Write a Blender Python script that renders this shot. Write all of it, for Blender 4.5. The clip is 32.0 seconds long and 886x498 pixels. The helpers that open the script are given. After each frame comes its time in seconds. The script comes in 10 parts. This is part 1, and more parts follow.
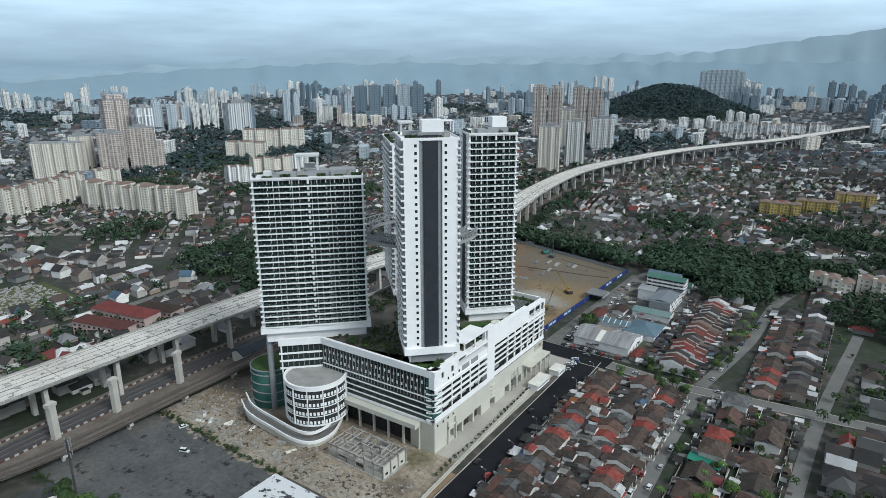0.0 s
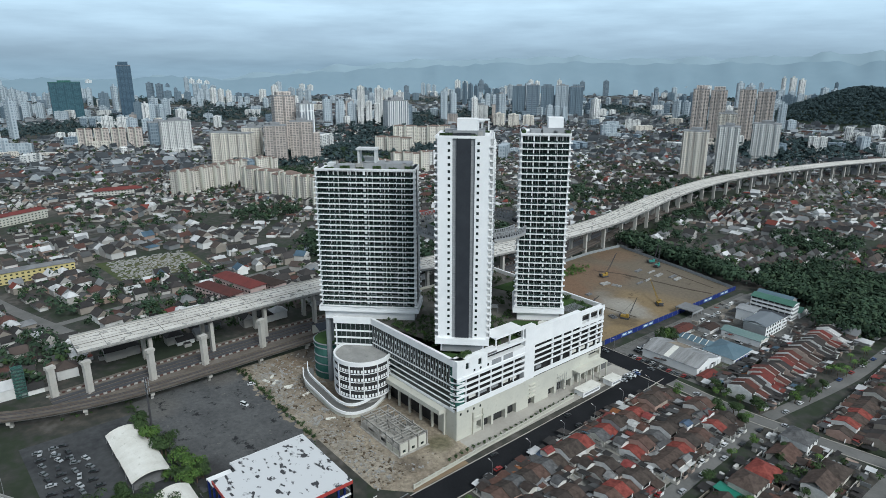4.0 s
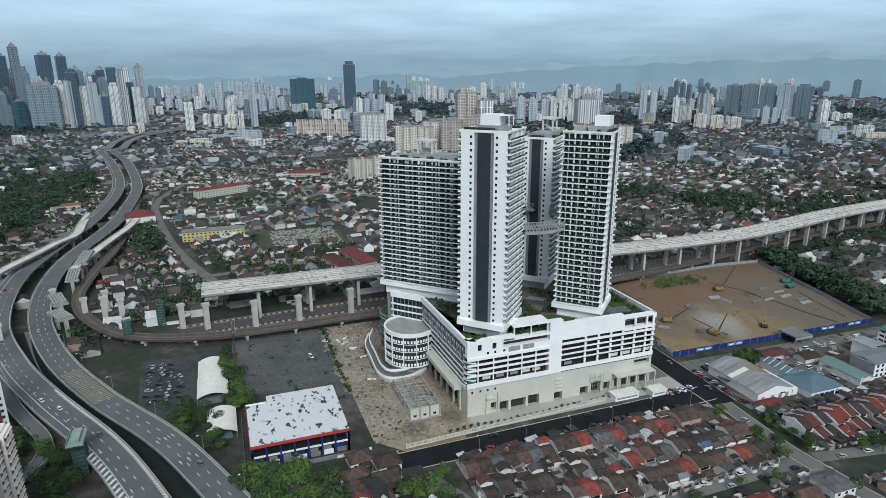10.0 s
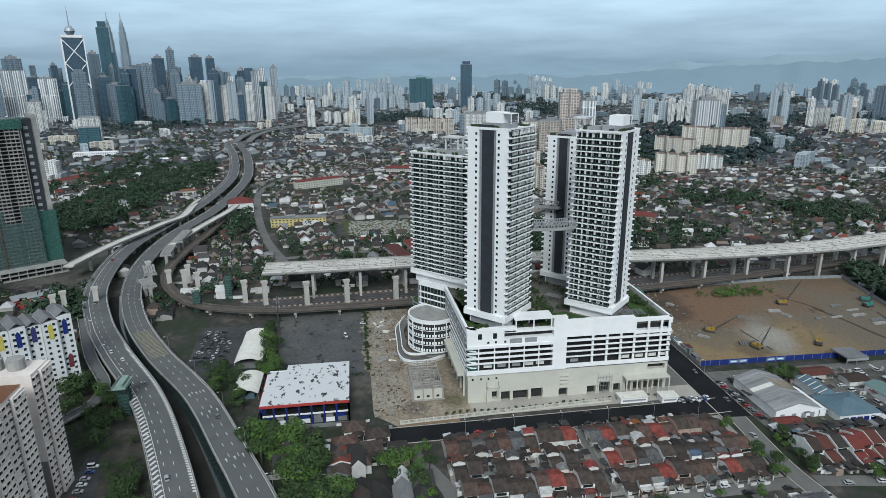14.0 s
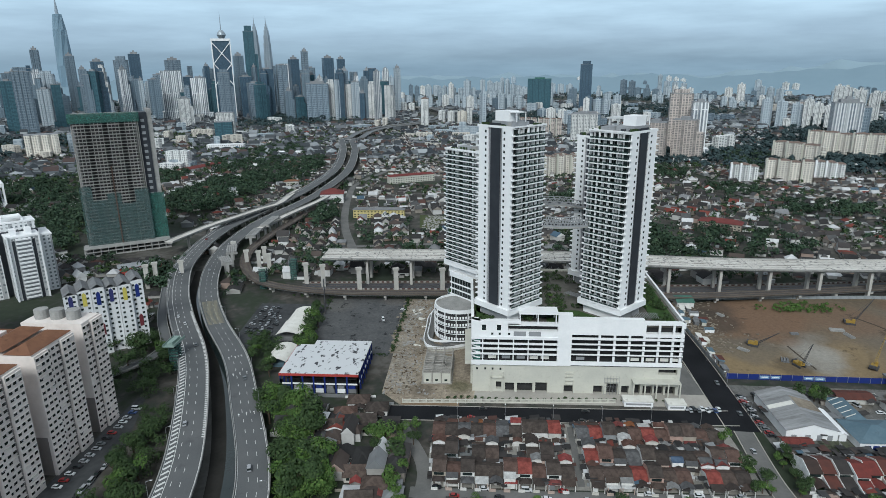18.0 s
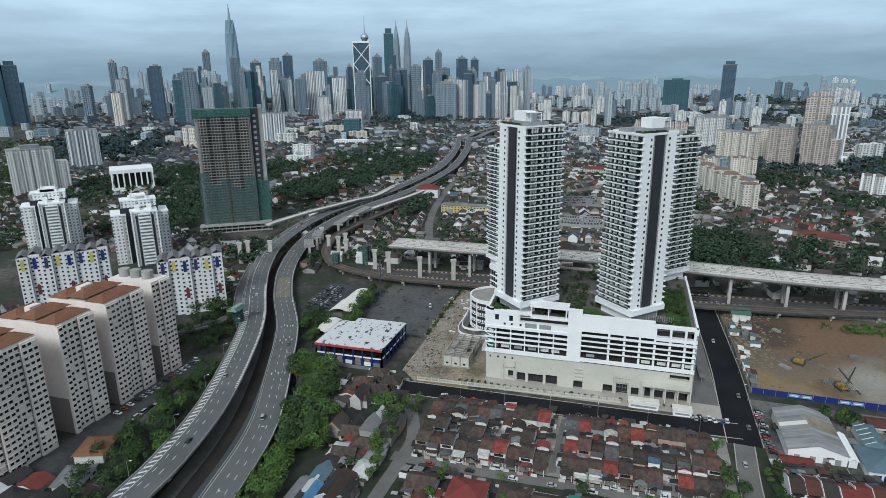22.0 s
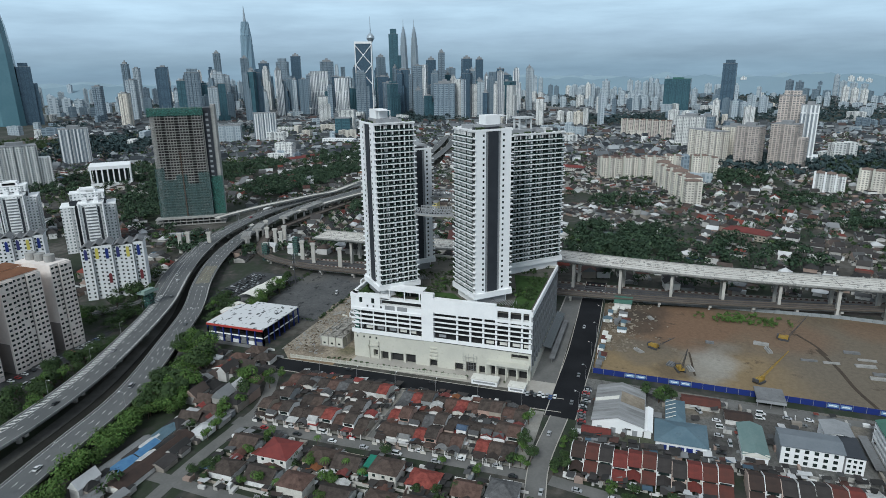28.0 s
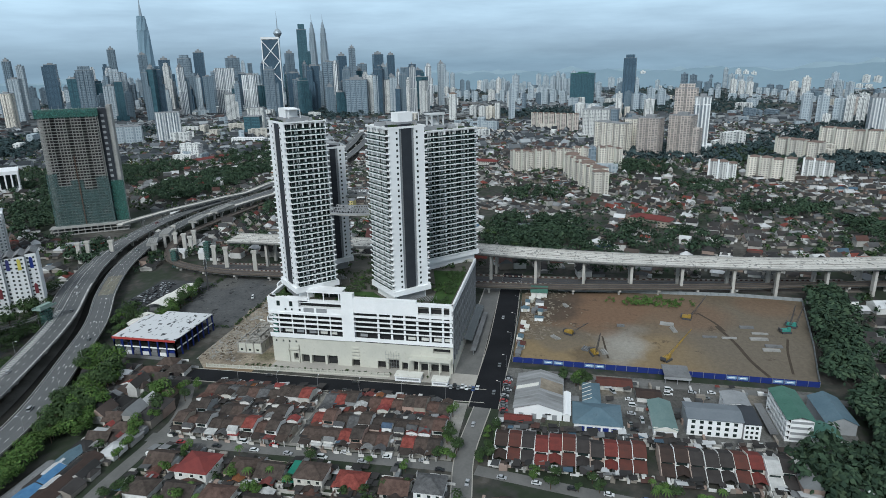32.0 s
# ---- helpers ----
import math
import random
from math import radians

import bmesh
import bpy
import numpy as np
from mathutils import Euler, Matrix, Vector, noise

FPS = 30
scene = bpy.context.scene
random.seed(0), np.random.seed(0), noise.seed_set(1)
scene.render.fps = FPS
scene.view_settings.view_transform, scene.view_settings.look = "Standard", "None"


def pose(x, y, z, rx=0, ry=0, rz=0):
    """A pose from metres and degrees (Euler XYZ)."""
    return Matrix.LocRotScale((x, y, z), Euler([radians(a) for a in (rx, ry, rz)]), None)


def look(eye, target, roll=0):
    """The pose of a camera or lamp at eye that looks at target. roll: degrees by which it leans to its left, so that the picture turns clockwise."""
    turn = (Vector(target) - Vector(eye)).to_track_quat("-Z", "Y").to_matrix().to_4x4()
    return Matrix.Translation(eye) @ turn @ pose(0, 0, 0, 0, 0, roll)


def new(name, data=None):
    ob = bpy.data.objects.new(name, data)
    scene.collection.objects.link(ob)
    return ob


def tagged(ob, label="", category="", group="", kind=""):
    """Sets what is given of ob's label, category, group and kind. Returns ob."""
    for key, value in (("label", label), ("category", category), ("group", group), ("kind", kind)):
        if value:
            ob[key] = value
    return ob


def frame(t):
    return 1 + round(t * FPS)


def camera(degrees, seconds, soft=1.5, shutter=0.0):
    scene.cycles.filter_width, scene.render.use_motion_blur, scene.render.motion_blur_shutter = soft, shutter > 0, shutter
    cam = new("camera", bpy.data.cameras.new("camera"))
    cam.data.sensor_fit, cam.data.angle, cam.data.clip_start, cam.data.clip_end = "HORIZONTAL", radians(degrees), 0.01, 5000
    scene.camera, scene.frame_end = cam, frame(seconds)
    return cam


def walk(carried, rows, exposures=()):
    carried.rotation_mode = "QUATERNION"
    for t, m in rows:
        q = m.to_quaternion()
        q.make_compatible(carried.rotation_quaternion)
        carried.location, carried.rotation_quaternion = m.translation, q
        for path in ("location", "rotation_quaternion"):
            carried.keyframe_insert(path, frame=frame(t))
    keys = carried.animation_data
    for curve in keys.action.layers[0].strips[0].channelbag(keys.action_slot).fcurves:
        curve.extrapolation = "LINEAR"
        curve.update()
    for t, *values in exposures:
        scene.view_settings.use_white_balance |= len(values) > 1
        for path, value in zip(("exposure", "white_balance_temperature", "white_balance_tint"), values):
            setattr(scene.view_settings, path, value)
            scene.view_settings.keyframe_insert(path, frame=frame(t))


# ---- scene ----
cam = camera(71.0, 32.0, soft=0.5)
METRES, EYE, TILT, LEAN, TURN = 441.5, 172.5, 0.0, 0.0, 34.8
ROWS = [
    (0.0, 0.0, 0.0, 0.0, -0.02, -16.31, 0.08),
    (0.5, 0.0168, -0.003, -0.0002, 2.65, -16.31, 0.07),
    (1.0, 0.0335, -0.0055, -0.0005, 6.63, -16.28, 0.02),
    (1.5, 0.0502, -0.007, 0.0002, 11.06, -16.29, -0.01),
    (2.0, 0.0668, -0.0079, 0.0006, 13.13, -16.31, -0.04),
    (2.5, 0.0835, -0.0081, 0.001, 14.14, -16.31, -0.04),
    (3.0, 0.1003, -0.008, 0.001, 14.76, -16.3, -0.05),
    (3.5, 0.1171, -0.0075, 0.0009, 15.23, -16.31, -0.03),
    (5.5, 0.1859, -0.0034, 0.0007, 18.58, -16.37, 0.12),
    (6.0, 0.2029, -0.002, 0.001, 22.5, -16.41, 0.09),
    (6.5, 0.2202, 0.0004, 0.0006, 27.08, -16.39, 0.02),
    (7.0, 0.237, 0.0036, 0.0011, 29.91, -16.39, 0.03),
    (7.5, 0.2536, 0.0071, 0.0014, 31.14, -16.4, -0.02),
    (8.0, 0.2699, 0.0115, 0.0013, 31.78, -16.39, 0.08),
    (8.5, 0.2865, 0.0162, 0.0011, 32.26, -16.4, 0.08),
    (9.0, 0.3028, 0.0214, 0.0009, 32.7, -16.4, 0.13),
    (9.5, 0.3192, 0.0267, 0.0008, 33.9, -16.42, 0.14),
    (10.0, 0.3359, 0.0325, 0.0009, 35.32, -16.45, 0.18),
    (10.5, 0.3518, 0.0381, 0.0002, 36.62, -16.42, 0.18),
    (11.0, 0.3679, 0.0444, 0.0005, 38.3, -16.42, 0.22),
    (11.5, 0.3832, 0.051, 0.0006, 40.5, -16.43, 0.23),
    (12.0, 0.3981, 0.0576, 0.0002, 43.03, -16.39, 0.25),
    (12.5, 0.4136, 0.0655, 0.0002, 45.06, -16.38, 0.24),
    (13.0, 0.4291, 0.0737, 0.0004, 45.92, -16.38, 0.29),
    (13.5, 0.4443, 0.0824, 0.0002, 46.43, -16.39, 0.33),
    (14.0, 0.4594, 0.0913, 0.0002, 46.96, -16.4, 0.39),
    (14.5, 0.4742, 0.1003, -0.0001, 48.16, -16.41, 0.4),
    (15.0, 0.4889, 0.1093, -0.0003, 50.98, -16.41, 0.37),
    (15.5, 0.5033, 0.1196, 0.0002, 53.93, -16.4, 0.4),
    (17.5, 0.5575, 0.1634, -0.0001, 58.47, -16.33, 0.45),
    (18.0, 0.5714, 0.1759, -0.0004, 58.82, -16.32, 0.5),
    (18.5, 0.585, 0.1883, -0.0004, 59.04, -16.33, 0.52),
    (19.0, 0.5988, 0.2011, -0.0004, 59.2, -16.33, 0.56),
    (19.5, 0.6126, 0.214, -0.0003, 60.15, -16.34, 0.59),
    (20.0, 0.6266, 0.2273, -0.0002, 62.19, -16.3, 0.59),
    (20.5, 0.6403, 0.2406, -0.0, 63.62, -16.28, 0.56),
    (21.0, 0.6534, 0.2546, 0.0001, 65.57, -16.24, 0.56),
    (21.5, 0.6662, 0.2686, 0.0001, 69.32, -16.18, 0.53),
    (22.0, 0.6783, 0.2835, 0.0004, 71.75, -16.18, 0.5),
    (22.5, 0.6899, 0.2986, 0.0003, 72.68, -16.16, 0.51),
    (23.0, 0.7014, 0.3145, 0.0001, 73.21, -16.13, 0.56),
    (23.5, 0.7124, 0.3305, 0.0003, 73.54, -16.14, 0.56),
    (24.0, 0.7235, 0.3469, 0.0002, 73.78, -16.14, 0.59),
    (24.5, 0.7344, 0.3638, -0.0, 73.99, -16.15, 0.61),
    (25.0, 0.7456, 0.3814, -0.0001, 74.13, -16.14, 0.62),
    (25.5, 0.7568, 0.3992, -0.0, 74.22, -16.13, 0.63),
    (26.0, 0.7681, 0.4177, 0.0001, 74.3, -16.13, 0.63),
    (26.5, 0.7799, 0.4363, -0.0, 74.36, -16.1, 0.66),
    (28.5, 0.807, 0.4703, 0.0012, 73.49, -16.33, 0.77),
    (29.0, 0.8072, 0.4702, 0.0018, 72.44, -16.46, 0.83),
    (29.5, 0.807, 0.4702, 0.0021, 71.25, -16.53, 0.87),
    (30.0, 0.8068, 0.4702, 0.0022, 70.01, -16.59, 0.9),
    (30.5, 0.8069, 0.4701, 0.0026, 68.88, -16.64, 0.93),
    (31.0, 0.807, 0.4701, 0.0027, 67.82, -16.68, 0.96),
    (31.5, 0.807, 0.4701, 0.0028, 66.92, -16.69, 0.99),
    (32.0, 0.807, 0.4702, 0.0028, 66.2, -16.7, 1.01),
]
walk(cam, [(t, pose(0, 0, EYE, TILT, LEAN, TURN) @ pose(METRES * x, METRES * y, METRES * z, 90 + pitch, roll, yaw)) for t, x, y, z, yaw, pitch, roll in ROWS], [(0.0, 0.0, 5690, 6), (6.0, -0.08, 5690, 6), (12.0, -0.13, 5690, 6), (26.0, -0.19, 5670, 6), (32.0, -0.13, 5650, 6)])

# ---- world and sun: bright overcast, hazy horizon, a veiled sun from the east ----
world = bpy.data.worlds.new("overcast")
scene.world = world
world.use_nodes = True
wn, wl = world.node_tree.nodes, world.node_tree.links
wn.clear()
SUN_EL, SUN_AZ = 41.0, -6.0
w_out = wn.new("ShaderNodeOutputWorld")
w_bg = wn.new("ShaderNodeBackground")
w_sky = wn.new("ShaderNodeTexSky")
w_sky.sky_type, w_sky.sun_disc = "NISHITA", False
w_sky.sun_elevation, w_sky.sun_rotation = radians(SUN_EL), radians(90 - SUN_AZ)
w_sky.air_density, w_sky.dust_density = 1.2, 2.0
w_co = wn.new("ShaderNodeTexCoord")
w_sep = wn.new("ShaderNodeSeparateXYZ")
wl.new(w_co.outputs["Generated"], w_sep.inputs[0])
w_ramp = wn.new("ShaderNodeValToRGB")
e = w_ramp.color_ramp.elements
e[0].position, e[0].color = 0.0, (0.36, 0.48, 0.56, 1)
e[1].position, e[1].color = 1.0, (0.545, 0.55, 0.545, 1)
for p, c in ((0.018, (0.42, 0.54, 0.62, 1)), (0.045, (0.56, 0.70, 0.80, 1)), (0.085, (0.72, 0.89, 0.99, 1)), (0.2, (0.77, 0.84, 0.89, 1)), (0.45, (0.64, 0.655, 0.66, 1))):
    k = e.new(p)
    k.color = c
wl.new(w_sep.outputs[2], w_ramp.inputs[0])
# flat cloud streaks, stretched along the horizon
w_map = wn.new("ShaderNodeMapping")
w_map.inputs["Scale"].default_value = (4.0, 4.0, 30.0)
wl.new(w_co.outputs["Generated"], w_map.inputs[0])
w_noise = wn.new("ShaderNodeTexNoise")
w_noise.inputs["Scale"].default_value, w_noise.inputs["Detail"].default_value, w_noise.inputs["Roughness"].default_value = 1.6, 6.0, 0.55
wl.new(w_map.outputs[0], w_noise.inputs[0])
w_cl = wn.new("ShaderNodeValToRGB")
w_cl.color_ramp.elements[0].position, w_cl.color_ramp.elements[0].color = 0.33, (0.87, 0.875, 0.885, 1)
w_cl.color_ramp.elements[1].position, w_cl.color_ramp.elements[1].color = 0.68, (1.10, 1.10, 1.09, 1)
wl.new(w_noise.outputs[0], w_cl.inputs[0])
w_mul = wn.new("ShaderNodeMix")
w_mul.data_type, w_mul.blend_type = "RGBA", "MULTIPLY"
w_mul.inputs[0].default_value = 1.0
wl.new(w_ramp.outputs[0], w_mul.inputs[6])
wl.new(w_cl.outputs[0], w_mul.inputs[7])
w_scale = wn.new("ShaderNodeVectorMath")
w_scale.operation = "SCALE"
w_scale.inputs["Scale"].default_value = 0.05
wl.new(w_sky.outputs[0], w_scale.inputs[0])
w_mix = wn.new("ShaderNodeMix")
w_mix.data_type = "RGBA"
w_mix.inputs[0].default_value = 0.85
wl.new(w_scale.outputs[0], w_mix.inputs[6])
wl.new(w_mul.outputs[2], w_mix.inputs[7])
wl.new(w_mix.outputs[2], w_bg.inputs[0])
w_bg.inputs[1].default_value = 1.0
wl.new(w_bg.outputs[0], w_out.inputs[0])
sun = bpy.data.lights.new("sun", "SUN")
sun.energy, sun.angle, sun.color = 2.85, radians(24), (1.0, 0.95, 0.85)
sun_dir = Vector((math.cos(radians(SUN_AZ)) * math.cos(radians(SUN_EL)), math.sin(radians(SUN_AZ)) * math.cos(radians(SUN_EL)), math.sin(radians(SUN_EL))))
new("sun", sun).matrix_world = look(sun_dir * 900, (0, 0, 0))


# ---- materials ----
def nodes_of(name):
    m = bpy.data.materials.new(name)
    m.use_nodes = True
    n, l = m.node_tree.nodes, m.node_tree.links
    return m, n, l, n["Principled BSDF"]


def surf(name, a, b, scale=0.4, rough=0.8, metal=0.0, bump=0.0, fine=None, spread=0.0, spec=None):
    """Two tones mixed by a coarse and a fine noise, with relief; spread: how far single objects differ."""
    m, n, l, p = nodes_of(name)
    co = n.new("ShaderNodeTexCoord")
    n1, n2 = n.new("ShaderNodeTexNoise"), n.new("ShaderNodeTexNoise")
    n1.inputs["Scale"].default_value, n1.inputs["Detail"].default_value = scale, 5
    n2.inputs["Scale"].default_value, n2.inputs["Detail"].default_value = fine or scale * 9, 4
    for t in (n1, n2):
        l.new(co.outputs["Object"], t.inputs[0])
    add = n.new("ShaderNodeMath")
    add.operation = "MULTIPLY_ADD"
    add.inputs[1].default_value = 0.45
    l.new(n2.outputs[0], add.inputs[0])
    l.new(n1.outputs[0], add.inputs[2])
    rng = n.new("ShaderNodeMapRange")
    rng.inputs[1].default_value, rng.inputs[2].default_value = 0.52, 0.95
    l.new(add.outputs[0], rng.inputs[0])
    mix = n.new("ShaderNodeMix")
    mix.data_type = "RGBA"
    mix.inputs[6].default_value, mix.inputs[7].default_value = (*a, 1), (*b, 1)
    l.new(rng.outputs[0], mix.inputs[0])
    last = mix.outputs[2]
    if spread:
        info, mr, hv = n.new("ShaderNodeObjectInfo"), n.new("ShaderNodeMapRange"), n.new("ShaderNodeHueSaturation")
        mr.inputs[3].default_value, mr.inputs[4].default_value = 1 - spread, 1 + spread
        l.new(info.outputs["Random"], mr.inputs[0])
        l.new(mr.outputs[0], hv.inputs["Value"])
        l.new(last, hv.inputs["Color"])
        last = hv.outputs[0]
    l.new(last, p.inputs["Base Color"])
    p.inputs["Roughness"].default_value, p.inputs["Metallic"].default_value, p.inputs["Specular IOR Level"].default_value = rough, metal, (0.12 if rough >= 0.8 else 0.3) if spec is None else spec
    if bump:
        bp = n.new("ShaderNodeBump")
        bp.inputs["Strength"].default_value, bp.inputs["Distance"].default_value = bump, 0.15
        l.new(add.outputs[0], bp.inputs["Height"])
        l.new(bp.outputs[0], p.inputs["Normal"])
    return m


def palette(name, stops, by="object", scale=0.5, rough=0.8, dirt=0.35, bump=0.0, metal=0.0, spec=0.12):
    """One colour a piece, drawn from a row of colours, with a patchy wear over it."""
    m, n, l, p = nodes_of(name)
    src = n.new("ShaderNodeObjectInfo").outputs["Random"] if by == "object" else n.new("ShaderNodeNewGeometry").outputs["Random Per Island"]
    ramp = n.new("ShaderNodeValToRGB")
    ramp.color_ramp.interpolation = "CONSTANT"
    el = ramp.color_ramp.elements
    el[0].position, el[0].color = 0.0, (*stops[0][1], 1)
    el[1].position, el[1].color = stops[1][0], (*stops[1][1], 1)
    for q, c in stops[2:]:
        k = el.new(q)
        k.color = (*c, 1)
    l.new(src, ramp.inputs[0])
    co, n1 = n.new("ShaderNodeTexCoord"), n.new("ShaderNodeTexNoise")
    n1.inputs["Scale"].default_value, n1.inputs["Detail"].default_value, n1.inputs["Roughness"].default_value = scale, 8, 0.65
    l.new(co.outputs["Object"], n1.inputs[0])
    rng = n.new("ShaderNodeMapRange")
    rng.inputs[1].default_value, rng.inputs[2].default_value, rng.inputs[3].default_value, rng.inputs[4].default_value = 0.3, 0.7, 1 - dirt, 1 + dirt
    l.new(n1.outputs[0], rng.inputs[0])
    hv = n.new("ShaderNodeHueSaturation")
    l.new(ramp.outputs[0], hv.inputs["Color"])
    l.new(rng.outputs[0], hv.inputs["Value"])
    l.new(hv.outputs[0], p.inputs["Base Color"])
    p.inputs["Roughness"].default_value, p.inputs["Metallic"].default_value, p.inputs["Specular IOR Level"].default_value = rough, metal, spec
    if bump:
        bp = n.new("ShaderNodeBump")
        bp.inputs["Strength"].default_value, bp.inputs["Distance"].default_value = bump, 0.12
        l.new(n1.outputs[0], bp.inputs["Height"])
        l.new(bp.outputs[0], p.inputs["Normal"])
    return m


def facade(name, wall, glass, storey=3.2, bay=3.6, sill=0.36, pier=0.42, rough=0.5, spread=0.12):
    """Far towers only: rows of windows in a wall, as the wall's own pattern, by height and by the run along the face."""
    m, n, l, p = nodes_of(name)
    geo, sep, nse = n.new("ShaderNodeTexCoord"), n.new("ShaderNodeSeparateXYZ"), n.new("ShaderNodeSeparateXYZ")
    l.new(geo.outputs["Object"], sep.inputs[0])
    l.new(geo.outputs["Normal"], nse.inputs[0])

    def op(kind, a, b=None):
        q = n.new("ShaderNodeMath")
        q.operation = kind
        for i, v in enumerate((a, b)):
            if v is None:
                continue
            if isinstance(v, (int, float)):
                q.inputs[i].default_value = v
            else:
                l.new(v, q.inputs[i])
        return q.outputs[0]

    run = op("ADD", op("MULTIPLY", sep.outputs[0], op("ABSOLUTE", nse.outputs[1])), op("MULTIPLY", sep.outputs[1], op("ABSOLUTE", nse.outputs[0])))
    v = op("GREATER_THAN", op("FRACT", op("DIVIDE", sep.outputs[2], storey)), sill)
    h = op("GREATER_THAN", op("FRACT", op("DIVIDE", run, bay)), pier)
    side = op("LESS_THAN", op("ABSOLUTE", nse.outputs[2]), 0.5)
    win = op("MULTIPLY", op("MULTIPLY", v, h), side)
    info, mr, hv = n.new("ShaderNodeObjectInfo"), n.new("ShaderNodeMapRange"), n.new("ShaderNodeHueSaturation")
    mr.inputs[3].default_value, mr.inputs[4].default_value = 1 - spread, 1 + spread
    l.new(info.outputs["Random"], mr.inputs[0])
    hv.inputs["Color"].default_value = (*wall, 1)
    l.new(mr.outputs[0], hv.inputs["Value"])
    mix = n.new("ShaderNodeMix")
    mix.data_type = "RGBA"
    # every few bays a strip painted as recess shade; panes differ one from another
    strip = op("MULTIPLY", op("GREATER_THAN", op("FRACT", op("DIVIDE", run, bay * 4)), 0.78), side)
    tone = n.new("ShaderNodeMix")
    tone.data_type = "RGBA"
    l.new(strip, tone.inputs[0])
    l.new(hv.outputs[0], tone.inputs[6])
    tone.inputs[7].default_value = (*[0.45 * q + 0.3 * g for q, g in zip(wall, glass)], 1)
    l.new(tone.outputs[2], mix.inputs[6])
    cell, wn_, pr, pane = n.new("ShaderNodeCombineXYZ"), n.new("ShaderNodeTexWhiteNoise"), n.new("ShaderNodeMapRange"), n.new("ShaderNodeMix")
    l.new(op("FLOOR", op("DIVIDE", run, bay)), cell.inputs[0])
    l.new(op("FLOOR", op("DIVIDE", sep.outputs[2], storey)), cell.inputs[1])
    l.new(info.outputs["Random"], cell.inputs[2])
    l.new(cell.outputs[0], wn_.inputs[0])
    pr.inputs[1].default_value, pr.inputs[2].default_value = 0.55, 1.0
    l.new(wn_.outputs["Value"], pr.inputs[0])
    pane.data_type = "RGBA"
    l.new(pr.outputs[0], pane.inputs[0])
    pane.inputs[6].default_value, pane.inputs[7].default_value = (*glass, 1), (*[0.5 * g + 0.5 * q for q, g in zip(wall, glass)], 1)
    l.new(pane.outputs[2], mix.inputs[7])
    l.new(win, mix.inputs[0])
    l.new(mix.outputs[2], p.inputs["Base Color"])
    p.inputs["Roughness"].default_value = rough
    return m


WHITE = surf("white_paint", (0.85, 0.855, 0.855), (0.76, 0.77, 0.775), 0.12, 0.6, bump=0.02)
CREAM = surf("cream_paint", (0.56, 0.55, 0.48), (0.48, 0.475, 0.42), 0.1, 0.75, bump=0.03)
DARKGREY = surf("charcoal_paint", (0.026, 0.030, 0.037), (0.038, 0.042, 0.05), 0.2, 0.5)
MIDGREY = surf("grey_paint", (0.30, 0.31, 0.32), (0.24, 0.25, 0.26), 0.2, 0.7)
GLASS = surf("dark_glass", (0.012, 0.018, 0.018), (0.024, 0.036, 0.034), 0.3, 0.15, spec=0.6)
GREENGLASS = surf("green_glass", (0.03, 0.10, 0.085), (0.06, 0.16, 0.13), 0.25, 0.12, spec=0.6)
# near black painted in for the shade inside decks, recesses and openings
VOID = surf("painted_interior_shade", (0.03, 0.03, 0.032), (0.05, 0.05, 0.05), 0.3, 0.9)
CONCRETE = surf("bare_concrete", (0.36, 0.355, 0.34), (0.24, 0.24, 0.23), 0.15, 0.85, bump=0.15)
PIERCON = surf("new_pier_concrete", (0.50, 0.485, 0.45), (0.38, 0.365, 0.335), 0.12, 0.9, bump=0.12)
DECK = surf("pale_concrete_deck", (0.62, 0.60, 0.555), (0.46, 0.44, 0.405), 0.06, 0.9, bump=0.15, fine=0.8)
ASPHALT = surf("grey_asphalt", (0.10, 0.105, 0.108), (0.135, 0.138, 0.14), 0.05, 0.85, bump=0.1, fine=1.5)
NEWASPHALT = surf("fresh_black_asphalt", (0.010, 0.011, 0.013), (0.018, 0.019, 0.022), 0.06, 0.9, bump=0.05, fine=1.2)
STREET = surf("worn_street_asphalt", (0.125, 0.125, 0.12), (0.175, 0.172, 0.165), 0.08, 0.9, bump=0.1)
LOT = surf("stained_lot_asphalt", (0.035, 0.037, 0.04), (0.085, 0.088, 0.09), 0.045, 0.85, bump=0.1, fine=0.35)
PAVING = surf("pale_paving", (0.42, 0.40, 0.36), (0.33, 0.31, 0.28), 0.08, 0.85, bump=0.1)
RUBBLE = surf("rubble_earth", (0.30, 0.26, 0.205), (0.14, 0.118, 0.092), 0.06, 0.95, bump=0.5, fine=0.6)
EARTH = surf("ochre_site_earth", (0.25, 0.185, 0.115), (0.135, 0.098, 0.075), 0.022, 0.95, bump=0.3, fine=0.12)
LAWN = surf("roof_lawn", (0.055, 0.10, 0.03), (0.035, 0.065, 0.022), 0.2, 0.9, bump=0.3)
SCRUB = surf("scrub_ground", (0.05, 0.075, 0.028), (0.11, 0.105, 0.06), 0.02, 0.95, bump=0.4, fine=0.25)
MARK = surf("road_marking", (0.72, 0.72, 0.70), (0.55, 0.55, 0.53), 0.8, 0.7)
YELLOW = surf("yellow_marking", (0.27, 0.245, 0.16), (0.21, 0.195, 0.14), 0.8, 0.7)
BLUE = surf("blue_paint", (0.015, 0.03, 0.20), (0.02, 0.035, 0.14), 0.3, 0.5)
REDTRIM = surf("red_paint", (0.42, 0.06, 0.05), (0.32, 0.05, 0.045), 0.4, 0.6)
TEAL = surf("blue_green_sheet", (0.075, 0.125, 0.16), (0.115, 0.17, 0.205), 0.1, 0.7, bump=0.1)
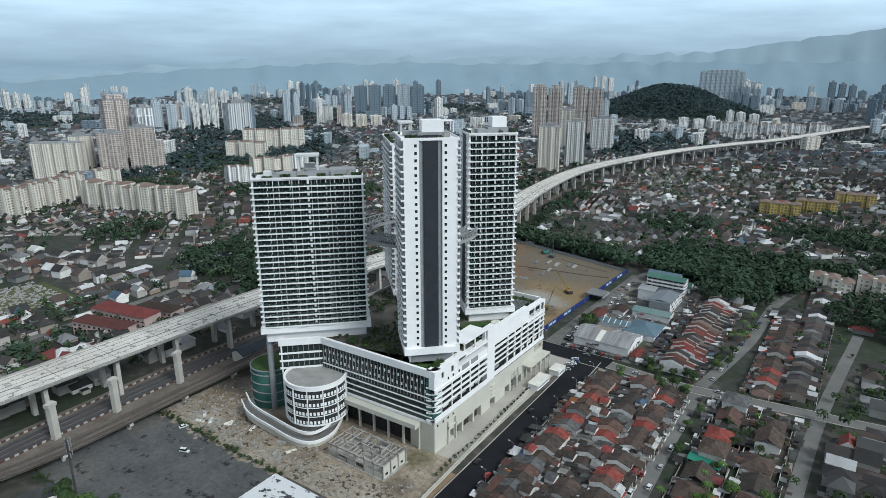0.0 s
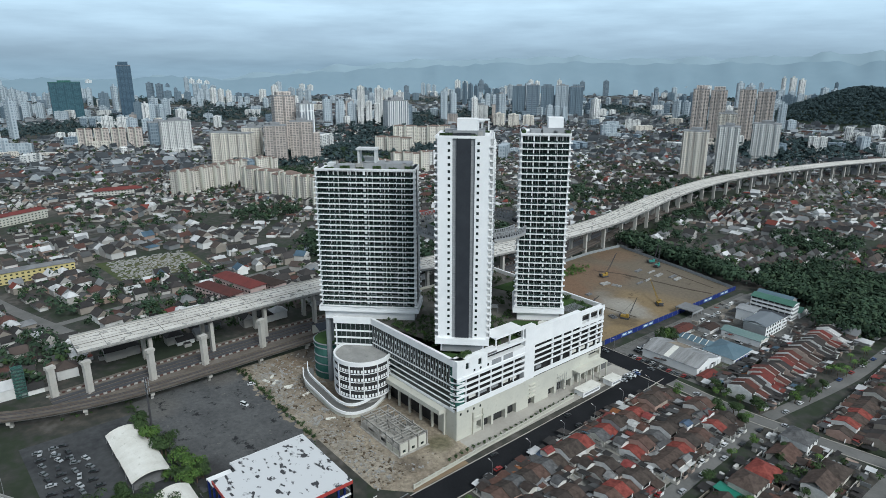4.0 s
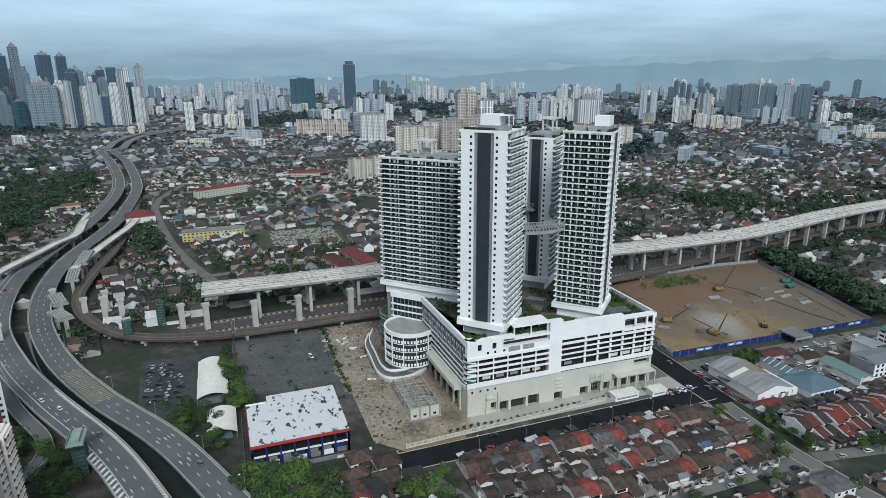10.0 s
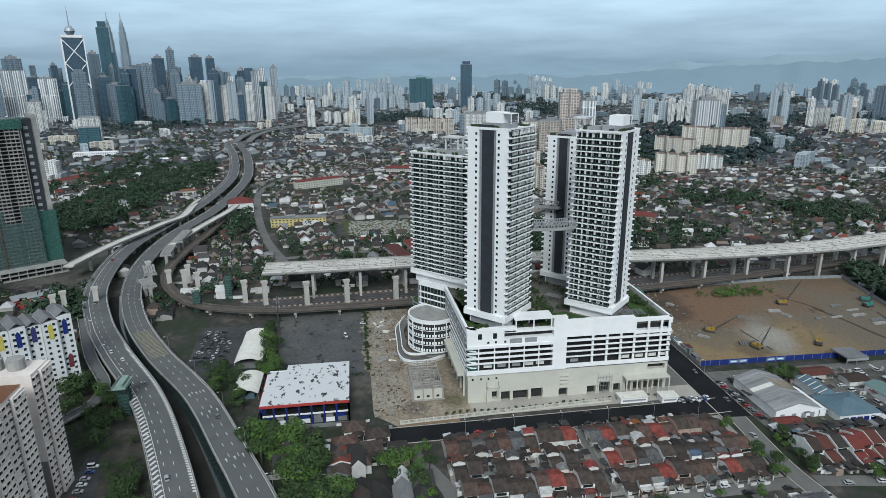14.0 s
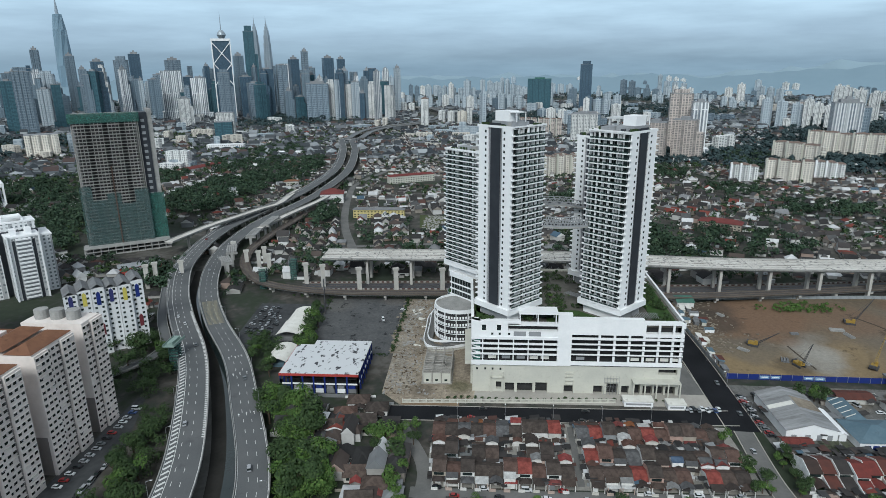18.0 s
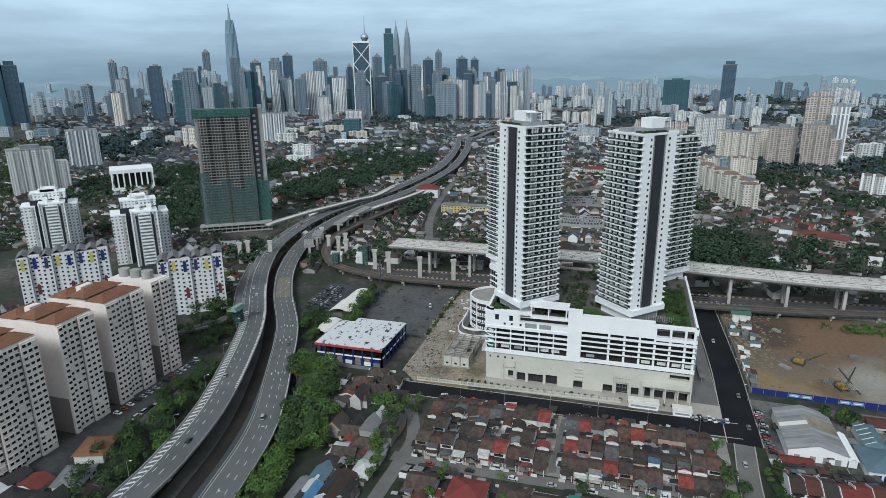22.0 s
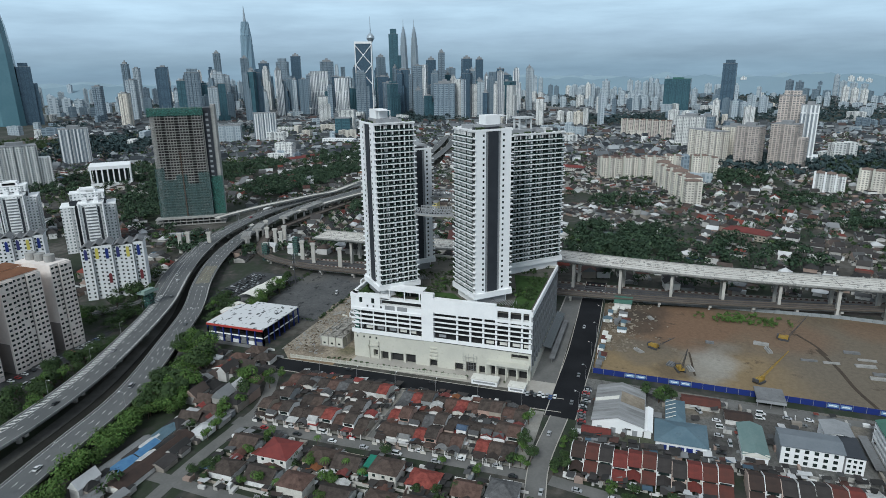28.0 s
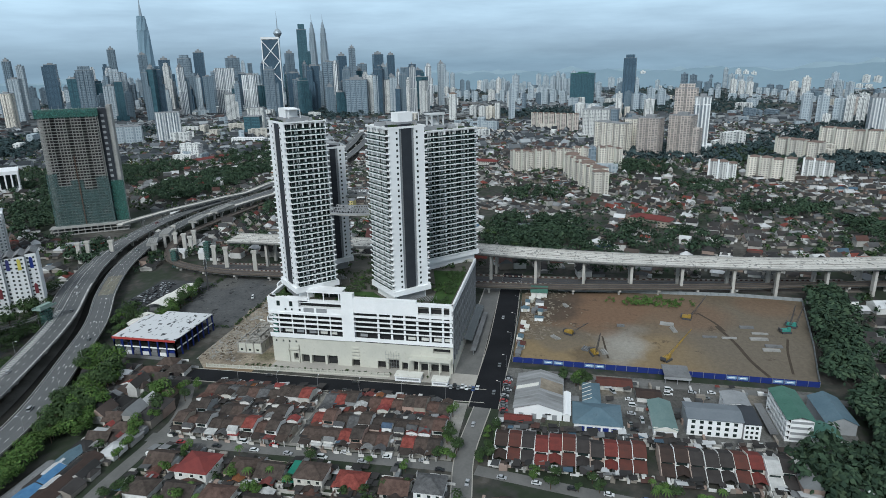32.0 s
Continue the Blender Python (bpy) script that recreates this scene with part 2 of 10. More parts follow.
GREENSHEET = surf("green_sheet", (0.05, 0.125, 0.095), (0.075, 0.165, 0.13), 0.12, 0.7, bump=0.1)
GREYSHEET = surf("weathered_grey_sheet", (0.20, 0.205, 0.21), (0.12, 0.122, 0.125), 0.12, 0.75, metal=0.0)
CANVAS = surf("white_canvas", (0.72, 0.71, 0.66), (0.60, 0.585, 0.53), 0.2, 0.8)
STEEL = surf("galvanised_steel", (0.36, 0.37, 0.38), (0.28, 0.285, 0.29), 0.8, 0.5, metal=0.5)
DARKSTEEL = surf("dark_steel", (0.05, 0.05, 0.055), (0.075, 0.075, 0.08), 0.8, 0.6)
TERRACOTTA = surf("terracotta_tiles", (0.22, 0.112, 0.066), (0.16, 0.08, 0.05), 0.3, 0.8, bump=0.2)
RUBBER = surf("tyre_rubber", (0.02, 0.02, 0.02), (0.03, 0.03, 0.03), 2, 0.8)
NETTING = surf("green_safety_net", (0.04, 0.12, 0.10), (0.075, 0.16, 0.14), 0.12, 0.9)
WATER = surf("still_pond_water", (0.02, 0.03, 0.03), (0.03, 0.04, 0.04), 0.05, 0.05, spec=0.6)
ROOFS = [(0, (0.050, 0.041, 0.037)), (0.28, (0.068, 0.052, 0.044)), (0.46, (0.098, 0.057, 0.046)), (0.56, (0.085, 0.085, 0.087)), (0.65, (0.150, 0.050, 0.046)), (0.75, (0.20, 0.20, 0.197)), (0.81, (0.205, 0.054, 0.050)), (0.89, (0.42, 0.42, 0.41)), (0.975, (0.07, 0.10, 0.15)), (0.988, (0.20, 0.085, 0.04))]
ROOF = palette("clay_and_sheet_roofing", ROOFS, "object", 0.35, 0.85, 0.4, 0.3)
ROOFS2 = [(0, (0.038, 0.037, 0.037)), (0.34, (0.054, 0.050, 0.049)), (0.54, (0.072, 0.058, 0.052)), (0.64, (0.075, 0.076, 0.077)), (0.73, (0.085, 0.048, 0.041)), (0.78, (0.20, 0.205, 0.21)), (0.85, (0.48, 0.485, 0.49)), (0.955, (0.16, 0.05, 0.040)), (0.987, (0.07, 0.11, 0.15))]
ROOF_FAR = palette("district_roofing", ROOFS2, "island", 0.05, 0.85, 0.3)
WALLS = [(0, (0.48, 0.465, 0.43)), (0.3, (0.62, 0.61, 0.59)), (0.52, (0.34, 0.305, 0.255)), (0.66, (0.40, 0.28, 0.235)), (0.76, (0.26, 0.27, 0.275)), (0.86, (0.68, 0.68, 0.66))]
WALL = palette("rendered_house_wall", WALLS, "object", 0.4, 0.85, 0.2)
# outer town roofs and walls: distance haze painted in as blue-grey
ROOF_OUT = palette("hazed_town_roofing", [(0, (0.040, 0.046, 0.052)), (0.32, (0.054, 0.060, 0.066)), (0.55, (0.075, 0.082, 0.088)), (0.68, (0.075, 0.056, 0.053)), (0.80, (0.13, 0.14, 0.15)), (0.91, (0.30, 0.32, 0.335))], "island", 0.02, 0.85, 0.15)
WALL_OUT = palette("hazed_town_walls", [(0, (0.25, 0.27, 0.285)), (0.4, (0.16, 0.175, 0.19)), (0.75, (0.36, 0.38, 0.39))], "island", 0.02, 0.85, 0.1)
WALL_FAR = palette("district_walls", [(0, (0.36, 0.35, 0.33)), (0.28, (0.50, 0.495, 0.48)), (0.42, (0.26, 0.235, 0.205)), (0.62, (0.30, 0.23, 0.195)), (0.74, (0.20, 0.21, 0.215)), (0.83, (0.68, 0.68, 0.665))], "island", 0.06, 0.85, 0.2)
CARPAINT = palette("car_paint", [(0, (0.65, 0.66, 0.67)), (0.3, (0.40, 0.41, 0.42)), (0.5, (0.03, 0.03, 0.035)), (0.72, (0.16, 0.17, 0.18)), (0.86, (0.25, 0.03, 0.03)), (0.93, (0.04, 0.08, 0.22))], "object", 1, 0.3, 0.05, spec=0.5)
LEAF = palette("tropical_leaves", [(0, (0.028, 0.050, 0.018)), (0.3, (0.034, 0.060, 0.021)), (0.6, (0.041, 0.070, 0.024)), (0.85, (0.054, 0.084, 0.030))], "island", 0.09, 0.7, 0.5, spec=0.2)
LEAFBRIGHT = palette("young_leaves", [(0, (0.062, 0.118, 0.026)), (0.3, (0.075, 0.132, 0.030)), (0.6, (0.052, 0.100, 0.024)), (0.85, (0.098, 0.150, 0.040))], "island", 0.1, 0.7, 0.5, spec=0.2)
BARK = surf("bark", (0.10, 0.075, 0.055), (0.065, 0.05, 0.04), 1.5, 0.9, bump=0.4)

ROOFDARK = palette("old_brown_tiles", [(0, (0.056, 0.047, 0.042)), (0.3, (0.066, 0.054, 0.047)), (0.55, (0.080, 0.061, 0.052)), (0.75, (0.098, 0.064, 0.053)), (0.88, (0.20, 0.056, 0.046)), (0.95, (0.10, 0.10, 0.102))], "object", 0.5, 0.9, 0.45, 0.35)
WALLLIGHT = palette("pale_rendered_wall", [(0, (0.66, 0.65, 0.62)), (0.4, (0.56, 0.54, 0.49)), (0.65, (0.70, 0.70, 0.69)), (0.85, (0.45, 0.36, 0.31))], "object", 0.5, 0.85, 0.2)


def spots(m, scale, lo, hi, col):
    """Irregular spots of another tone over a material, of a size given by the noise scale."""
    n, l = m.node_tree.nodes, m.node_tree.links
    p = n["Principled BSDF"]
    last = p.inputs["Base Color"].links[0].from_socket
    co, nz, mr, mx, mp = n.new("ShaderNodeTexCoord"), n.new("ShaderNodeTexNoise"), n.new("ShaderNodeMapRange"), n.new("ShaderNodeMix"), n.new("ShaderNodeMapping")
    nz.inputs["Scale"].default_value, nz.inputs["Detail"].default_value, nz.inputs["Roughness"].default_value = scale, 7, 0.7
    mp.inputs["Location"].default_value = (scale * 900, lo * 700, 0)
    l.new(co.outputs["Object"], mp.inputs[0])
    l.new(mp.outputs[0], nz.inputs[0])
    mr.inputs[1].default_value, mr.inputs[2].default_value = lo, hi
    l.new(nz.outputs[0], mr.inputs[0])
    mx.data_type = "RGBA"
    l.new(mr.outputs[0], mx.inputs[0])
    l.new(last, mx.inputs[6])
    mx.inputs[7].default_value = (*col, 1)
    l.new(mx.outputs[2], p.inputs["Base Color"])


def blotched(name, a, b, blobs, scale=0.03, fine=0.3, wobble=9.0, rough=0.95, bump=0.4, speckle=0.35):
    """Two-tone ground with stains of other earth: each a centre, a radius, a soft rim, a colour and a strength."""
    m = surf(name, a, b, scale, rough, bump=bump, fine=fine)
    n, l = m.node_tree.nodes, m.node_tree.links
    p = n["Principled BSDF"]
    last = p.inputs["Base Color"].links[0].from_socket
    co, nz = n.new("ShaderNodeTexCoord"), n.new("ShaderNodeTexNoise")
    nz.inputs["Scale"].default_value, nz.inputs["Detail"].default_value, nz.inputs["Roughness"].default_value = 0.09, 7, 0.65
    l.new(co.outputs["Object"], nz.inputs[0])
    for x, y, r, soft, col, amt in blobs:
        d = n.new("ShaderNodeVectorMath")
        d.operation = "DISTANCE"
        d.inputs[1].default_value = (x, y, 0)
        l.new(co.outputs["Object"], d.inputs[0])
        ad = n.new("ShaderNodeMath")
        ad.operation = "MULTIPLY_ADD"
        ad.inputs[1].default_value = wobble * 2
        l.new(nz.outputs[0], ad.inputs[0])
        l.new(d.outputs["Value"], ad.inputs[2])
        mr = n.new("ShaderNodeMapRange")
        mr.inputs[1].default_value, mr.inputs[2].default_value, mr.inputs[3].default_value, mr.inputs[4].default_value = r + wobble, r + wobble + soft, amt, 0.0
        l.new(ad.outputs[0], mr.inputs[0])
        mx = n.new("ShaderNodeMix")
        mx.data_type = "RGBA"
        l.new(mr.outputs[0], mx.inputs[0])
        l.new(last, mx.inputs[6])
        mx.inputs[7].default_value = (*col, 1)
        last = mx.outputs[2]
    sp, mr, hv = n.new("ShaderNodeTexNoise"), n.new("ShaderNodeMapRange"), n.new("ShaderNodeHueSaturation")
    sp.inputs["Scale"].default_value, sp.inputs["Detail"].default_value, sp.inputs["Roughness"].default_value = 0.4, 8, 0.75
    l.new(co.outputs["Object"], sp.inputs[0])
    mr.inputs[1].default_value, mr.inputs[2].default_value, mr.inputs[3].default_value, mr.inputs[4].default_value = .35, .65, 1 - speckle, 1 + speckle
    l.new(sp.outputs[0], mr.inputs[0])
    l.new(last, hv.inputs["Color"])
    l.new(mr.outputs[0], hv.inputs["Value"])
    l.new(hv.outputs[0], p.inputs["Base Color"])
    return m


OCHRE, REDEARTH, GREYEARTH, PALE, WET = (0.235, 0.175, 0.098), (0.17, 0.108, 0.070), (0.145, 0.125, 0.098), (0.26, 0.245, 0.215), (0.06, 0.05, 0.042)
SITE_EARTH = blotched("levelled_site_earth", (0.175, 0.138, 0.096), (0.12, 0.097, 0.072), [
    (-175, 372, 24, 14, OCHRE, .9), (-186, 440, 22, 18, OCHRE, .75), (-178, 400, 16, 14, OCHRE, .6), (-195, 500, 34, 25, GREYEARTH, .8), (-235, 500, 34, 24, GREYEARTH, .7), (-262, 405, 26, 14, REDEARTH, .9), (-236, 384, 16, 10, REDEARTH, .7), (-258, 462, 20, 16, REDEARTH, .6), (-282, 520, 14, 12, REDEARTH, .5),
    (-205, 376, 15, 8, GREYEARTH, .7), (-252, 366, 18, 8, WET, .7), (-275, 372, 15, 8, WET, .6), (-174, 411, 3, 9, PALE, .55), (-190, 411, 9, 9, PALE, .9), (-208, 413, 8, 10, PALE, .85), (-200, 420, 6, 9, (0.30, 0.285, 0.25), .7), (-226, 424, 3, 9, PALE, .4), (-184, 393, 9, 5, WET, .5), (-221, 404, 6, 6, REDEARTH, .5)], 0.03, 0.22, 7.0, 0.95, 0.12, 0.14)
YARD_EARTH = blotched("churned_yard_earth", (0.33, 0.285, 0.22), (0.20, 0.165, 0.125), [
    (-280, 163, 4, 6, PALE, .8), (-266, 161, 4, 6, PALE, .8), (-252, 159, 4, 6, PALE, .85), (-238, 158, 4, 6, PALE, .85), (-222, 157.5, 4, 6, PALE, .8), (-206, 157.5, 4, 6, PALE, .7), (-190, 157.5, 4, 6, PALE, .6), (-176, 158, 5, 6, PALE, .6), (-156, 160, 8, 7, (0.32, 0.29, 0.24), .7),
    (-270, 180, 10, 8, (0.16, 0.12, 0.085), .8), (-280, 196, 9, 6, (0.11, 0.10, 0.09), .8), (-230, 172, 9, 6, (0.15, 0.115, 0.085), .7), (-205, 170, 6, 6, WET, .5), (-250, 150.5, 3, 4, (0.06, 0.06, 0.035), .8), (-228, 150, 3, 4, (0.06, 0.06, 0.035), .8), (-200, 151, 3, 4, (0.06, 0.06, 0.035), .7), (-146, 176, 4, 5, WET, .5), (-150, 196, 4, 5, (0.10, 0.10, 0.05), .6)], 0.06, 0.5, 3.0, bump=.6)
LOT_STAINED = blotched("stained_lot_asphalt_patched", (0.105, 0.107, 0.108), (0.075, 0.077, 0.079), [(-270, 100, 8, 8, (0.13, 0.125, 0.115), .6), (-200, 100, 7, 7, (0.03, 0.03, 0.032), .7), (-280, 140, 5, 6, (0.14, 0.13, 0.12), .6)], 0.08, 0.6, 4.0, 0.85, 0.15, .2)
spots(LOT_STAINED, .11, .57, .63, (0.022, 0.023, 0.025))
spots(LOT_STAINED, .3, .62, .68, (0.16, 0.155, 0.145))
spots(YARD_EARTH, .35, .63, .70, (0.33, 0.31, 0.27))
spots(YARD_EARTH, .22, .63, .70, (0.07, 0.058, 0.045))
for m_, col_ in ((TEAL, (0.05, 0.075, 0.09)), (GREENSHEET, (0.035, 0.08, 0.06)), (GREYSHEET, (0.09, 0.08, 0.07)), (TERRACOTTA, (0.11, 0.06, 0.04)), (CANVAS, (0.40, 0.38, 0.33)), (CREAM, (0.40, 0.385, 0.33)), (CONCRETE, (0.17, 0.165, 0.155))):
    spots(m_, .35, .58, .72, col_)
spots(SITE_EARTH, .06, .60, .70, (0.06, 0.048, 0.038))
spots(SITE_EARTH, .08, .64, .74, (0.21, 0.185, 0.15))
spots(DECK, .16, .63, .70, (0.10, 0.095, 0.085))
spots(ASPHALT, .05, .60, .75, (0.075, 0.077, 0.08))
m_ = STREAK = surf("streaked_corrugated_sheet", (0.33, 0.335, 0.34), (0.15, 0.15, 0.148), 0.2, 0.7, bump=0.1)
mp_ = m_.node_tree.nodes.new("ShaderNodeMapping")
mp_.inputs["Scale"].default_value = (1.6, .16, .5)
for nd in m_.node_tree.nodes:
    if nd.type == "TEX_NOISE":
        m_.node_tree.links.new(mp_.outputs[0], nd.inputs[0])
m_.node_tree.links.new(m_.node_tree.nodes["Texture Coordinate"].outputs["Object"], mp_.inputs[0])


# ---- mesh building ----
class B:
    """A mesh under way: boxes, prisms, rods and roofs, each face with a material slot."""

    def __init__(self):
        self.v, self.f, self.m = [], [], []

    def face(self, pts, m=0):
        k = len(self.v)
        self.v.extend(pts)
        self.f.append(tuple(range(k, k + len(pts))))
        self.m.append(m)

    def box(self, x0, y0, z0, x1, y1, z1, m=0):
        k = len(self.v)
        self.v += [(x0, y0, z0), (x1, y0, z0), (x1, y1, z0), (x0, y1, z0), (x0, y0, z1), (x1, y0, z1), (x1, y1, z1), (x0, y1, z1)]
        for q in ((3, 2, 1, 0), (4, 5, 6, 7), (0, 1, 5, 4), (1, 2, 6, 5), (2, 3, 7, 6), (3, 0, 4, 7)):
            self.f.append(tuple(k + i for i in q))
            self.m.append(m)
        return self

    def obox(self, cx, cy, z0, sx, sy, h, yaw, m=0):
        c, s = math.cos(yaw), math.sin(yaw)
        pts = [(cx + c * a - s * b, cy + s * a + c * b) for a, b in ((-sx / 2, -sy / 2), (sx / 2, -sy / 2), (sx / 2, sy / 2), (-sx / 2, sy / 2))]
        return self.prism(pts, z0, z0 + h, m)

    def prism(self, pts, z0, z1, m=0, top=None):
        k, n = len(self.v), len(pts)
        self.v += [(x, y, z0) for x, y in pts] + [(x, y, z1) for x, y in pts]
        self.f += [tuple(range(k + n - 1, k - 1, -1)), tuple(range(k + n, k + 2 * n))]
        self.m += [m, m if top is None else top]
        for i in range(n):
            j = (i + 1) % n
            self.f.append((k + i, k + j, k + n + j, k + n + i))
            self.m.append(m)
        return self

    def rod(self, a, b, r, n=8, m=0, r2=None):
        a, b = Vector(a), Vector(b)
        d = (b - a).normalized()
        u = d.orthogonal().normalized()
        w = d.cross(u)
        k, r2 = len(self.v), r if r2 is None else r2
        for c, q in ((a, r), (b, r2)):
            self.v += [tuple(c + q * (math.cos(i * math.tau / n) * u + math.sin(i * math.tau / n) * w)) for i in range(n)]
        self.f += [tuple(range(k + n - 1, k - 1, -1)), tuple(range(k + n, k + 2 * n))]
        self.m += [m, m]
        for i in range(n):
            j = (i + 1) % n
            self.f.append((k + i, k + j, k + n + j, k + n + i))
            self.m.append(m)
        return self

    def gable(self, x0, y0, x1, y1, z0, h, along="y", over=0.4, thick=0.18, m=0, wall=None):
        """A pitched roof of two slabs, with its gable ends walled if wall names a slot."""
        if along == "y":
            xm = (x0 + x1) / 2
            for s in (-1, 1):
                xe = (x0 if s < 0 else x1) + s * over
                ze = z0 - h * over / ((x1 - x0) / 2)
                q = [(xe, y0 - over, ze), (xe, y1 + over, ze), (xm, y1 + over, z0 + h), (xm, y0 - over, z0 + h)]
                self.slab(q if s > 0 else q[::-1], thick, m)
            if wall is not None:
                self.face([(x0, y0, z0), (x1, y0, z0), (xm, y0, z0 + h)], wall)
                self.face([(x1, y1, z0), (x0, y1, z0), (xm, y1, z0 + h)], wall)
        else:
            ym = (y0 + y1) / 2
            for s in (-1, 1):
                ye = (y0 if s < 0 else y1) + s * over
                ze = z0 - h * over / ((y1 - y0) / 2)
                q = [(x1 + over, ye, ze), (x0 - over, ye, ze), (x0 - over, ym, z0 + h), (x1 + over, ym, z0 + h)]
                self.slab(q if s > 0 else q[::-1], thick, m)
            if wall is not None:
                self.face([(x0, y1, z0), (x0, y0, z0), (x0, ym, z0 + h)], wall)
                self.face([(x1, y0, z0), (x1, y1, z0), (x1, ym, z0 + h)], wall)
        return self

    def hip(self, x0, y0, x1, y1, z0, h, over=0.5, m=0):
        x0, y0, x1, y1 = x0 - over, y0 - over, x1 + over, y1 + over
        w, d = x1 - x0, y1 - y0
        if w > d:
            a, b = (x0 + d / 2, (y0 + y1) / 2, z0 + h), (x1 - d / 2, (y0 + y1) / 2, z0 + h)
        else:
            a, b = ((x0 + x1) / 2, y0 + w / 2, z0 + h), ((x0 + x1) / 2, y1 - w / 2, z0 + h)
        k = len(self.v)
        self.v += [(x0, y0, z0), (x1, y0, z0), (x1, y1, z0), (x0, y1, z0), a, b]
        qs = ((0, 1, 5, 4), (1, 2, 5), (2, 3, 4, 5), (3, 0, 4)) if w > d else ((0, 1, 4), (1, 2, 5, 4), (2, 3, 5), (3, 0, 4, 5))
        for q in (*qs, (3, 2, 1, 0)):
            self.f.append(tuple(k + i for i in q))
            self.m.append(m)
        return self

    def slab(self, quad, t, m=0):
        a = [Vector(q) for q in quad]
        nn = (a[1] - a[0]).cross(a[2] - a[0]).normalized() * t
        k, n = len(self.v), len(a)
        self.v += [tuple(q - nn) for q in a] + [tuple(q) for q in a]
        self.f += [tuple(range(k + n - 1, k - 1, -1)), tuple(range(k + n, k + 2 * n))]
        self.m += [m, m]
        for i in range(n):
            j = (i + 1) % n
            self.f.append((k + i, k + j, k + n + j, k + n + i))
            self.m.append(m)
        return self

    def ribbon(self, left, right, z_l, z_r, thick, m=0, closed=False):
        """A slab between two lines of points: decks, kerbs, bands."""
        n = len(left)
        k = len(self.v)
        for i in range(n):
            self.v += [(*left[i], z_l[i]), (*right[i], z_r[i]), (*right[i], z_r[i] - thick), (*left[i], z_l[i] - thick)]
        for i in range(n if closed else n - 1):
            a, b = k + 4 * i, k + 4 * ((i + 1) % n)
            for p, q in ((0, 1), (1, 2), (2, 3), (3, 0)):
                self.f.append((a + p, a + q, b + q, b + p))
                self.m.append(m)
        if not closed:
            e = k + 4 * (n - 1)
            self.f += [(k + 3, k + 2, k + 1, k), (e, e + 1, e + 2, e + 3)]
            self.m += [m, m]
        return self

    def mesh(self, name, mats):
        me = bpy.data.meshes.new(name)
        me.from_pydata(self.v, [], self.f)
        for m in (mats if isinstance(mats, (list, tuple)) else [mats]):
            me.materials.append(m)
        if any(self.m):
            me.polygons.foreach_set("material_index", self.m)
        me.update()
        return me


def part(name, b, mats, parent, label="", at=None):
    me = b if isinstance(b, bpy.types.Mesh) else b.mesh(name, mats)
    ob = new(name, me)
    ob.parent = parent
    if at is not None:
        ob.matrix_local = at if isinstance(at, Matrix) else Matrix.Translation(at)
    return tagged(ob, label)


def thing(name, label, category, at=None, group="", kind=""):
    ob = new(name)
    ob.empty_display_size = 0.5
    if at is not None:
        ob.matrix_world = at if isinstance(at, Matrix) else Matrix.Translation(at)
    return tagged(ob, label, category, group, kind)


def solo(name, b, mats, label, category, group="", kind="", at=None):
    ob = new(name, b if isinstance(b, bpy.types.Mesh) else b.mesh(name, mats))
    if at is not None:
        ob.matrix_world = at if isinstance(at, Matrix) else Matrix.Translation(at)
    return tagged(ob, label, category, group, kind)


def arc(cx, cy, r, a0, a1, n, ry=None):
    return [(cx + r * math.cos(radians(a0 + (a1 - a0) * i / n)), cy + (ry or r) * math.sin(radians(a0 + (a1 - a0) * i / n))) for i in range(n + 1)]


def smooth(pts, step=8.0):
    """A gliding line through points of any dimension, resampled at about one step."""
    p = [np.array(q, float) for q in pts]
    p = [2 * p[0] - p[1]] + p + [2 * p[-1] - p[-2]]
    out = []
    for i in range(1, len(p) - 2):
        a, b, c, d = p[i - 1:i + 3]
        n = max(1, int(np.linalg.norm((c - b)[:2]) / step))
        for j in range(n):
            t = j / n
            out.append(0.5 * (2 * b + (c - a) * t + (2 * a - 5 * b + 4 * c - d) * t * t + (3 * b - a - 3 * c + d) * t ** 3))
    out.append(p[-2])
    return out


def side(line, off):
    """The line shifted sideways, to its left for positive off."""
    out = []
    for i in range(len(line)):
        a, b = line[max(i - 1, 0)], line[min(i + 1, len(line) - 1)]
        d = (b - a)[:2]
        d = d / (np.linalg.norm(d) or 1)
        out.append((line[i][0] - d[1] * off, line[i][1] + d[0] * off))
    return out


# ---- the tower complex: podium, four towers, ring bridges ----
def seg(p, q, z=0.0):
    """A frame with x along p to q and -y outward, for a run of wall walked with the building on its left."""
    return pose(p[0], p[1], z, 0, 0, math.degrees(math.atan2(q[1] - p[1], q[0] - p[0])))


def span(p, q):
    return math.hypot(q[0] - p[0], q[1] - p[1])


PALEPIER = surf("pale_grey_paint", (0.60, 0.615, 0.62), (0.50, 0.515, 0.52), 0.2, 0.7)
RAILGLASS = surf("green_tinted_railing_glass", (0.022, 0.040, 0.037), (0.032, 0.054, 0.049), 0.3, 0.12, spec=0.5)


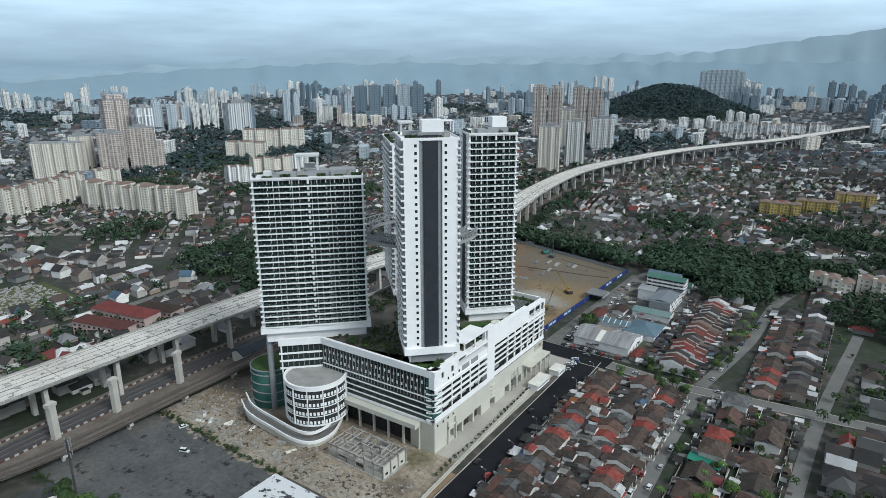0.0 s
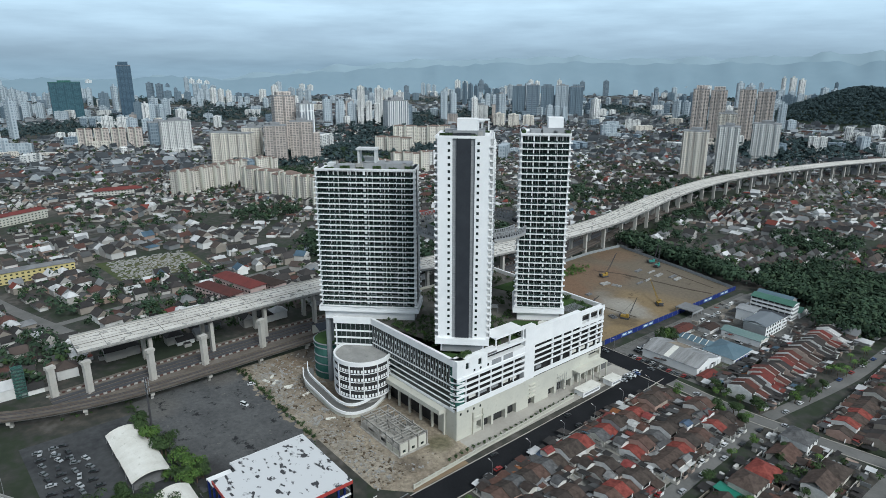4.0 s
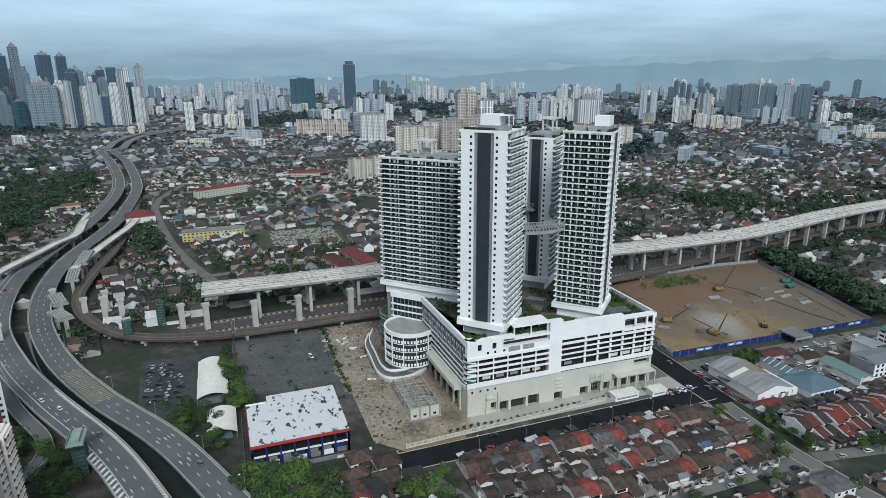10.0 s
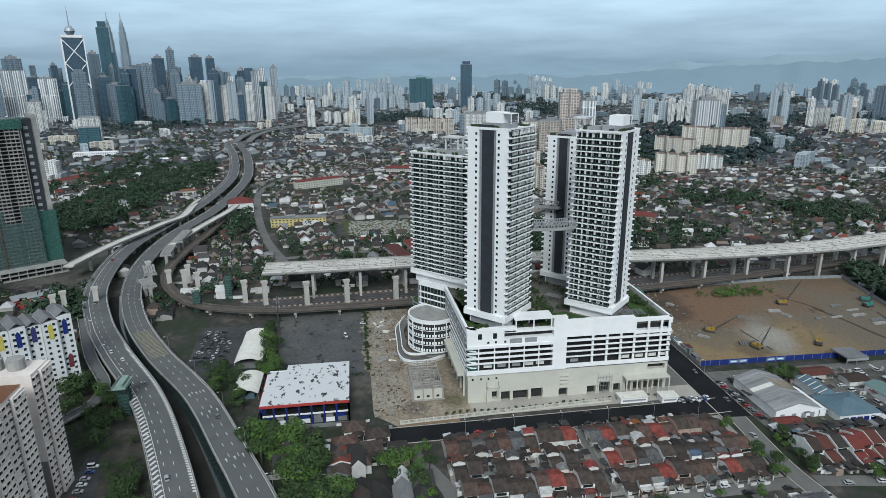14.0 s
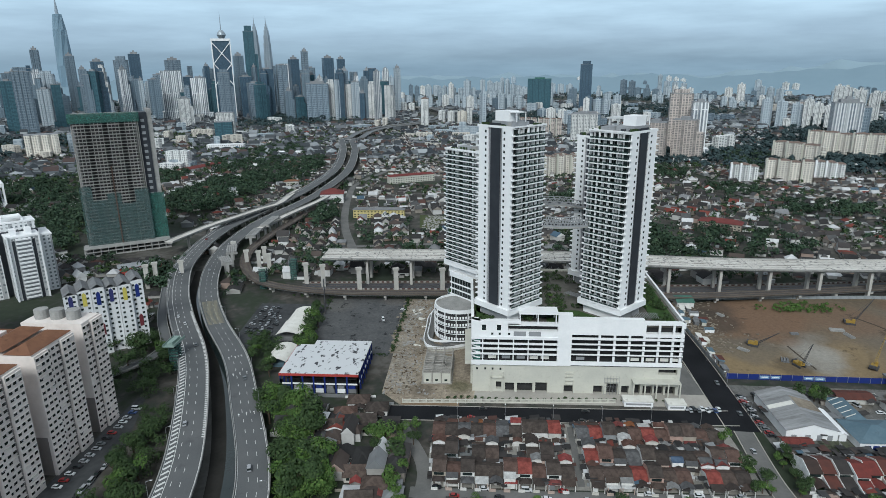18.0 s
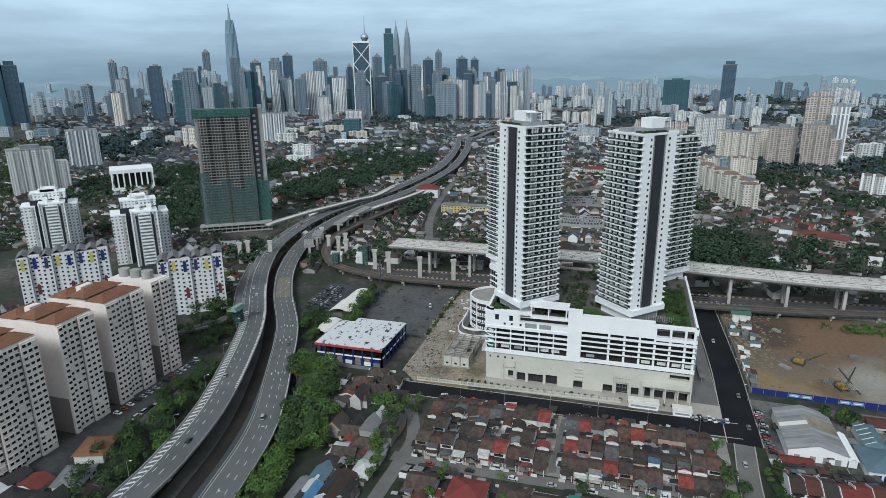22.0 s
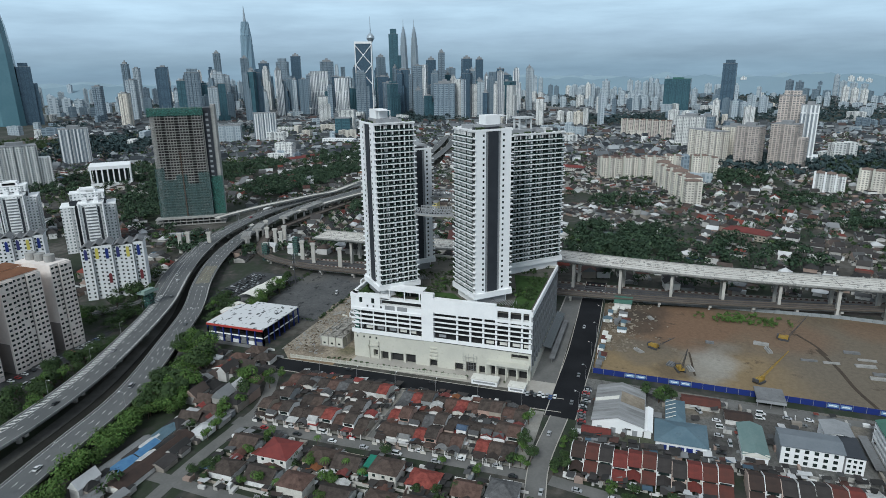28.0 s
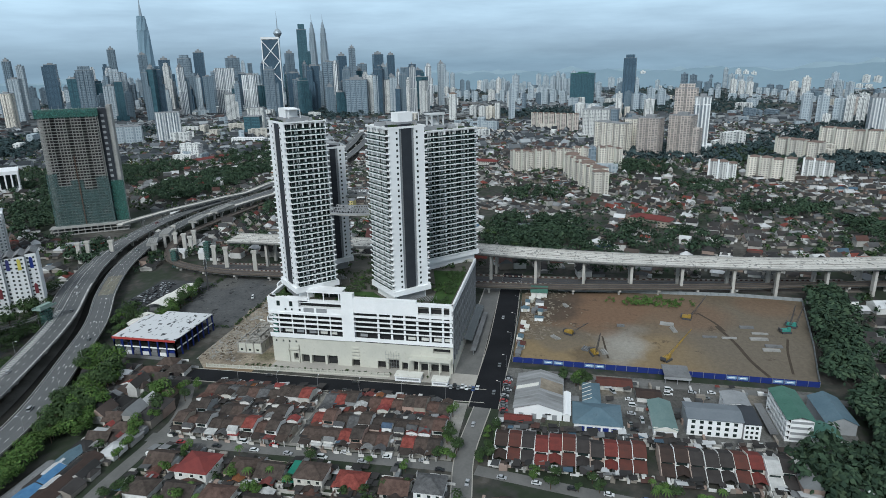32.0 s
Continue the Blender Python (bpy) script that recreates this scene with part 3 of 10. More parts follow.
def tower(label, origin, yaw, W, D, z_top, floors, z0=45.0, crown="tank", wave=0.0, dim=False):
    t = thing("residential_tower", label, "tower", pose(*origin, 0, 0, 0, yaw), "towers of the complex")
    h = (z_top - 1.2 - z0 - 3.2) / floors
    zf = z0 + 3.2
    s = 0.285 * W
    # structural core behind balconies and end walls
    part("core_wall", B().box(2.0, 0.85, z0 - 5.0, W - 2.0, D - 0.85, z_top - 0.6), MIDGREY, t)
    # white end walls with their small windows, dark recess between
    win = B().box(-0.55, -0.06, 0, 0.55, 0.25, 1.25).mesh("window", GLASS)
    for y, ys in ((0.0, 1), (D, -1)):
        for x0, x1 in ((0.0, s), (W - s, W)):
            part("end_wall", B().box(x0, min(y, y + ys * 0.9), zf - 0.5, x1, max(y, y + ys * 0.9), z_top), WHITE, t)
        part("recess_panel", B().box(s, y + ys * 1.0 if ys > 0 else y - 1.6, zf, W - s, y + 1.6 if ys > 0 else y - 1.0, z_top + 1.5).box(s + 1.8, y + ys * 0.45 - 0.3, zf, W - s - 1.8, y + ys * 0.45 + 0.3, z_top + 1.8), DARKGREY, t, "charcoal recessed strip between white end walls")
        led = B()
        for i in range(floors):
            z = zf + i * h + 1.0
            for x in (s - 1.5, W - s + 1.5):
                part("window", win, None, t, at=(x, y - (0.0 if ys > 0 else 0.19), z))
            led.box(s + 0.1, y + ys * 0.8 - 0.22, z - 0.2, s + 1.75, y + ys * 0.8 + 0.22, z + 0.3)
            led.box(W - s - 1.75, y + ys * 0.8 - 0.22, z - 0.2, W - s - 0.1, y + ys * 0.8 + 0.22, z + 0.3)
        tagged(part("ledge_stack", led, MIDGREY, t), kind="stuff")
    # a slab, the glazing and the upstands of each storey
    ya, yb = 0.92, D - 0.92
    n = max(4, round((yb - ya) / 3.0))
    for x, d in ((0.0, -1), (W, 1)):
        slab, glaz = B(), B()
        steps, edge = 12, []
        for k in range(steps):
            a, b = ya + (yb - ya) * k / steps, ya + (yb - ya) * (k + 1) / steps
            out = 1.3 + (wave + 0.35) * math.sin(math.pi * (k + 0.5) / steps) + 0.35 * (k % 3 == 1) + (0.25 if k in (0, steps - 1) else 0.0)
            edge += [(x + d * out, a), (x + d * out, b)]
        edge = [(x - d * 1.9, ya), (x + d * .03, ya), (x + d * .03, -.7), (x + d * 1.35, -.7)] + edge + [(x + d * 1.35, D + .7), (x + d * .03, D + .7), (x + d * .03, yb), (x - d * 1.9, yb)]
        slab.prism(edge if d > 0 else edge[::-1], 0, 0.52)
        for k in range(n):
            a, b = ya + (yb - ya) * k / n, ya + (yb - ya) * (k + 1) / n
            x0 = x - d * (1.7 if k % 2 else 1.2)
            glaz.box(min(x0, x0 - d * 0.2), a, 0.42, max(x0, x0 - d * 0.2), b, h, 0)
            if k % 3 == 1 and k < n - 1:
                glaz.box(min(x + d * 0.4, x - d * 1.6), b - 0.11, 0.48, max(x + d * 0.4, x - d * 1.6), b + 0.11, h, 3)
            glaz.box(min(x0 + d * 0.1, x0 - d * 0.1), (a + b) / 2 - 0.06, 0.48, max(x0 + d * 0.1, x0 - d * 0.1), (a + b) / 2 + 0.06, h, 1)
            glaz.box(min(x + d * 1.2, x + d * 1.25), a + 0.1, 0.55, max(x + d * 1.2, x + d * 1.25), b - 0.1, 1.4, 2)
        slab_m, glaz_m = slab.mesh("balcony_slab", WHITE), glaz.mesh("glazing", [GLASS, MIDGREY, RAILGLASS, WHITE])
        for i in range(floors):
            part("balcony_slab", slab_m, None, t, at=(0, 0, zf + i * h))
            part("glazing", glaz_m, None, t, at=(0, 0, zf + i * h))
    # continuous white pilasters on the balcony fronts
    for x, d in ((0.0, -1), (W, 1)):
        for q in ((0.17, 0.30, 0.45, 0.62, 0.74, 0.86) if D < 30 else (0.1, 0.18, 0.26, 0.34, 0.42, 0.5, 0.58, 0.66, 0.76, 0.86)):
            y, pw = D * q, {.5: 0.5, .45: 0.36, .74: 0.3}.get(q, 0.16)
            part("pilaster", B().box(min(x, x + d * 1.15), y - pw, zf, max(x, x + d * 1.15), y + pw, z_top - 0.3), WHITE if q in (.5, .45, .74) else PALEPIER, t)
    # flared white skirt at the foot, recessed lobby under it
    part("skirt", B().box(-1.3, -1.3, z0, W + 1.3, D + 1.3, z0 + 3.0), WHITE, t)
    part("lobby", B().box(1.2, 1.2, 39.6, W - 1.2, D - 1.2, z0), WHITE, t)
    for k in range(5):
        part("lobby_glass", B().box(2.4 + k * (W - 6) / 5, 1.0, 40.4, 2.4 + (k + 0.75) * (W - 6) / 5, 1.25, z0 - 0.4), GLASS, t)
    # roof: slab, parapet, planting, machine rooms
    roof = B().box(-0.9, 0.6, z_top - 0.8, W + 0.9, D - 0.6, z_top - 0.2)
    part("roof_slab", roof, WHITE, t)
    par = B()
    for a in ((-0.9, -0.05, W + 0.9, 0.3), (-0.9, D - 0.3, W + 0.9, D + 0.05)):
        par.box(a[0], a[1], z_top - 0.6, a[2], a[3], z_top + 0.6)
    for a in ((-0.9, 0.3, -0.6, D - 0.3), (W + 0.6, 0.3, W + 0.9, D - 0.3)):
        par.box(a[0], a[1], z_top - 0.6, a[2], a[3], z_top + 0.6)
    part("parapet", par, WHITE, t)
    part("machine_room", B().box(s, 3, z_top - 0.2, W - s * 0.4, D * 0.55, z_top + 2.6).box(2, D * 0.6, z_top - 0.2, W * 0.5, D * 0.8, z_top + 2.0), MIDGREY, t)
    if crown == "tank":
        fr = B().box(W * 0.36, 3.5, z_top + 2.6, W * 0.75, 11.0, z_top + 7.6)
        part("water_tank", fr, WHITE, t, "white box-shaped water tank on the roof")
        gr = B()
        for x in (W * 0.75 + 0.2, W * 0.95):
            for y in (4.0, 10.6):
                gr.box(x, y, z_top + 2.4, x + 0.35, y + 0.35, z_top + 7.2)
        gr.box(W * 0.75, 4.0, z_top + 6.9, W * 0.97, 10.95, z_top + 7.2)
        part("roof_frame", gr, WHITE, t)
        for k in range(7):
            x, y = 1.5 + (k * 37 % 17) / 17 * (W - 5), 1.5 + (k * 23 % 19) / 19 * (D - 5)
            part("roof_unit", B().box(x, y, z_top - 0.2, x + 2.2, y + 1.8, z_top + 1.2 + 0.5 * (k % 3)), (DARKGREY, MIDGREY, CONCRETE)[k % 3], t)
        fl = B()
        for q in range(70):
            leaf_x, leaf_y = 1.0 + (q * 53 % 71) / 71 * (W - 2), (0.8 + q % 5 * 0.35) if q % 2 else D - 0.8 - q % 5 * 0.35
            fl.obox(leaf_x, leaf_y, z_top - 0.2, 0.9, 0.7, 0.9 + 0.3 * (q % 4), q)
        tagged(part("roof_planting", fl, LEAF, t), kind="stuff")
    else:
        gr = B()
        for x in (W * 0.35, W * 0.65):
            for y in (D * 0.40, D * 0.57):
                gr.box(x, y, z_top, x + 0.9, y + 0.9, z_top + 9.5)
        gr.box(W * 0.31, D * 0.39, z_top + 9.2, W * 0.73, D * 0.60, z_top + 10.2)
        gr.slab([(W * 0.4, D * 0.43, z_top + 0.4), (W * 0.6, D * 0.43, z_top + 3.2), (W * 0.6, D * 0.53, z_top + 3.2), (W * 0.4, D * 0.53, z_top + 0.4)], 0.3)
        gr.slab([(W * 0.6, D * 0.43, z_top + 3.4), (W * 0.6, D * 0.53, z_top + 3.4), (W * 0.4, D * 0.53, z_top + 6.2), (W * 0.4, D * 0.43, z_top + 6.2)], 0.3)
        part("stair_frame", gr, PALEPIER, t, "open pale stair frame on the roof")
        for k in range(6):
            y = D * (0.08 + 0.15 * k)
            part("roof_hut", B().box(3 + k % 3, y, z_top - 0.2, W - 4 - 2 * (k % 2), y + 3.5, z_top + 1.6 + (k % 2) * 0.8), (CONCRETE, MIDGREY, PALEPIER)[k % 3], t)
        for k in range(12):
            x, y = 0.6 + (k * 41 % 13) / 13 * (W - 3), 1.0 + (k * 29 % 23) / 23 * (D - 4)
            part("roof_unit", B().box(x, y, z_top - 0.2, x + 1.6 + .5 * (k % 3), y + 1.6, z_top + 1.4 + 0.6 * (k % 3)), (DARKGREY, MIDGREY, CONCRETE)[k % 3], t)
        fl = B()
        for q in range(90):
            fl.obox(0.4 + (q * 37 % 5) * .4 if q % 2 else W - .6 - (q * 31 % 5) * .4, 1.0 + (q * 53 % 91) / 91 * (D - 2), z_top - 0.2, 0.9, 0.8, 0.9 + 0.35 * (q % 4), q)
        tagged(part("roof_planting", fl, LEAF, t), kind="stuff")
    return t


TOWERS = [
    tower("tall white tower with charcoal end strips and stacked balconies", (-163.0, 205.4), 45, 23.3, 25.0, 143.5, 30, crown="tank"),
    tower("white tower with charcoal end strip and curved balcony slabs", (-149.3, 280.6), 135, 22.6, 25.0, 140.6, 29, crown="tank", dim=True),
    tower("wide white slab tower with long balcony fronts", (-199.8, 220.5), 135, 17.0, 52.0, 122.6, 26, crown="stair", wave=0.3),
    tower("wide white slab tower behind the courtyard", (-217.4, 264.1), 45, 20.0, 52.0, 132.3, 27, crown="stair", wave=0.3, dim=True),
]

# ring of bridges between the towers
BRIDGE_Z, RC, RR = 90.5, (-190.0, 250.5), 28.0
for a0, a1 in ((-20, 25), (-108, -72), (72, 108), (132, 222)):
    br = thing("sky_bridge", "curved grey sky bridge with latticed parapets between towers", "bridge", group="sky bridges")
    inner, outer = arc(*RC, RR - 3.2, a0, a1, 14), arc(*RC, RR + 3.2, a0, a1, 14)
    z = [BRIDGE_Z] * 15
    part("deck", B().ribbon(outer, inner, z, z, 0.8), CONCRETE, br)
    for line, name in ((arc(*RC, RR + 3.1, a0, a1, 14), "parapet"), (arc(*RC, RR - 3.1, a0, a1, 14), "parapet")):
        b = B()
        b.ribbon(line, [(x * 0.997 + RC[0] * 0.003, y * 0.997 + RC[1] * 0.003) for x, y in line], [BRIDGE_Z + 0.9] * 15, [BRIDGE_Z + 0.9] * 15, 1.8)
        b.ribbon(line, [(x * 0.997 + RC[0] * 0.003, y * 0.997 + RC[1] * 0.003) for x, y in line], [BRIDGE_Z + 4.1] * 15, [BRIDGE_Z + 4.1] * 15, 0.5)
        for i in range(14):
            (xa, ya), (xb, yb) = line[i], line[i + 1]
            xm, ym = (xa + xb) / 2, (ya + yb) / 2
            b.rod((xa, ya, BRIDGE_Z + 3.7), (xm, ym, BRIDGE_Z + 0.9), 0.22, 4)
            b.rod((xm, ym, BRIDGE_Z + 0.9), (xb, yb, BRIDGE_Z + 3.7), 0.22, 4)
        tagged(part("lattice_parapet", b, MIDGREY, br), kind="stuff")
    for i in range(0, 14, 2):
        x, y = arc(*RC, RR, a0, a1, 14)[i]
        part("planter", B().obox(x, y, BRIDGE_Z, 2.2, 1.6, 0.9, i), DARKGREY, br)

# podium
SE, NE, NW, SW, KINK, WEST = (-146.0, 203.0), (-146.0, 314.5), (-236.0, 314.5), (-240.0, 198.0), (-215.0, 201.3), (-229.4, 187.2)
pod = thing("podium_building", "long white and cream parking podium under a roof garden", "podium")
part("inner_block", B().prism([(-148.6, 205.2), (-148.6, 312.0), (-234.0, 312.0), (-238.0, 199.5), (-229.4, 190.6), (-216.0, 203.8)], 0.0, 39.5), VOID, pod, "near-black block painting the shade of parking decks")
part("roof_deck", B().prism([(-146.6, 203.6), (-146.6, 313.8), (-235.4, 313.8), (-239.4, 198.2), (-229.4, 188.0), (-215.4, 201.9)], 39.5, 40.1), surf("dark_roof_paving", (0.15, 0.14, 0.125), (0.085, 0.085, 0.07), 0.12, .9, bump=.1, fine=.8), pod)
# east front
M, L = seg(SE, NE), span(SE, NE)


def bar(b, u0, u1, z0, z1, out=0.0, deep=2.6, m=0):
    b.box(u0, -out, z0, u1, deep, z1, m)


b = B()
holes = [(13, 16, 1.5, 6), (18, 23, 0, 5.5), (24.5, 33, 0, 5.5), (34.5, 41, 0, 6), (50, 55, 0, 4.6), (66, 71, 0, 4.8), (73, 79, 0, 6.5), (81, 85, 0, 5), (88, 91, 0, 6), (92.5, 97.5, 0, 5.2), (98.5, 103.5, 0, 5.2), (104.5, 109.8, 0, 5.2), (100, 110, 12.3, 15.2)]
low = [h for h in holes if h[2] < 5]
u = 0.0
for h in sorted(low):
    bar(b, u, h[0], 0, 6.2)
    if h[2] > 0:
        bar(b, h[0], h[1], 0, h[2])
    bar(b, h[0], h[1], h[3], 6.2)
    u = h[1]
bar(b, u, L, 0, 6.2)
bar(b, 0, L, 6.2, 12.3)
bar(b, 0, 100, 12.3, 15.2)
bar(b, 110, L, 12.3, 15.2)
bar(b, 0, L, 15.2, 16.6)
part("base_wall", b, CREAM, pod, "plain cream rendered base wall with loading openings", M)
part("canopy", B().box(86, -5.5, 9.2, 111, 0, 9.8).box(86, -5.5, 0, 86.6, -4.9, 9.2).box(92, -5.5, 0, 92.6, -4.9, 9.2).box(98, -5.5, 0, 98.6, -4.9, 9.2).box(104.2, -5.5, 0, 104.8, -4.9, 9.2).box(110.4, -5.5, 0, 111, -4.9, 9.2), CREAM, pod, at=M)
for k in range(4):
    part("stair_fin", B().box(50.5, -0.9, 5.5 + 2.2 * k, 55.0, 0.0, 5.9 + 2.2 * k), CREAM, pod, at=M)
sc = B()
for k in range(6):
    sc.rod((71.5 + 1.6 * k, -1.2, 0), (71.5 + 1.6 * k, -1.2, 12.5 - k % 2), .09, 4)
for z in (2.5, 5, 7.5, 10):
    sc.rod((71.3, -1.2, z), (79.8, -1.2, z), .07, 4)
part("wall_scaffold", sc, STEEL, pod, "open steel scaffold against the base wall", M)
part("shop_frame", B().box(10.0, -1.0, 0, 10.6, 0, 12.0).box(16.4, -1.0, 0, 17.0, 0, 12.0).box(10.0, -1.0, 8.4, 17.0, 0, 9.0), CREAM, pod, at=M)
for u in (2.0, 6.5, 10.5, 14.8):
    part("small_window", B().box(u, -0.08, 13.2, u + 1.0, 0.2, 14.4), GLASS, pod, at=M)
# white bands of the open decks, south part and north part
for z0, z1 in ((16.6, 19.2), (22.6, 23.6), (25.6, 26.7), (28.6, 29.7), (31.6, 33.2)):
    part("deck_band", B().box(-0.6, -0.9, z0, 45.5, -0.4, z1), WHITE, pod, at=M)
    part("deck_band", B().box(53.0, -0.3, z0, L + 0.3, 0.2, z1), WHITE, pod, at=M)
    # deck floors near black too, shade put into their colour
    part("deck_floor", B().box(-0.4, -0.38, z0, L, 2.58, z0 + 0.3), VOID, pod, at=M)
b = B()
bar(b, -0.6, 45.5, 33.2, 36.5, 0.5)
for a, c in ((-0.6, 5.0), (7.2, 13.0), (15.2, 19.0)):
    bar(b, a, c, 36.5, 40.0, 0.5)
bar(b, -0.6, 25.0, 40.0, 42.3, 0.7)
bar(b, 19, 45.5, 39.6, 40.8, 0.7)
part("upper_wall", b, WHITE, pod, at=M)
for a, c in ((5.0, 7.2), (13.0, 15.2)):
    part("tall_window", B().box(a, 0.1, 33.9, c, 0.4, 40.0), GLASS, pod, at=M)
for a in (22.0, 30.0):
    part("grille", B().box(a, -0.55, 33.6, a + 6.5, -0.4, 36.3), MIDGREY, pod, at=M)
for a in (10.0, 14.0, 19.0):
    part("small_window", B().box(a, -0.6, 34.2, a + 1.1, -0.45, 35.4), GLASS, pod, at=M)
# open terrace at the roof edge
b = B()
for u in (25.0, 34.5, 44.0):
    b.box(u, 0, 40.0, u + 0.6, 0.6, 46.5)
    b.box(u, 9.0, 40.0, u + 0.6, 9.6, 46.5)
b.box(24.5, -0.3, 46.0, 45.5, 0.6, 47.0)
b.box(24.5, 0.6, 46.2, 45.5, 10.0, 46.6)
part("terrace_frame", b, WHITE, pod, at=M)
part("terrace_glass", B().box(25.6, 9.2, 40.1, 44.0, 9.4, 46.0), GLASS, pod, at=M)
for q in ((45.5, 53.0, 16.6, 46.6, 0.6), (53.0, 90.5, 34.8, 44.0, 0.3), (90.5, L + 0.3, 40.9, 42.4, 0.3), (90.5, L + 0.3, 34.0, 35.9, 0.3)):
    b = B()
    bar(b, *q)
    part("blank_wall", b, WHITE, pod, at=M)
for u in (67.6, 75.6, 83.4, 91.0, 98.6, 106.0, L - 1.0):
    part("pier", B().box(u - 0.6, -0.32, 19.2, u + 0.6, 0.3, 34.8 if u < 90 else 40.9), WHITE, pod, at=M)
for u in (5.5, 14, 22, 30, 38):
    part("pier", B().box(u - 0.3, -0.36, 19.2, u + 0.3, 0.2, 33.2), WHITE, pod, at=M)
for u in (2, 8.5, 16, 24, 31, 37, 56, 85, 93, 100.5, 107):
    part("shop_panel", B().box(u, 1.0, 19.6, u + 4.4, 1.2, 21.4), CANVAS if u % 2 else MIDGREY, pod, at=M)
# south front: dark curtain wall, mullions greyed for shade, canopy over a deep recess
M2, L2 = seg(KINK, SE), span(KINK, SE)
for z0, z1 in ((38.8, 42.3), (15.0, 16.2), (18.4, 18.9), (21.4, 21.9), (24.6, 25.1), (28.0, 28.5)):
    part("white_band", B().box(0.5, -0.7 if z0 > 38 else -0.35, z0, L2 - 1.5, 0.8, z1), WHITE, pod, at=M2)
part("curtain_wall", B().box(0.0, 0.15, 15.5, L2 - 1.5, 0.9, 39.0), GLASS, pod, at=M2)
mull = B().box(-0.09, -0.2, 0, 0.09, 0.2, 12.8).mesh("mullion", MIDGREY)
for k in range(34):
    part("mullion", mull, None, pod, at=M2 @ Matrix.Translation((1.2 + 1.95 * k, 0, 26.0)))
short = B().box(-0.34, -0.12, 0, 0.34, 0.25, 1.5).mesh("wall_panel", WHITE)
for k in range(24):
    for j, z in enumerate((29.7, 33.9)):
        part("wall_panel", short, None, pod, at=M2 @ Matrix.Translation((2.0 + 2.7 * k + 0.8 * j, 0, z + .6)))
part("canopy_slab", B().box(2.0, -4.2, 12.2, L2 - 8, 3.0, 14.6), CREAM, pod, at=M2)
# back of the recess coloured near black for the canopy's shade
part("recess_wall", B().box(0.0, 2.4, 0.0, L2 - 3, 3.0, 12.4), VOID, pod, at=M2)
for k in range(7):
    part("column", B().box(6 + 9 * k, -1.0, 0, 7 + 9 * k, 0.0, 12.4), CREAM, pod, at=M2)
part("corner_glass", B().prism(arc(SE[0] - 4.2, SE[1] + 4.2, 4.6, -90, 0, 8) + [(SE[0] - 4.2, SE[1] + 4.2)], 16.6, 40.0), GREENGLASS, pod, "green glass rounded corner")
for z0, z1 in ((38.6, 42.3), (16.0, 17.4), (20.4, 21.0), (23.6, 24.2), (26.8, 27.4), (30.0, 30.6), (33.2, 33.8)):
    part("corner_band", B().prism(arc(SE[0] - 4.2, SE[1] + 4.2, 5.0, -90, 0, 8) + [(SE[0] - 4.2, SE[1] + 4.2)], z0, z1), WHITE, pod)
part("corner_base", B().box(SE[0] - 14, SE[1] + 0.1, 0, SE[0] - 2.6, SE[1] + 3, 16.4), CREAM, pod)
# diagonal south-west run
M3, L3 = seg(WEST, KINK), span(WEST, KINK)
part("curtain_wall", B().box(-0.5, 0.1, 14.0, L3 + 0.4, 0.9, 39.0), GLASS, pod, at=M3)
for z0, z1 in ((38.8, 42.3), (34.0, 34.9), (30.0, 30.9), (26.0, 26.9)):
    part("white_band", B().box(-0.8, -0.6 if z0 > 38 else -0.3, z0, L3 + 0.2, 0.8, z1), WHITE, pod, at=M3)
for k in range(8):
    part("mullion", mull, None, pod, at=M3 @ Matrix.Translation((0.8 + 2.6 * k, 0, 26.0)))
# north front and west back
M4, L4 = seg(NE, NW), span(NE, NW)
part("curtain_wall", B().box(2.0, 0.3, 6.0, L4, 1.2, 39.0), GLASS, pod, at=M4)
part("base_wall", B().box(0.2, 0.0, 0, L4, 1.4, 6.2), CREAM, pod, at=M4)
part("parapet", B().box(-0.2, -0.6, 39.2, L4, 0.6, 42.4), WHITE, pod, at=M4)
for k in range(15):
    part("pier", B().box(0.5 + 6.3 * k, -0.5, 6.2, 1.1 + 6.3 * k, 1.0, 39.2), MIDGREY, pod, at=M4)
for z in (11, 17.5, 24, 30.5):
    part("white_band", B().box(2, -0.1, z, L4, 0.6, z + 1.2), MIDGREY, pod, at=M4)
part("back_wall", B().box(0, 0, 0, span(NW, SW), 0.8, 41.5), CREAM, pod, at=seg(NW, SW))
part("back_wall", B().box(0, 0, 0, span(SW, WEST), 0.8, 41.5), WHITE, pod, at=seg(SW, WEST))
# roof garden on the podium
solo("roof_lawn", B().prism([(-150, 243), (-150, 277), (-166, 262), (-166, 252), (-158, 243)], 40.1, 40.6).prism([(-148, 205), (-148, 216), (-165, 203.8), (-200, 204)], 40.1, 40.5).prism([(-150, 300), (-150, 312), (-212, 312), (-212, 290), (-172, 300)], 40.1, 40.5), LAWN, "green roof lawn with curved edges on the podium", "lawn", kind="structure")
pool = thing("roof_pool", "pale round paved rings set in the roof lawn", "paving", (-152.5, 262, 40.6))
for dx, dy, r in ((0, 0, 2.6), (1.5, -10, 2.2), (-1.5, 9, 2.2)):
    part("ring", B().prism(arc(dx, dy, r, 0, 330, 16, r * 1.4), 0.0, 0.25), CANVAS, pool)

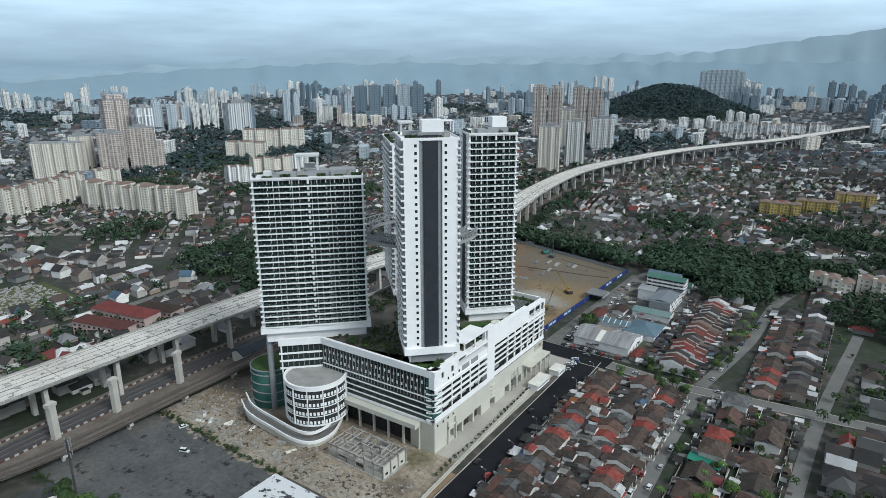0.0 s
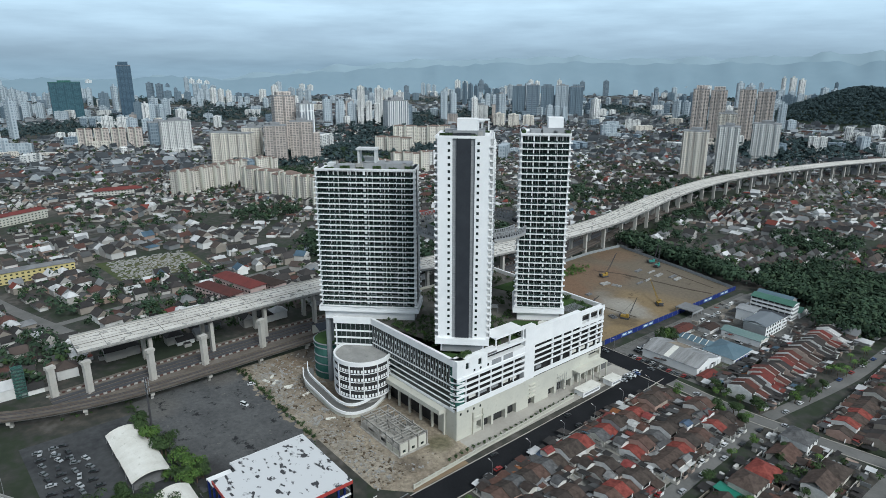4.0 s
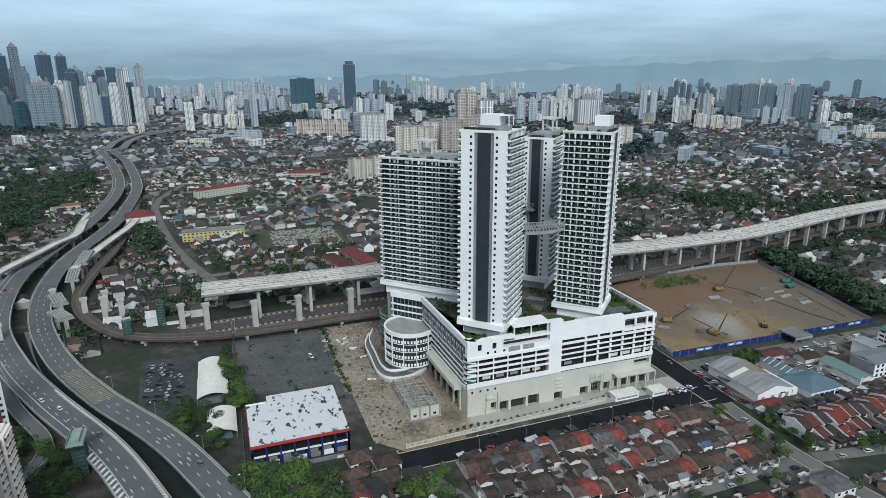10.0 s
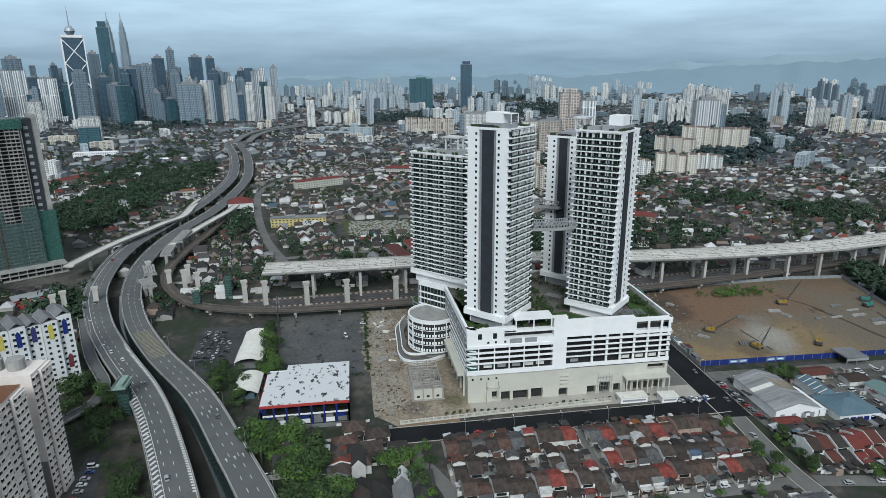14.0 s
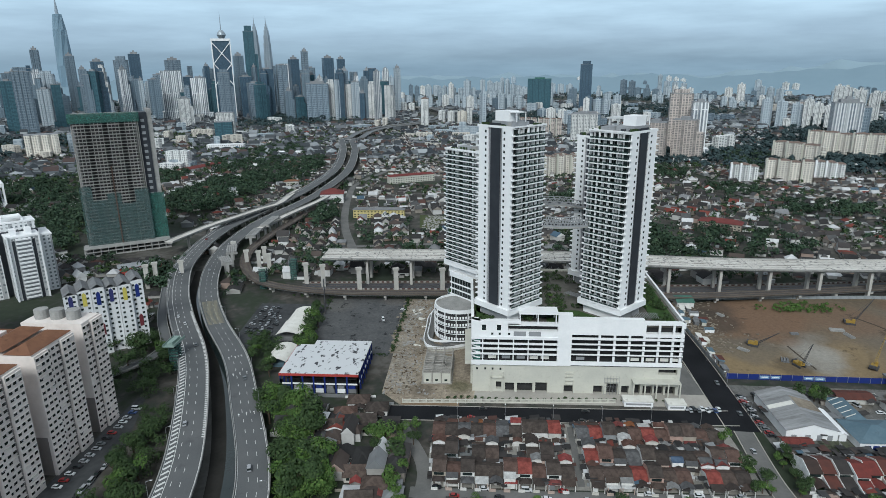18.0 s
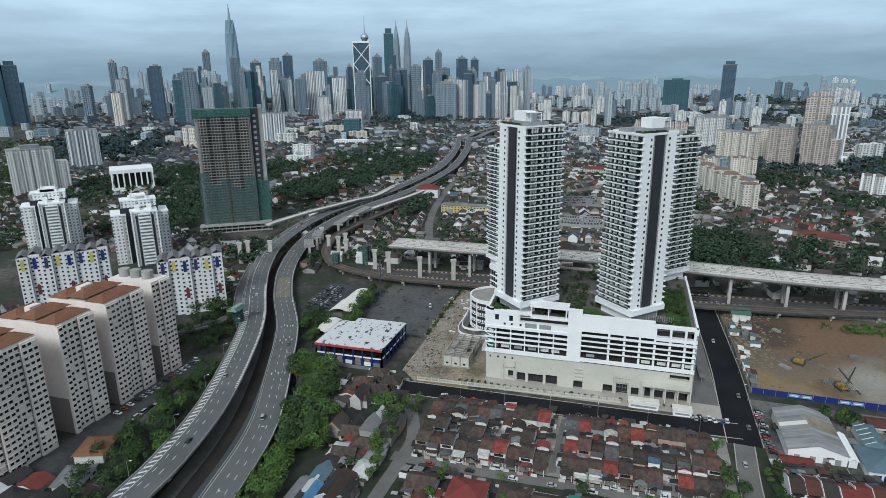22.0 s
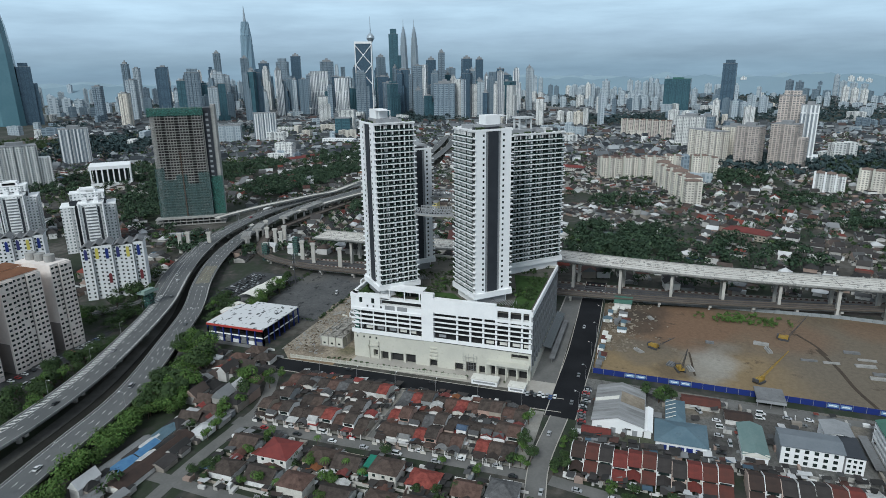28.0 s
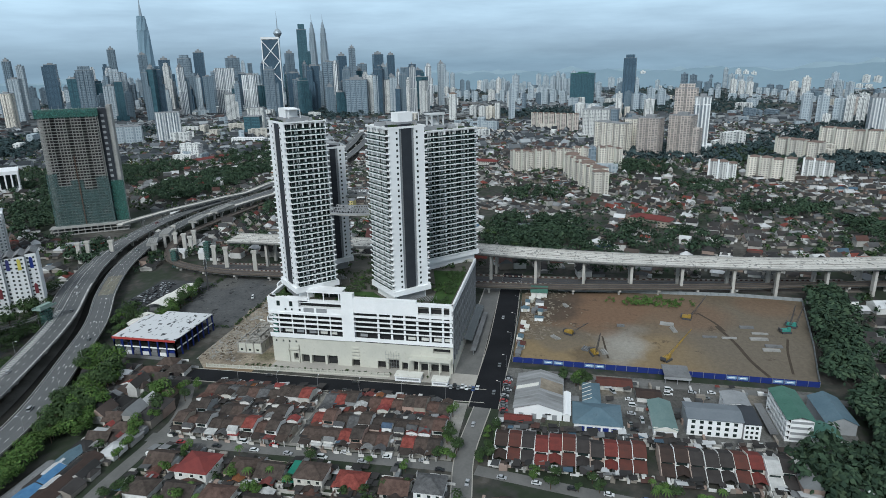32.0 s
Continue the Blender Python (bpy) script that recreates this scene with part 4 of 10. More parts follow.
# curved drum block, its ramps, the green drum, columns
drum = thing("drum_block", "round white block with dark window strips and a bare flat roof", "building")
C = (-211.5, 193.0)
ring = arc(*C, 15.2, 150, 400, 40)
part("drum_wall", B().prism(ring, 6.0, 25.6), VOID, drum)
part("drum_roof", B().prism(arc(*C, 15.0, 150, 400, 40), 25.6, 25.9), CONCRETE, drum, "bare grey concrete roof slab")
for z0, z1 in ((24.8, 27.0), (20.4, 20.65), (15.7, 15.95), (11.0, 11.25), (6.0, 6.7)):
    rr = arc(*C, 15.6, 150, 400, 40)
    part("ring_band", B().ribbon(rr, arc(*C, 14.6, 150, 400, 40), [z1] * 41, [z1] * 41, z1 - z0), WHITE, drum)
pan = B().box(-0.52, -0.16, 0, 0.52, 0.3, 1.6).mesh("wall_panel", WHITE)
for z in (20.9, 16.2, 11.5, 6.8):
    for k in range(36):
        a = 155 + 6.8 * k
        part("wall_panel", pan, None, drum, at=pose(C[0] + 15.3 * math.cos(radians(a)), C[1] + 15.3 * math.sin(radians(a)), z + 0.3, 0, 0, a + 90))
for k in range(9):
    a = 160 + 28 * k
    part("rib", B().box(-0.2, -0.35, 0, 0.2, 0.3, 19.0), WHITE, drum, at=pose(C[0] + 15.5 * math.cos(radians(a)), C[1] + 15.5 * math.sin(radians(a)), 6.2, 0, 0, a + 90))
part("stem", B().prism(arc(*C, 12.5, 0, 345, 24), 0, 6.2), CONCRETE, drum)
ramp = thing("curved_ramp", "white curved vehicle ramp sweeping round the drum block", "ramp")
line = smooth([(-250, 176, 7.5), (-238, 171, 6.5), (-221, 170.5, 5.0), (-204, 170.5, 4.0), (-195.5, 175, 3.6), (-194, 186, 3.4), (-200, 199, 3.4)], 2.5)
for off, dz, th in ((0.0, 0.0, 1.6), (2.6, 3.4, 1.4)):
    a, c = side(line, off), side(line, off + 0.5)
    part("parapet", B().ribbon(a, c, [p[2] + dz for p in line], [p[2] + dz for p in line], th), WHITE, ramp)
part("roadway", B().ribbon(side(line, 0.5), side(line, 6.0), [p[2] - 1.2 for p in line], [p[2] - 1.2 for p in line], 0.6), STREET, ramp)
part("skirt_wall", B().ribbon(side(line, 0.6), side(line, 1.2), [p[2] - 1.6 for p in line], [p[2] - 1.6 for p in line], 3.4), CREAM, ramp)
gd = thing("netted_drum", "round stair drum wrapped in green netting", "building")
part("drum_wall", B().prism(arc(-247.0, 194.5, 10.5, 0, 350, 28), 0, 22.0), NETTING, gd)
part("drum_floor", B().prism(arc(-247.0, 194.5, 10.0, 0, 350, 28), 22.0, 22.2), LAWN, gd)
for z in (4, 9, 14, 19, 21.6):
    part("floor_ring", B().ribbon(arc(-247.0, 194.5, 10.9, 0, 360, 28), arc(-247.0, 194.5, 10.3, 0, 360, 28), [z + 0.4] * 29, [z + 0.4] * 29, 0.5), MIDGREY, gd)
for x, y in ((-238.5, 188.0), (-243.0, 192.0)):
    solo("tower_column", B().rod((x, y, 0), (x, y, 45), 1.5, 16), MIDGREY, "tall round grey concrete column carrying the slab tower", "column", "tower columns")

# unfinished concrete frame house on the rubble
uf = thing("half_built_hall", "unfinished bare concrete frame building with open roof beams", "building", (-186.0, 174.5, 0))
UFCON = surf("raw_stained_concrete", (0.42, 0.405, 0.375), (0.24, 0.228, 0.205), 0.35, 0.9, bump=.2)
ur = random.Random(44)
for i in range(7):
    for j in range(4):
        if (i, j) not in ((2, 0), (5, 3)):
            part("column", B().box(i * 5.4, j * 5.3, 0, i * 5.4 + 0.55, j * 5.3 + 0.55, 7.2 + ur.choice((0, 0, .8, -.4))), UFCON, uf)
for j in range(4):
    part("beam", B().box(0, j * 5.3, 6.2, 33.0 - (4 if j == 1 else 0), j * 5.3 + 0.5, 6.9), UFCON, uf)
for i in range(15):
    if i not in (4, 9, 10):
        part("beam", B().box(i * 2.3, 0, 6.35, i * 2.3 + 0.35, ur.choice((16.4, 16.4, 11.0)), 6.8), UFCON, uf)
part("floor_slab", B().box(0.3, 0.3, 3.0, 32.4, 10.6, 3.35).box(18, 10.6, 3.0, 32.4, 16.2, 3.35), UFCON, uf)
part("ground_slab", B().box(-0.6, -0.6, 0, 33.6, 17.0, 0.35), UFCON, uf)
for i in range(6):
    part("wall_panel", B().box(i * 5.4 + 0.6, 0.1, 0.35, i * 5.4 + 5.3, 0.35, (3.0, 2.2, 3.0, 1.4, 3.0, 3.0)[i]), CREAM if i > 3 else UFCON, uf)
    part("wall_panel", B().box(i * 5.4 + 0.9, 16.1, 0.35, i * 5.4 + 5.2, 16.35, 5.9 if i > 2 else 2.6), CREAM if i > 3 else UFCON, uf)
for j in range(3):
    part("end_panel", B().box(32.3, j * 5.3 + .6, .35, 32.55, j * 5.3 + 5.2, 6.2), CREAM, uf, "cream rendered end wall")
    part("window", B().box(32.5, j * 5.3 + 2.0, 1.4, 32.62, j * 5.3 + 3.6, 2.6), GLASS, uf)
for x0, y0, x1, y1 in ((15, 5.6, 15.4, 13), (26.6, 5.6, 27, 13), (15, 5.6, 27, 6), (15, 12.6, 27, 13)):
    part("roof_beam", B().box(x0, y0, 8.6, x1, y1, 9.2), UFCON, uf)
for x, y in ((15, 5.6), (26.6, 5.6), (15, 12.6), (26.6, 12.6), (20.8, 5.6), (20.8, 12.6)):
    part("roof_post", B().box(x, y, 6.8, x + .4, y + .4, 8.6), UFCON, uf)


# ---- ground, roads, rails, viaducts ----
def mixed_ground():
    """Town ground: scrub, bare earth and paving in patches of a city block's size."""
    m, n, l, p = nodes_of("town_ground")
    co = n.new("ShaderNodeTexCoord")
    a, c = n.new("ShaderNodeTexNoise"), n.new("ShaderNodeTexNoise")
    a.inputs["Scale"].default_value, a.inputs["Detail"].default_value = 0.012, 8
    c.inputs["Scale"].default_value, c.inputs["Detail"].default_value = 0.16, 6
    for t in (a, c):
        l.new(co.outputs["Object"], t.inputs[0])
    add = n.new("ShaderNodeMath")
    add.operation = "MULTIPLY_ADD"
    add.inputs[1].default_value = 0.5
    l.new(c.outputs[0], add.inputs[0])
    l.new(a.outputs[0], add.inputs[2])
    r = n.new("ShaderNodeValToRGB")
    el = r.color_ramp.elements
    el[0].position, el[0].color = 0.55, (0.013, 0.022, 0.010, 1)
    el[1].position, el[1].color = 0.92, (0.095, 0.09, 0.08, 1)
    for q, col in ((0.68, (0.020, 0.030, 0.014, 1)), (0.76, (0.034, 0.036, 0.030, 1)), (0.84, (0.058, 0.053, 0.044, 1))):
        k = el.new(q)
        k.color = col
    l.new(add.outputs[0], r.inputs[0])
    l.new(r.outputs[0], p.inputs["Base Color"])
    p.inputs["Roughness"].default_value = 0.95
    bp = n.new("ShaderNodeBump")
    bp.inputs["Strength"].default_value, bp.inputs["Distance"].default_value = 0.4, 0.5
    l.new(c.outputs[0], bp.inputs["Height"])
    l.new(bp.outputs[0], p.inputs["Normal"])
    return m


GROUND = mixed_ground()
b = B()
for i in range(24):
    for j in range(24):
        b.face([(-5400 + 450 * i, -5400 + 450 * j, 0), (-4950 + 450 * i, -5400 + 450 * j, 0), (-4950 + 450 * i, -4950 + 450 * j, 0), (-5400 + 450 * i, -4950 + 450 * j, 0)])
solo("ground", b, GROUND, "flat town ground of scrub, earth and paving reaching the horizon", "ground", kind="structure")


def patch(name, pts, m, z, label, category="ground"):
    return solo(name, B().prism(pts, -0.4, z), m, label, category, kind="structure")


KEEP = []   # (line of points, half width) and boxes in which no house or tree is strewn


def road(name, pts, width, m, z=0.08, label="", kerb=False):
    line = smooth([(*p, 0) for p in pts], 6)
    z0 = [z] * len(line)
    solo(name, B().ribbon(side(line, width / 2), side(line, -width / 2), z0, z0, 0.5), m, label, "road", kind="structure")
    if kerb:
        for s in (1, -1):
            solo("kerb", B().ribbon(side(line, s * (width / 2 + 0.45) if s > 0 else -(width / 2)), side(line, width / 2 if s > 0 else -(width / 2 + 0.45)), [z + 0.12] * len(line), [z + 0.12] * len(line), 0.6), PAVING, "pale concrete kerb along a road", "kerb", kind="structure")
    KEEP.append(([p[:2] for p in line], width / 2 + 6.0))
    return line


patch("podium_paving", [(-140, 168), (-133, 200), (-134, 318), (-128, 330), (-300, 326), (-300, 314), (-140, 314)], PAVING, 0.03, "pale dusty paving round the podium", "paving")
patch("north_drive", [(-300, 315), (-147, 315), (-147, 329), (-300, 327)], STREET, 0.06, "worn grey service drive beside the podium", "drive")
patch("forecourt", [(-148, 198), (-133.6, 198), (-134.4, 330), (-148, 330)], PAVING, 0.045, "pale dusty forecourt along the podium", "paving")
patch("terrace_ground", [(-114, 184), (-63, 184), (-64.5, 328), (-115, 328)], surf("pale_yard_concrete", (0.32, 0.31, 0.285), (0.20, 0.19, 0.17), .15, .9, bump=.1, fine=1.1), 0.04, "worn pale concrete yards between terrace rows", "ground")
patch("rubble_yard", [(-286, 152), (-142, 153), (-128, 166), (-134, 204), (-210, 206), (-245, 215), (-286, 215)], YARD_EARTH, 0.05, "churned rubble and earth beside the podium", "yard")
patch("parking_lot", [(-284, 92), (-286, 150), (-206, 152), (-186, 150), (-186, 96), (-215, 94)], LOT_STAINED, 0.10, "stained dark asphalt of an empty lot", "lot")
patch("building_site", [(-167, 347), (-162, 515), (-220, 531), (-296, 549), (-300, 504), (-296, 420), (-283, 345)], SITE_EARTH, 0.12, "levelled ochre earth of a building site", "site")
road("front_road", [(-121.5, 160), (-121.8, 188), (-122.5, 250), (-123.5, 318), (-124, 336)], 13.5, NEWASPHALT, 0.10, "freshly laid black asphalt road", kerb=True)
road("side_road", [(-330, 334), (-285, 335), (-198, 337.5), (-150, 337), (-112, 336.5)], 15.5, NEWASPHALT, 0.12, "freshly laid black asphalt side road", kerb=True)
road("side_street", [(-112, 336), (-72, 333.5), (-45, 336), (0, 342), (80, 352)], 8.5, STREET, 0.14, "worn grey asphalt street", kerb=True)
road("house_street", [(-59, 178), (-58.5, 220), (-59.3, 260), (-60.5, 333)], 7.0, STREET, 0.11, "worn grey street between house rows")
road("west_street", [(60, 186), (-14, 182), (-54, 183), (-78, 182), (-110, 168)], 6.5, STREET, 0.13, "narrow worn street beside trees")
road("back_alley", [(-112, 252), (-66, 251)], 3.2, STREET, 0.09, "narrow back alley between terraces")
road("site_street", [(-150, 350), (-152, 410), (-148, 515), (-130, 560)], 6.0, STREET, 0.09, "dusty street beside the blue hoarding")
road("east_street", [(-60, 340), (-48, 420), (-44, 500), (-30, 560)], 7.0, STREET, 0.1, "worn street between terraces")
road("south_street", [(-10, 150), (-6, 240), (-2, 340), (10, 470)], 6.5, STREET, 0.09, "worn street between houses")
road("lower_street", [(40, 160), (44, 250), (48, 350), (60, 480)], 6.5, STREET, 0.09, "worn street between houses")


def viaduct(name, label, pts, width, m, thick=1.6, pier=None, rail=0.9, gap=30.0, edge=None, pier_w=2.2, pairs=False, pier_to=1e9):
    line = smooth(pts, 7)
    v = thing(name, label, "viaduct", kind="structure")
    z = [p[2] for p in line]
    part("deck", B().ribbon(side(line, width / 2), side(line, -width / 2), z, z, 0.5), m, v)
    part("girder", B().ribbon(side(line, width * 0.32), side(line, -width * 0.32), [q - 0.5 for q in z], [q - 0.5 for q in z], thick), CONCRETE, v)
    for s in (1, -1):
        a, c = side(line, s * (width / 2)), side(line, s * (width / 2 - 0.35))
        if s < 0:
            a, c = c, a
        part("barrier", B().ribbon(a, c, [q + rail for q in z], [q + rail for q in z], rail + 0.6), edge or CONCRETE, v)
    d = 0.0
    for i in range(1, len(line)):
        d += float(np.linalg.norm((line[i] - line[i - 1])[:2]))
        if d > gap and pier and np.linalg.norm(line[i][:2]) < pier_to:
            d = 0.0
            yaw = math.atan2(*(line[i] - line[i - 1])[1::-1])
            x, y, zz = line[i]
            p = B()
            for off in ((-width * 0.3, width * 0.3) if pairs else (0.0,)):
                px, py = x - math.sin(yaw) * off, y + math.cos(yaw) * off
                p.obox(px, py, 0, pier_w * 0.8, pier_w * (1.3 if pairs else 1.0), zz - thick - 0.6, yaw)
            if not pairs:
                p.obox(x, y, zz - thick - 1.9, 2.0, width * 0.72, 1.4, yaw)
            part("pier", p, PIERCON, v)
    KEEP.append(([p[:2] for p in line], width / 2 + 3))
    return v, line


HW_L = [(560, 118, 8), (330, 122, 8), (170, 112, 8), (90, 104, 8), (16, 92, 8), (-18, 88.5, 8), (-65, 77.5, 8), (-128, 53, 8), (-172, 32, 8), (-225, 0, 8), (-280, -29, 8), (-351, -55, 8.5), (-450, -67, 9), (-554, -57, 9), (-668, -42, 9), (-869, -42, 9), (-1120, -84, 9), (-1309, -128, 8), (-1370, -122, 7)]
HW_R = [(560, 176, 5), (330, 172, 5), (170, 156, 5), (90, 143, 5), (3, 125, 6), (-56, 112, 6), (-120, 84, 6), (-169, 60, 6), (-223, 25, 6), (-280, -5, 6), (-345, -28, 6.5), (-412, -39, 8), (-495, -38, 9), (-607, -20, 9), (-700, -14, 9), (-869, -18, 9), (-1120, -58, 9), (-1309, -102, 8), (-1370, -92, 7)]
hw_l, line_l = viaduct("elevated_highway", "elevated grey three-lane carriageway with striped shoulders", HW_L, 16.5, ASPHALT, pier=True, gap=34)
hw_r, line_r = viaduct("elevated_highway", "elevated grey three-lane carriageway beside a dark channel", HW_R, 14.5, ASPHALT, pier=True, gap=34)
V1 = [(-328, 76, 23), (-328, 130, 23), (-328.5, 200, 23), (-326, 280, 23), (-318, 340, 23), (-312, 400, 23), (-311, 465, 23), (-314, 540, 23), (-326, 610, 23), (-345, 700, 23), (-360, 820, 23), (-361, 920, 23), (-345, 1020, 23), (-306, 1193, 23), (-242, 1364, 23), (-163, 1555, 22), (-75, 1880, 20), (10, 2131, 18), (160, 2600, 16)]
v1, line_v1 = viaduct("unfinished_viaduct", "wide unfinished pale concrete viaduct on tall piers", V1, 28.0, DECK, thick=2.4, pier=True, gap=30, pairs=True, pier_w=2.6)
RAILCON = surf("sooty_rail_concrete", (0.10, 0.085, 0.073), (0.16, 0.14, 0.12), 0.12, 0.9, bump=0.1)
RAIL = [(-1100, -60, 7), (-959, -33, 7), (-753, -8, 6.5), (-556, -4, 6), (-459, -12, 6), (-398, -14, 6), (-352, -3, 6), (-312, 21, 6), (-294, 48, 6), (-284, 88, 6), (-283, 127, 6), (-285, 189, 6), (-284, 250, 6), (-282, 312, 6), (-287, 377, 6), (-299, 462, 6), (-315, 547, 6), (-329, 618, 6), (-338, 700, 6), (-346, 820, 6)]
lrt, line_rail = viaduct("rail_viaduct", "weathered two-track elevated rail line", RAIL, 9.0, RAILCON, thick=1.3, pier=True, gap=28, rail=0.7, pier_w=1.8, edge=RAILCON)
b = B()
for off in (-3.0, -1.6, 1.6, 3.0):
    b.ribbon(side(line_rail, off + 0.12), side(line_rail, off - 0.12), [p[2] + 0.25 for p in line_rail], [p[2] + 0.25 for p in line_rail], 0.24)
part("rail", b, DARKSTEEL, lrt)
b = B()
for off in (-2.3, 2.3):
    b.ribbon(side(line_rail, off + 1.1), side(line_rail, off - 1.1), [p[2] + 0.06 for p in line_rail], [p[2] + 0.06 for p in line_rail], 0.05)
part("track_bed", b, surf("brown_ballast", (0.085, 0.065, 0.055), (0.13, 0.11, 0.095), 0.6, 0.95), lrt)


def dashes(line, off, z_up, length, gap, width, m, parent, upto=430.0, limit=100, skew=0.0):
    """Separate painted dashes along a carriageway."""
    pts = side(line, off)
    run, made, on = 0.0, 0, None
    for i in range(1, len(pts)):
        d = span(pts[i - 1], pts[i])
        yaw = math.atan2(pts[i][1] - pts[i - 1][1], pts[i][0] - pts[i - 1][0])
        s = 0.0
        while run + (d - s) >= length + gap:
            s += length + gap - run
            run = 0.0
            f = s / d
            x, y = pts[i - 1][0] + f * (pts[i][0] - pts[i - 1][0]), pts[i - 1][1] + f * (pts[i][1] - pts[i - 1][1])
            if math.hypot(x, y) < upto and made < limit:
                if on is None:
                    on = B().box(-length / 2, -width / 2, -0.03, length / 2, width / 2, 0.01).mesh("lane_mark", m)
                part("lane_mark", on, None, parent, at=pose(x, y, line[i][2] + z_up, 0, 0, math.degrees(yaw) + skew))
                made += 1
        run += d - s


for v, line, w in ((hw_l, line_l, 16.5), (hw_r, line_r, 14.5)):
    for off in (-1.9, 1.9):
        dashes(line, off, 0.05, 3.2, 6.5, 0.22, MARK, v)
    for off in (-w / 2 + .75, w / 2 - .75) + ((4.0,) if w > 15 else ()):
        part("edge_line", B().ribbon(side(line, off + 0.13), side(line, off - 0.13), [p[2] + 0.04 for p in line], [p[2] + 0.04 for p in line], 0.03), MARK, v)
dashes([p for p in line_l if -190 < p[0] < 60], 5.9, 0.06, 1.15, 2.6, 3.6, MARK, hw_l, limit=95, skew=42)
dashes([p for p in line_l if -235 < p[0] < -72], -7.0, 0.06, 0.9, 1.2, 1.5, MARK, hw_l, limit=90, skew=-38)
yb = [p for p in line_r if -262 < p[0] < -212]
dashes(yb, 0, 0.07, 0.9, 1.2, 10.5, YELLOW, hw_r)
# dark channel between the carriageways, slip road
mid = smooth([(560, 147, 0), (330, 147, 0), (170, 134, 0), (10, 109, 0), (-60, 95, 0), (-124, 70, 0), (-172, 46, 0), (-224, 13, 0), (-280, -17, 0), (-348, -41, 0)], 8)
solo("channel_bank", B().ribbon(side(mid, 13), side(mid, -13), [0.06] * len(mid), [0.06] * len(mid), 0.4), surf("near_black_channel_bank", (0.034, 0.033, 0.030), (0.020, 0.020, 0.018), 0.06, 0.95, bump=0.3, fine=0.5), "near-black concrete bank of a channel between carriageways", "ground", kind="structure")
solo("channel_berm", B().ribbon(side(mid, 12), side(mid, 5.5), [0.9] * len(mid), [0.25] * len(mid), 0.9), surf("channel_berm_concrete", (0.12, 0.118, 0.11), (0.07, 0.07, 0.064), 0.07, 0.95, bump=0.3, fine=0.6), "sloping grey concrete berm beside the channel", "berm", kind="structure")
solo("channel_water", B().ribbon(side(mid, -1.5), side(mid, -11.5), [0.12] * len(mid), [0.12] * len(mid), 0.3), WATER, "dark still water of a narrow channel", "water", kind="structure")
KEEP.append(([p[:2] for p in mid], 17))
slip, line_s = viaduct("slip_road", "curving grey slip road leaving the carriageway", [(-285, -41, 7.6), (-225, -14, 6.5), (-190, 6, 5.0), (-172, 8, 4.0), (-150, -8, 2.6), (-138, -28, 1.4), (-140, -60, 0.5)], 6.5, ASPHALT, thick=0.8, pier=None)
v2, line_v2 = viaduct("unfinished_ramp", "pale unfinished ramp viaduct beside the highway", [(-392, -92, 14), (-415, -88, 14), (-458, -79, 14), (-500, -67, 13.5), (-545, -56, 12.5), (-578, -46, 11.5), (-640, -50, 9.6), (-690, -52, 8.2)], 9.5, DECK, thick=1.4, pier=True, gap=26)
v3, line_v3 = viaduct("unfinished_ramp", "pale precast ramp viaduct beside the railway", [(-452, -26, 12), (-500, -18, 12), (-545, -9, 12), (-590, 0, 11.5), (-630, 4, 11)], 8.5, DECK, thick=1.4, pier=True, gap=24)
road("district_road", [(-382, 93), (-398, 88), (-425, 78.6), (-497, 56), (-572, 39), (-681, 21), (-780, 14), (-900, 40)], 9.0, STREET, 0.09, "grey street through the low houses")
road("district_road", [(-682, 21), (-700, 120), (-730, 240), (-760, 330)], 7.5, STREET, 0.1, "grey street through the low houses")
road("district_road", [(-430, 78), (-440, 140), (-446, 230), (-452, 290)], 7.0, STREET, 0.1, "grey street through the low houses")
FARASPH = surf("pale_far_asphalt", (0.17, 0.18, 0.19), (0.14, 0.15, 0.16), .01, .9)
FAR_ROAD = [(-1372, -107, 7.6), (-1500, -105, 9), (-1620, -75, 10), (-1715, -15, 10), (-1800, 35, 10), (-1935, 66, 10), (-2200, 64, 10), (-2405, 20, 10), (-2550, -85, 10), (-2660, -170, 10)]
for off in (-15, 15):
    far_side = side([np.array(p, float) for p in FAR_ROAD], off)
    viaduct("far_highway", "far elevated stretch of highway curving through the plain", [(*q, p[2]) for q, p in zip(far_side, FAR_ROAD)], 16, FARASPH, pier=True, gap=60)


def on_far_road(x, y, r=42.0):
    """Whether a spot lies under or close beside the far highway."""
    return x < -1300 and any(math.hypot(x - p[0] - (q[0] - p[0]) * k / 6, y - p[1] - (q[1] - p[1]) * k / 6) < r for p, q in zip(FAR_ROAD[:-1], FAR_ROAD[1:]) for k in range(6))


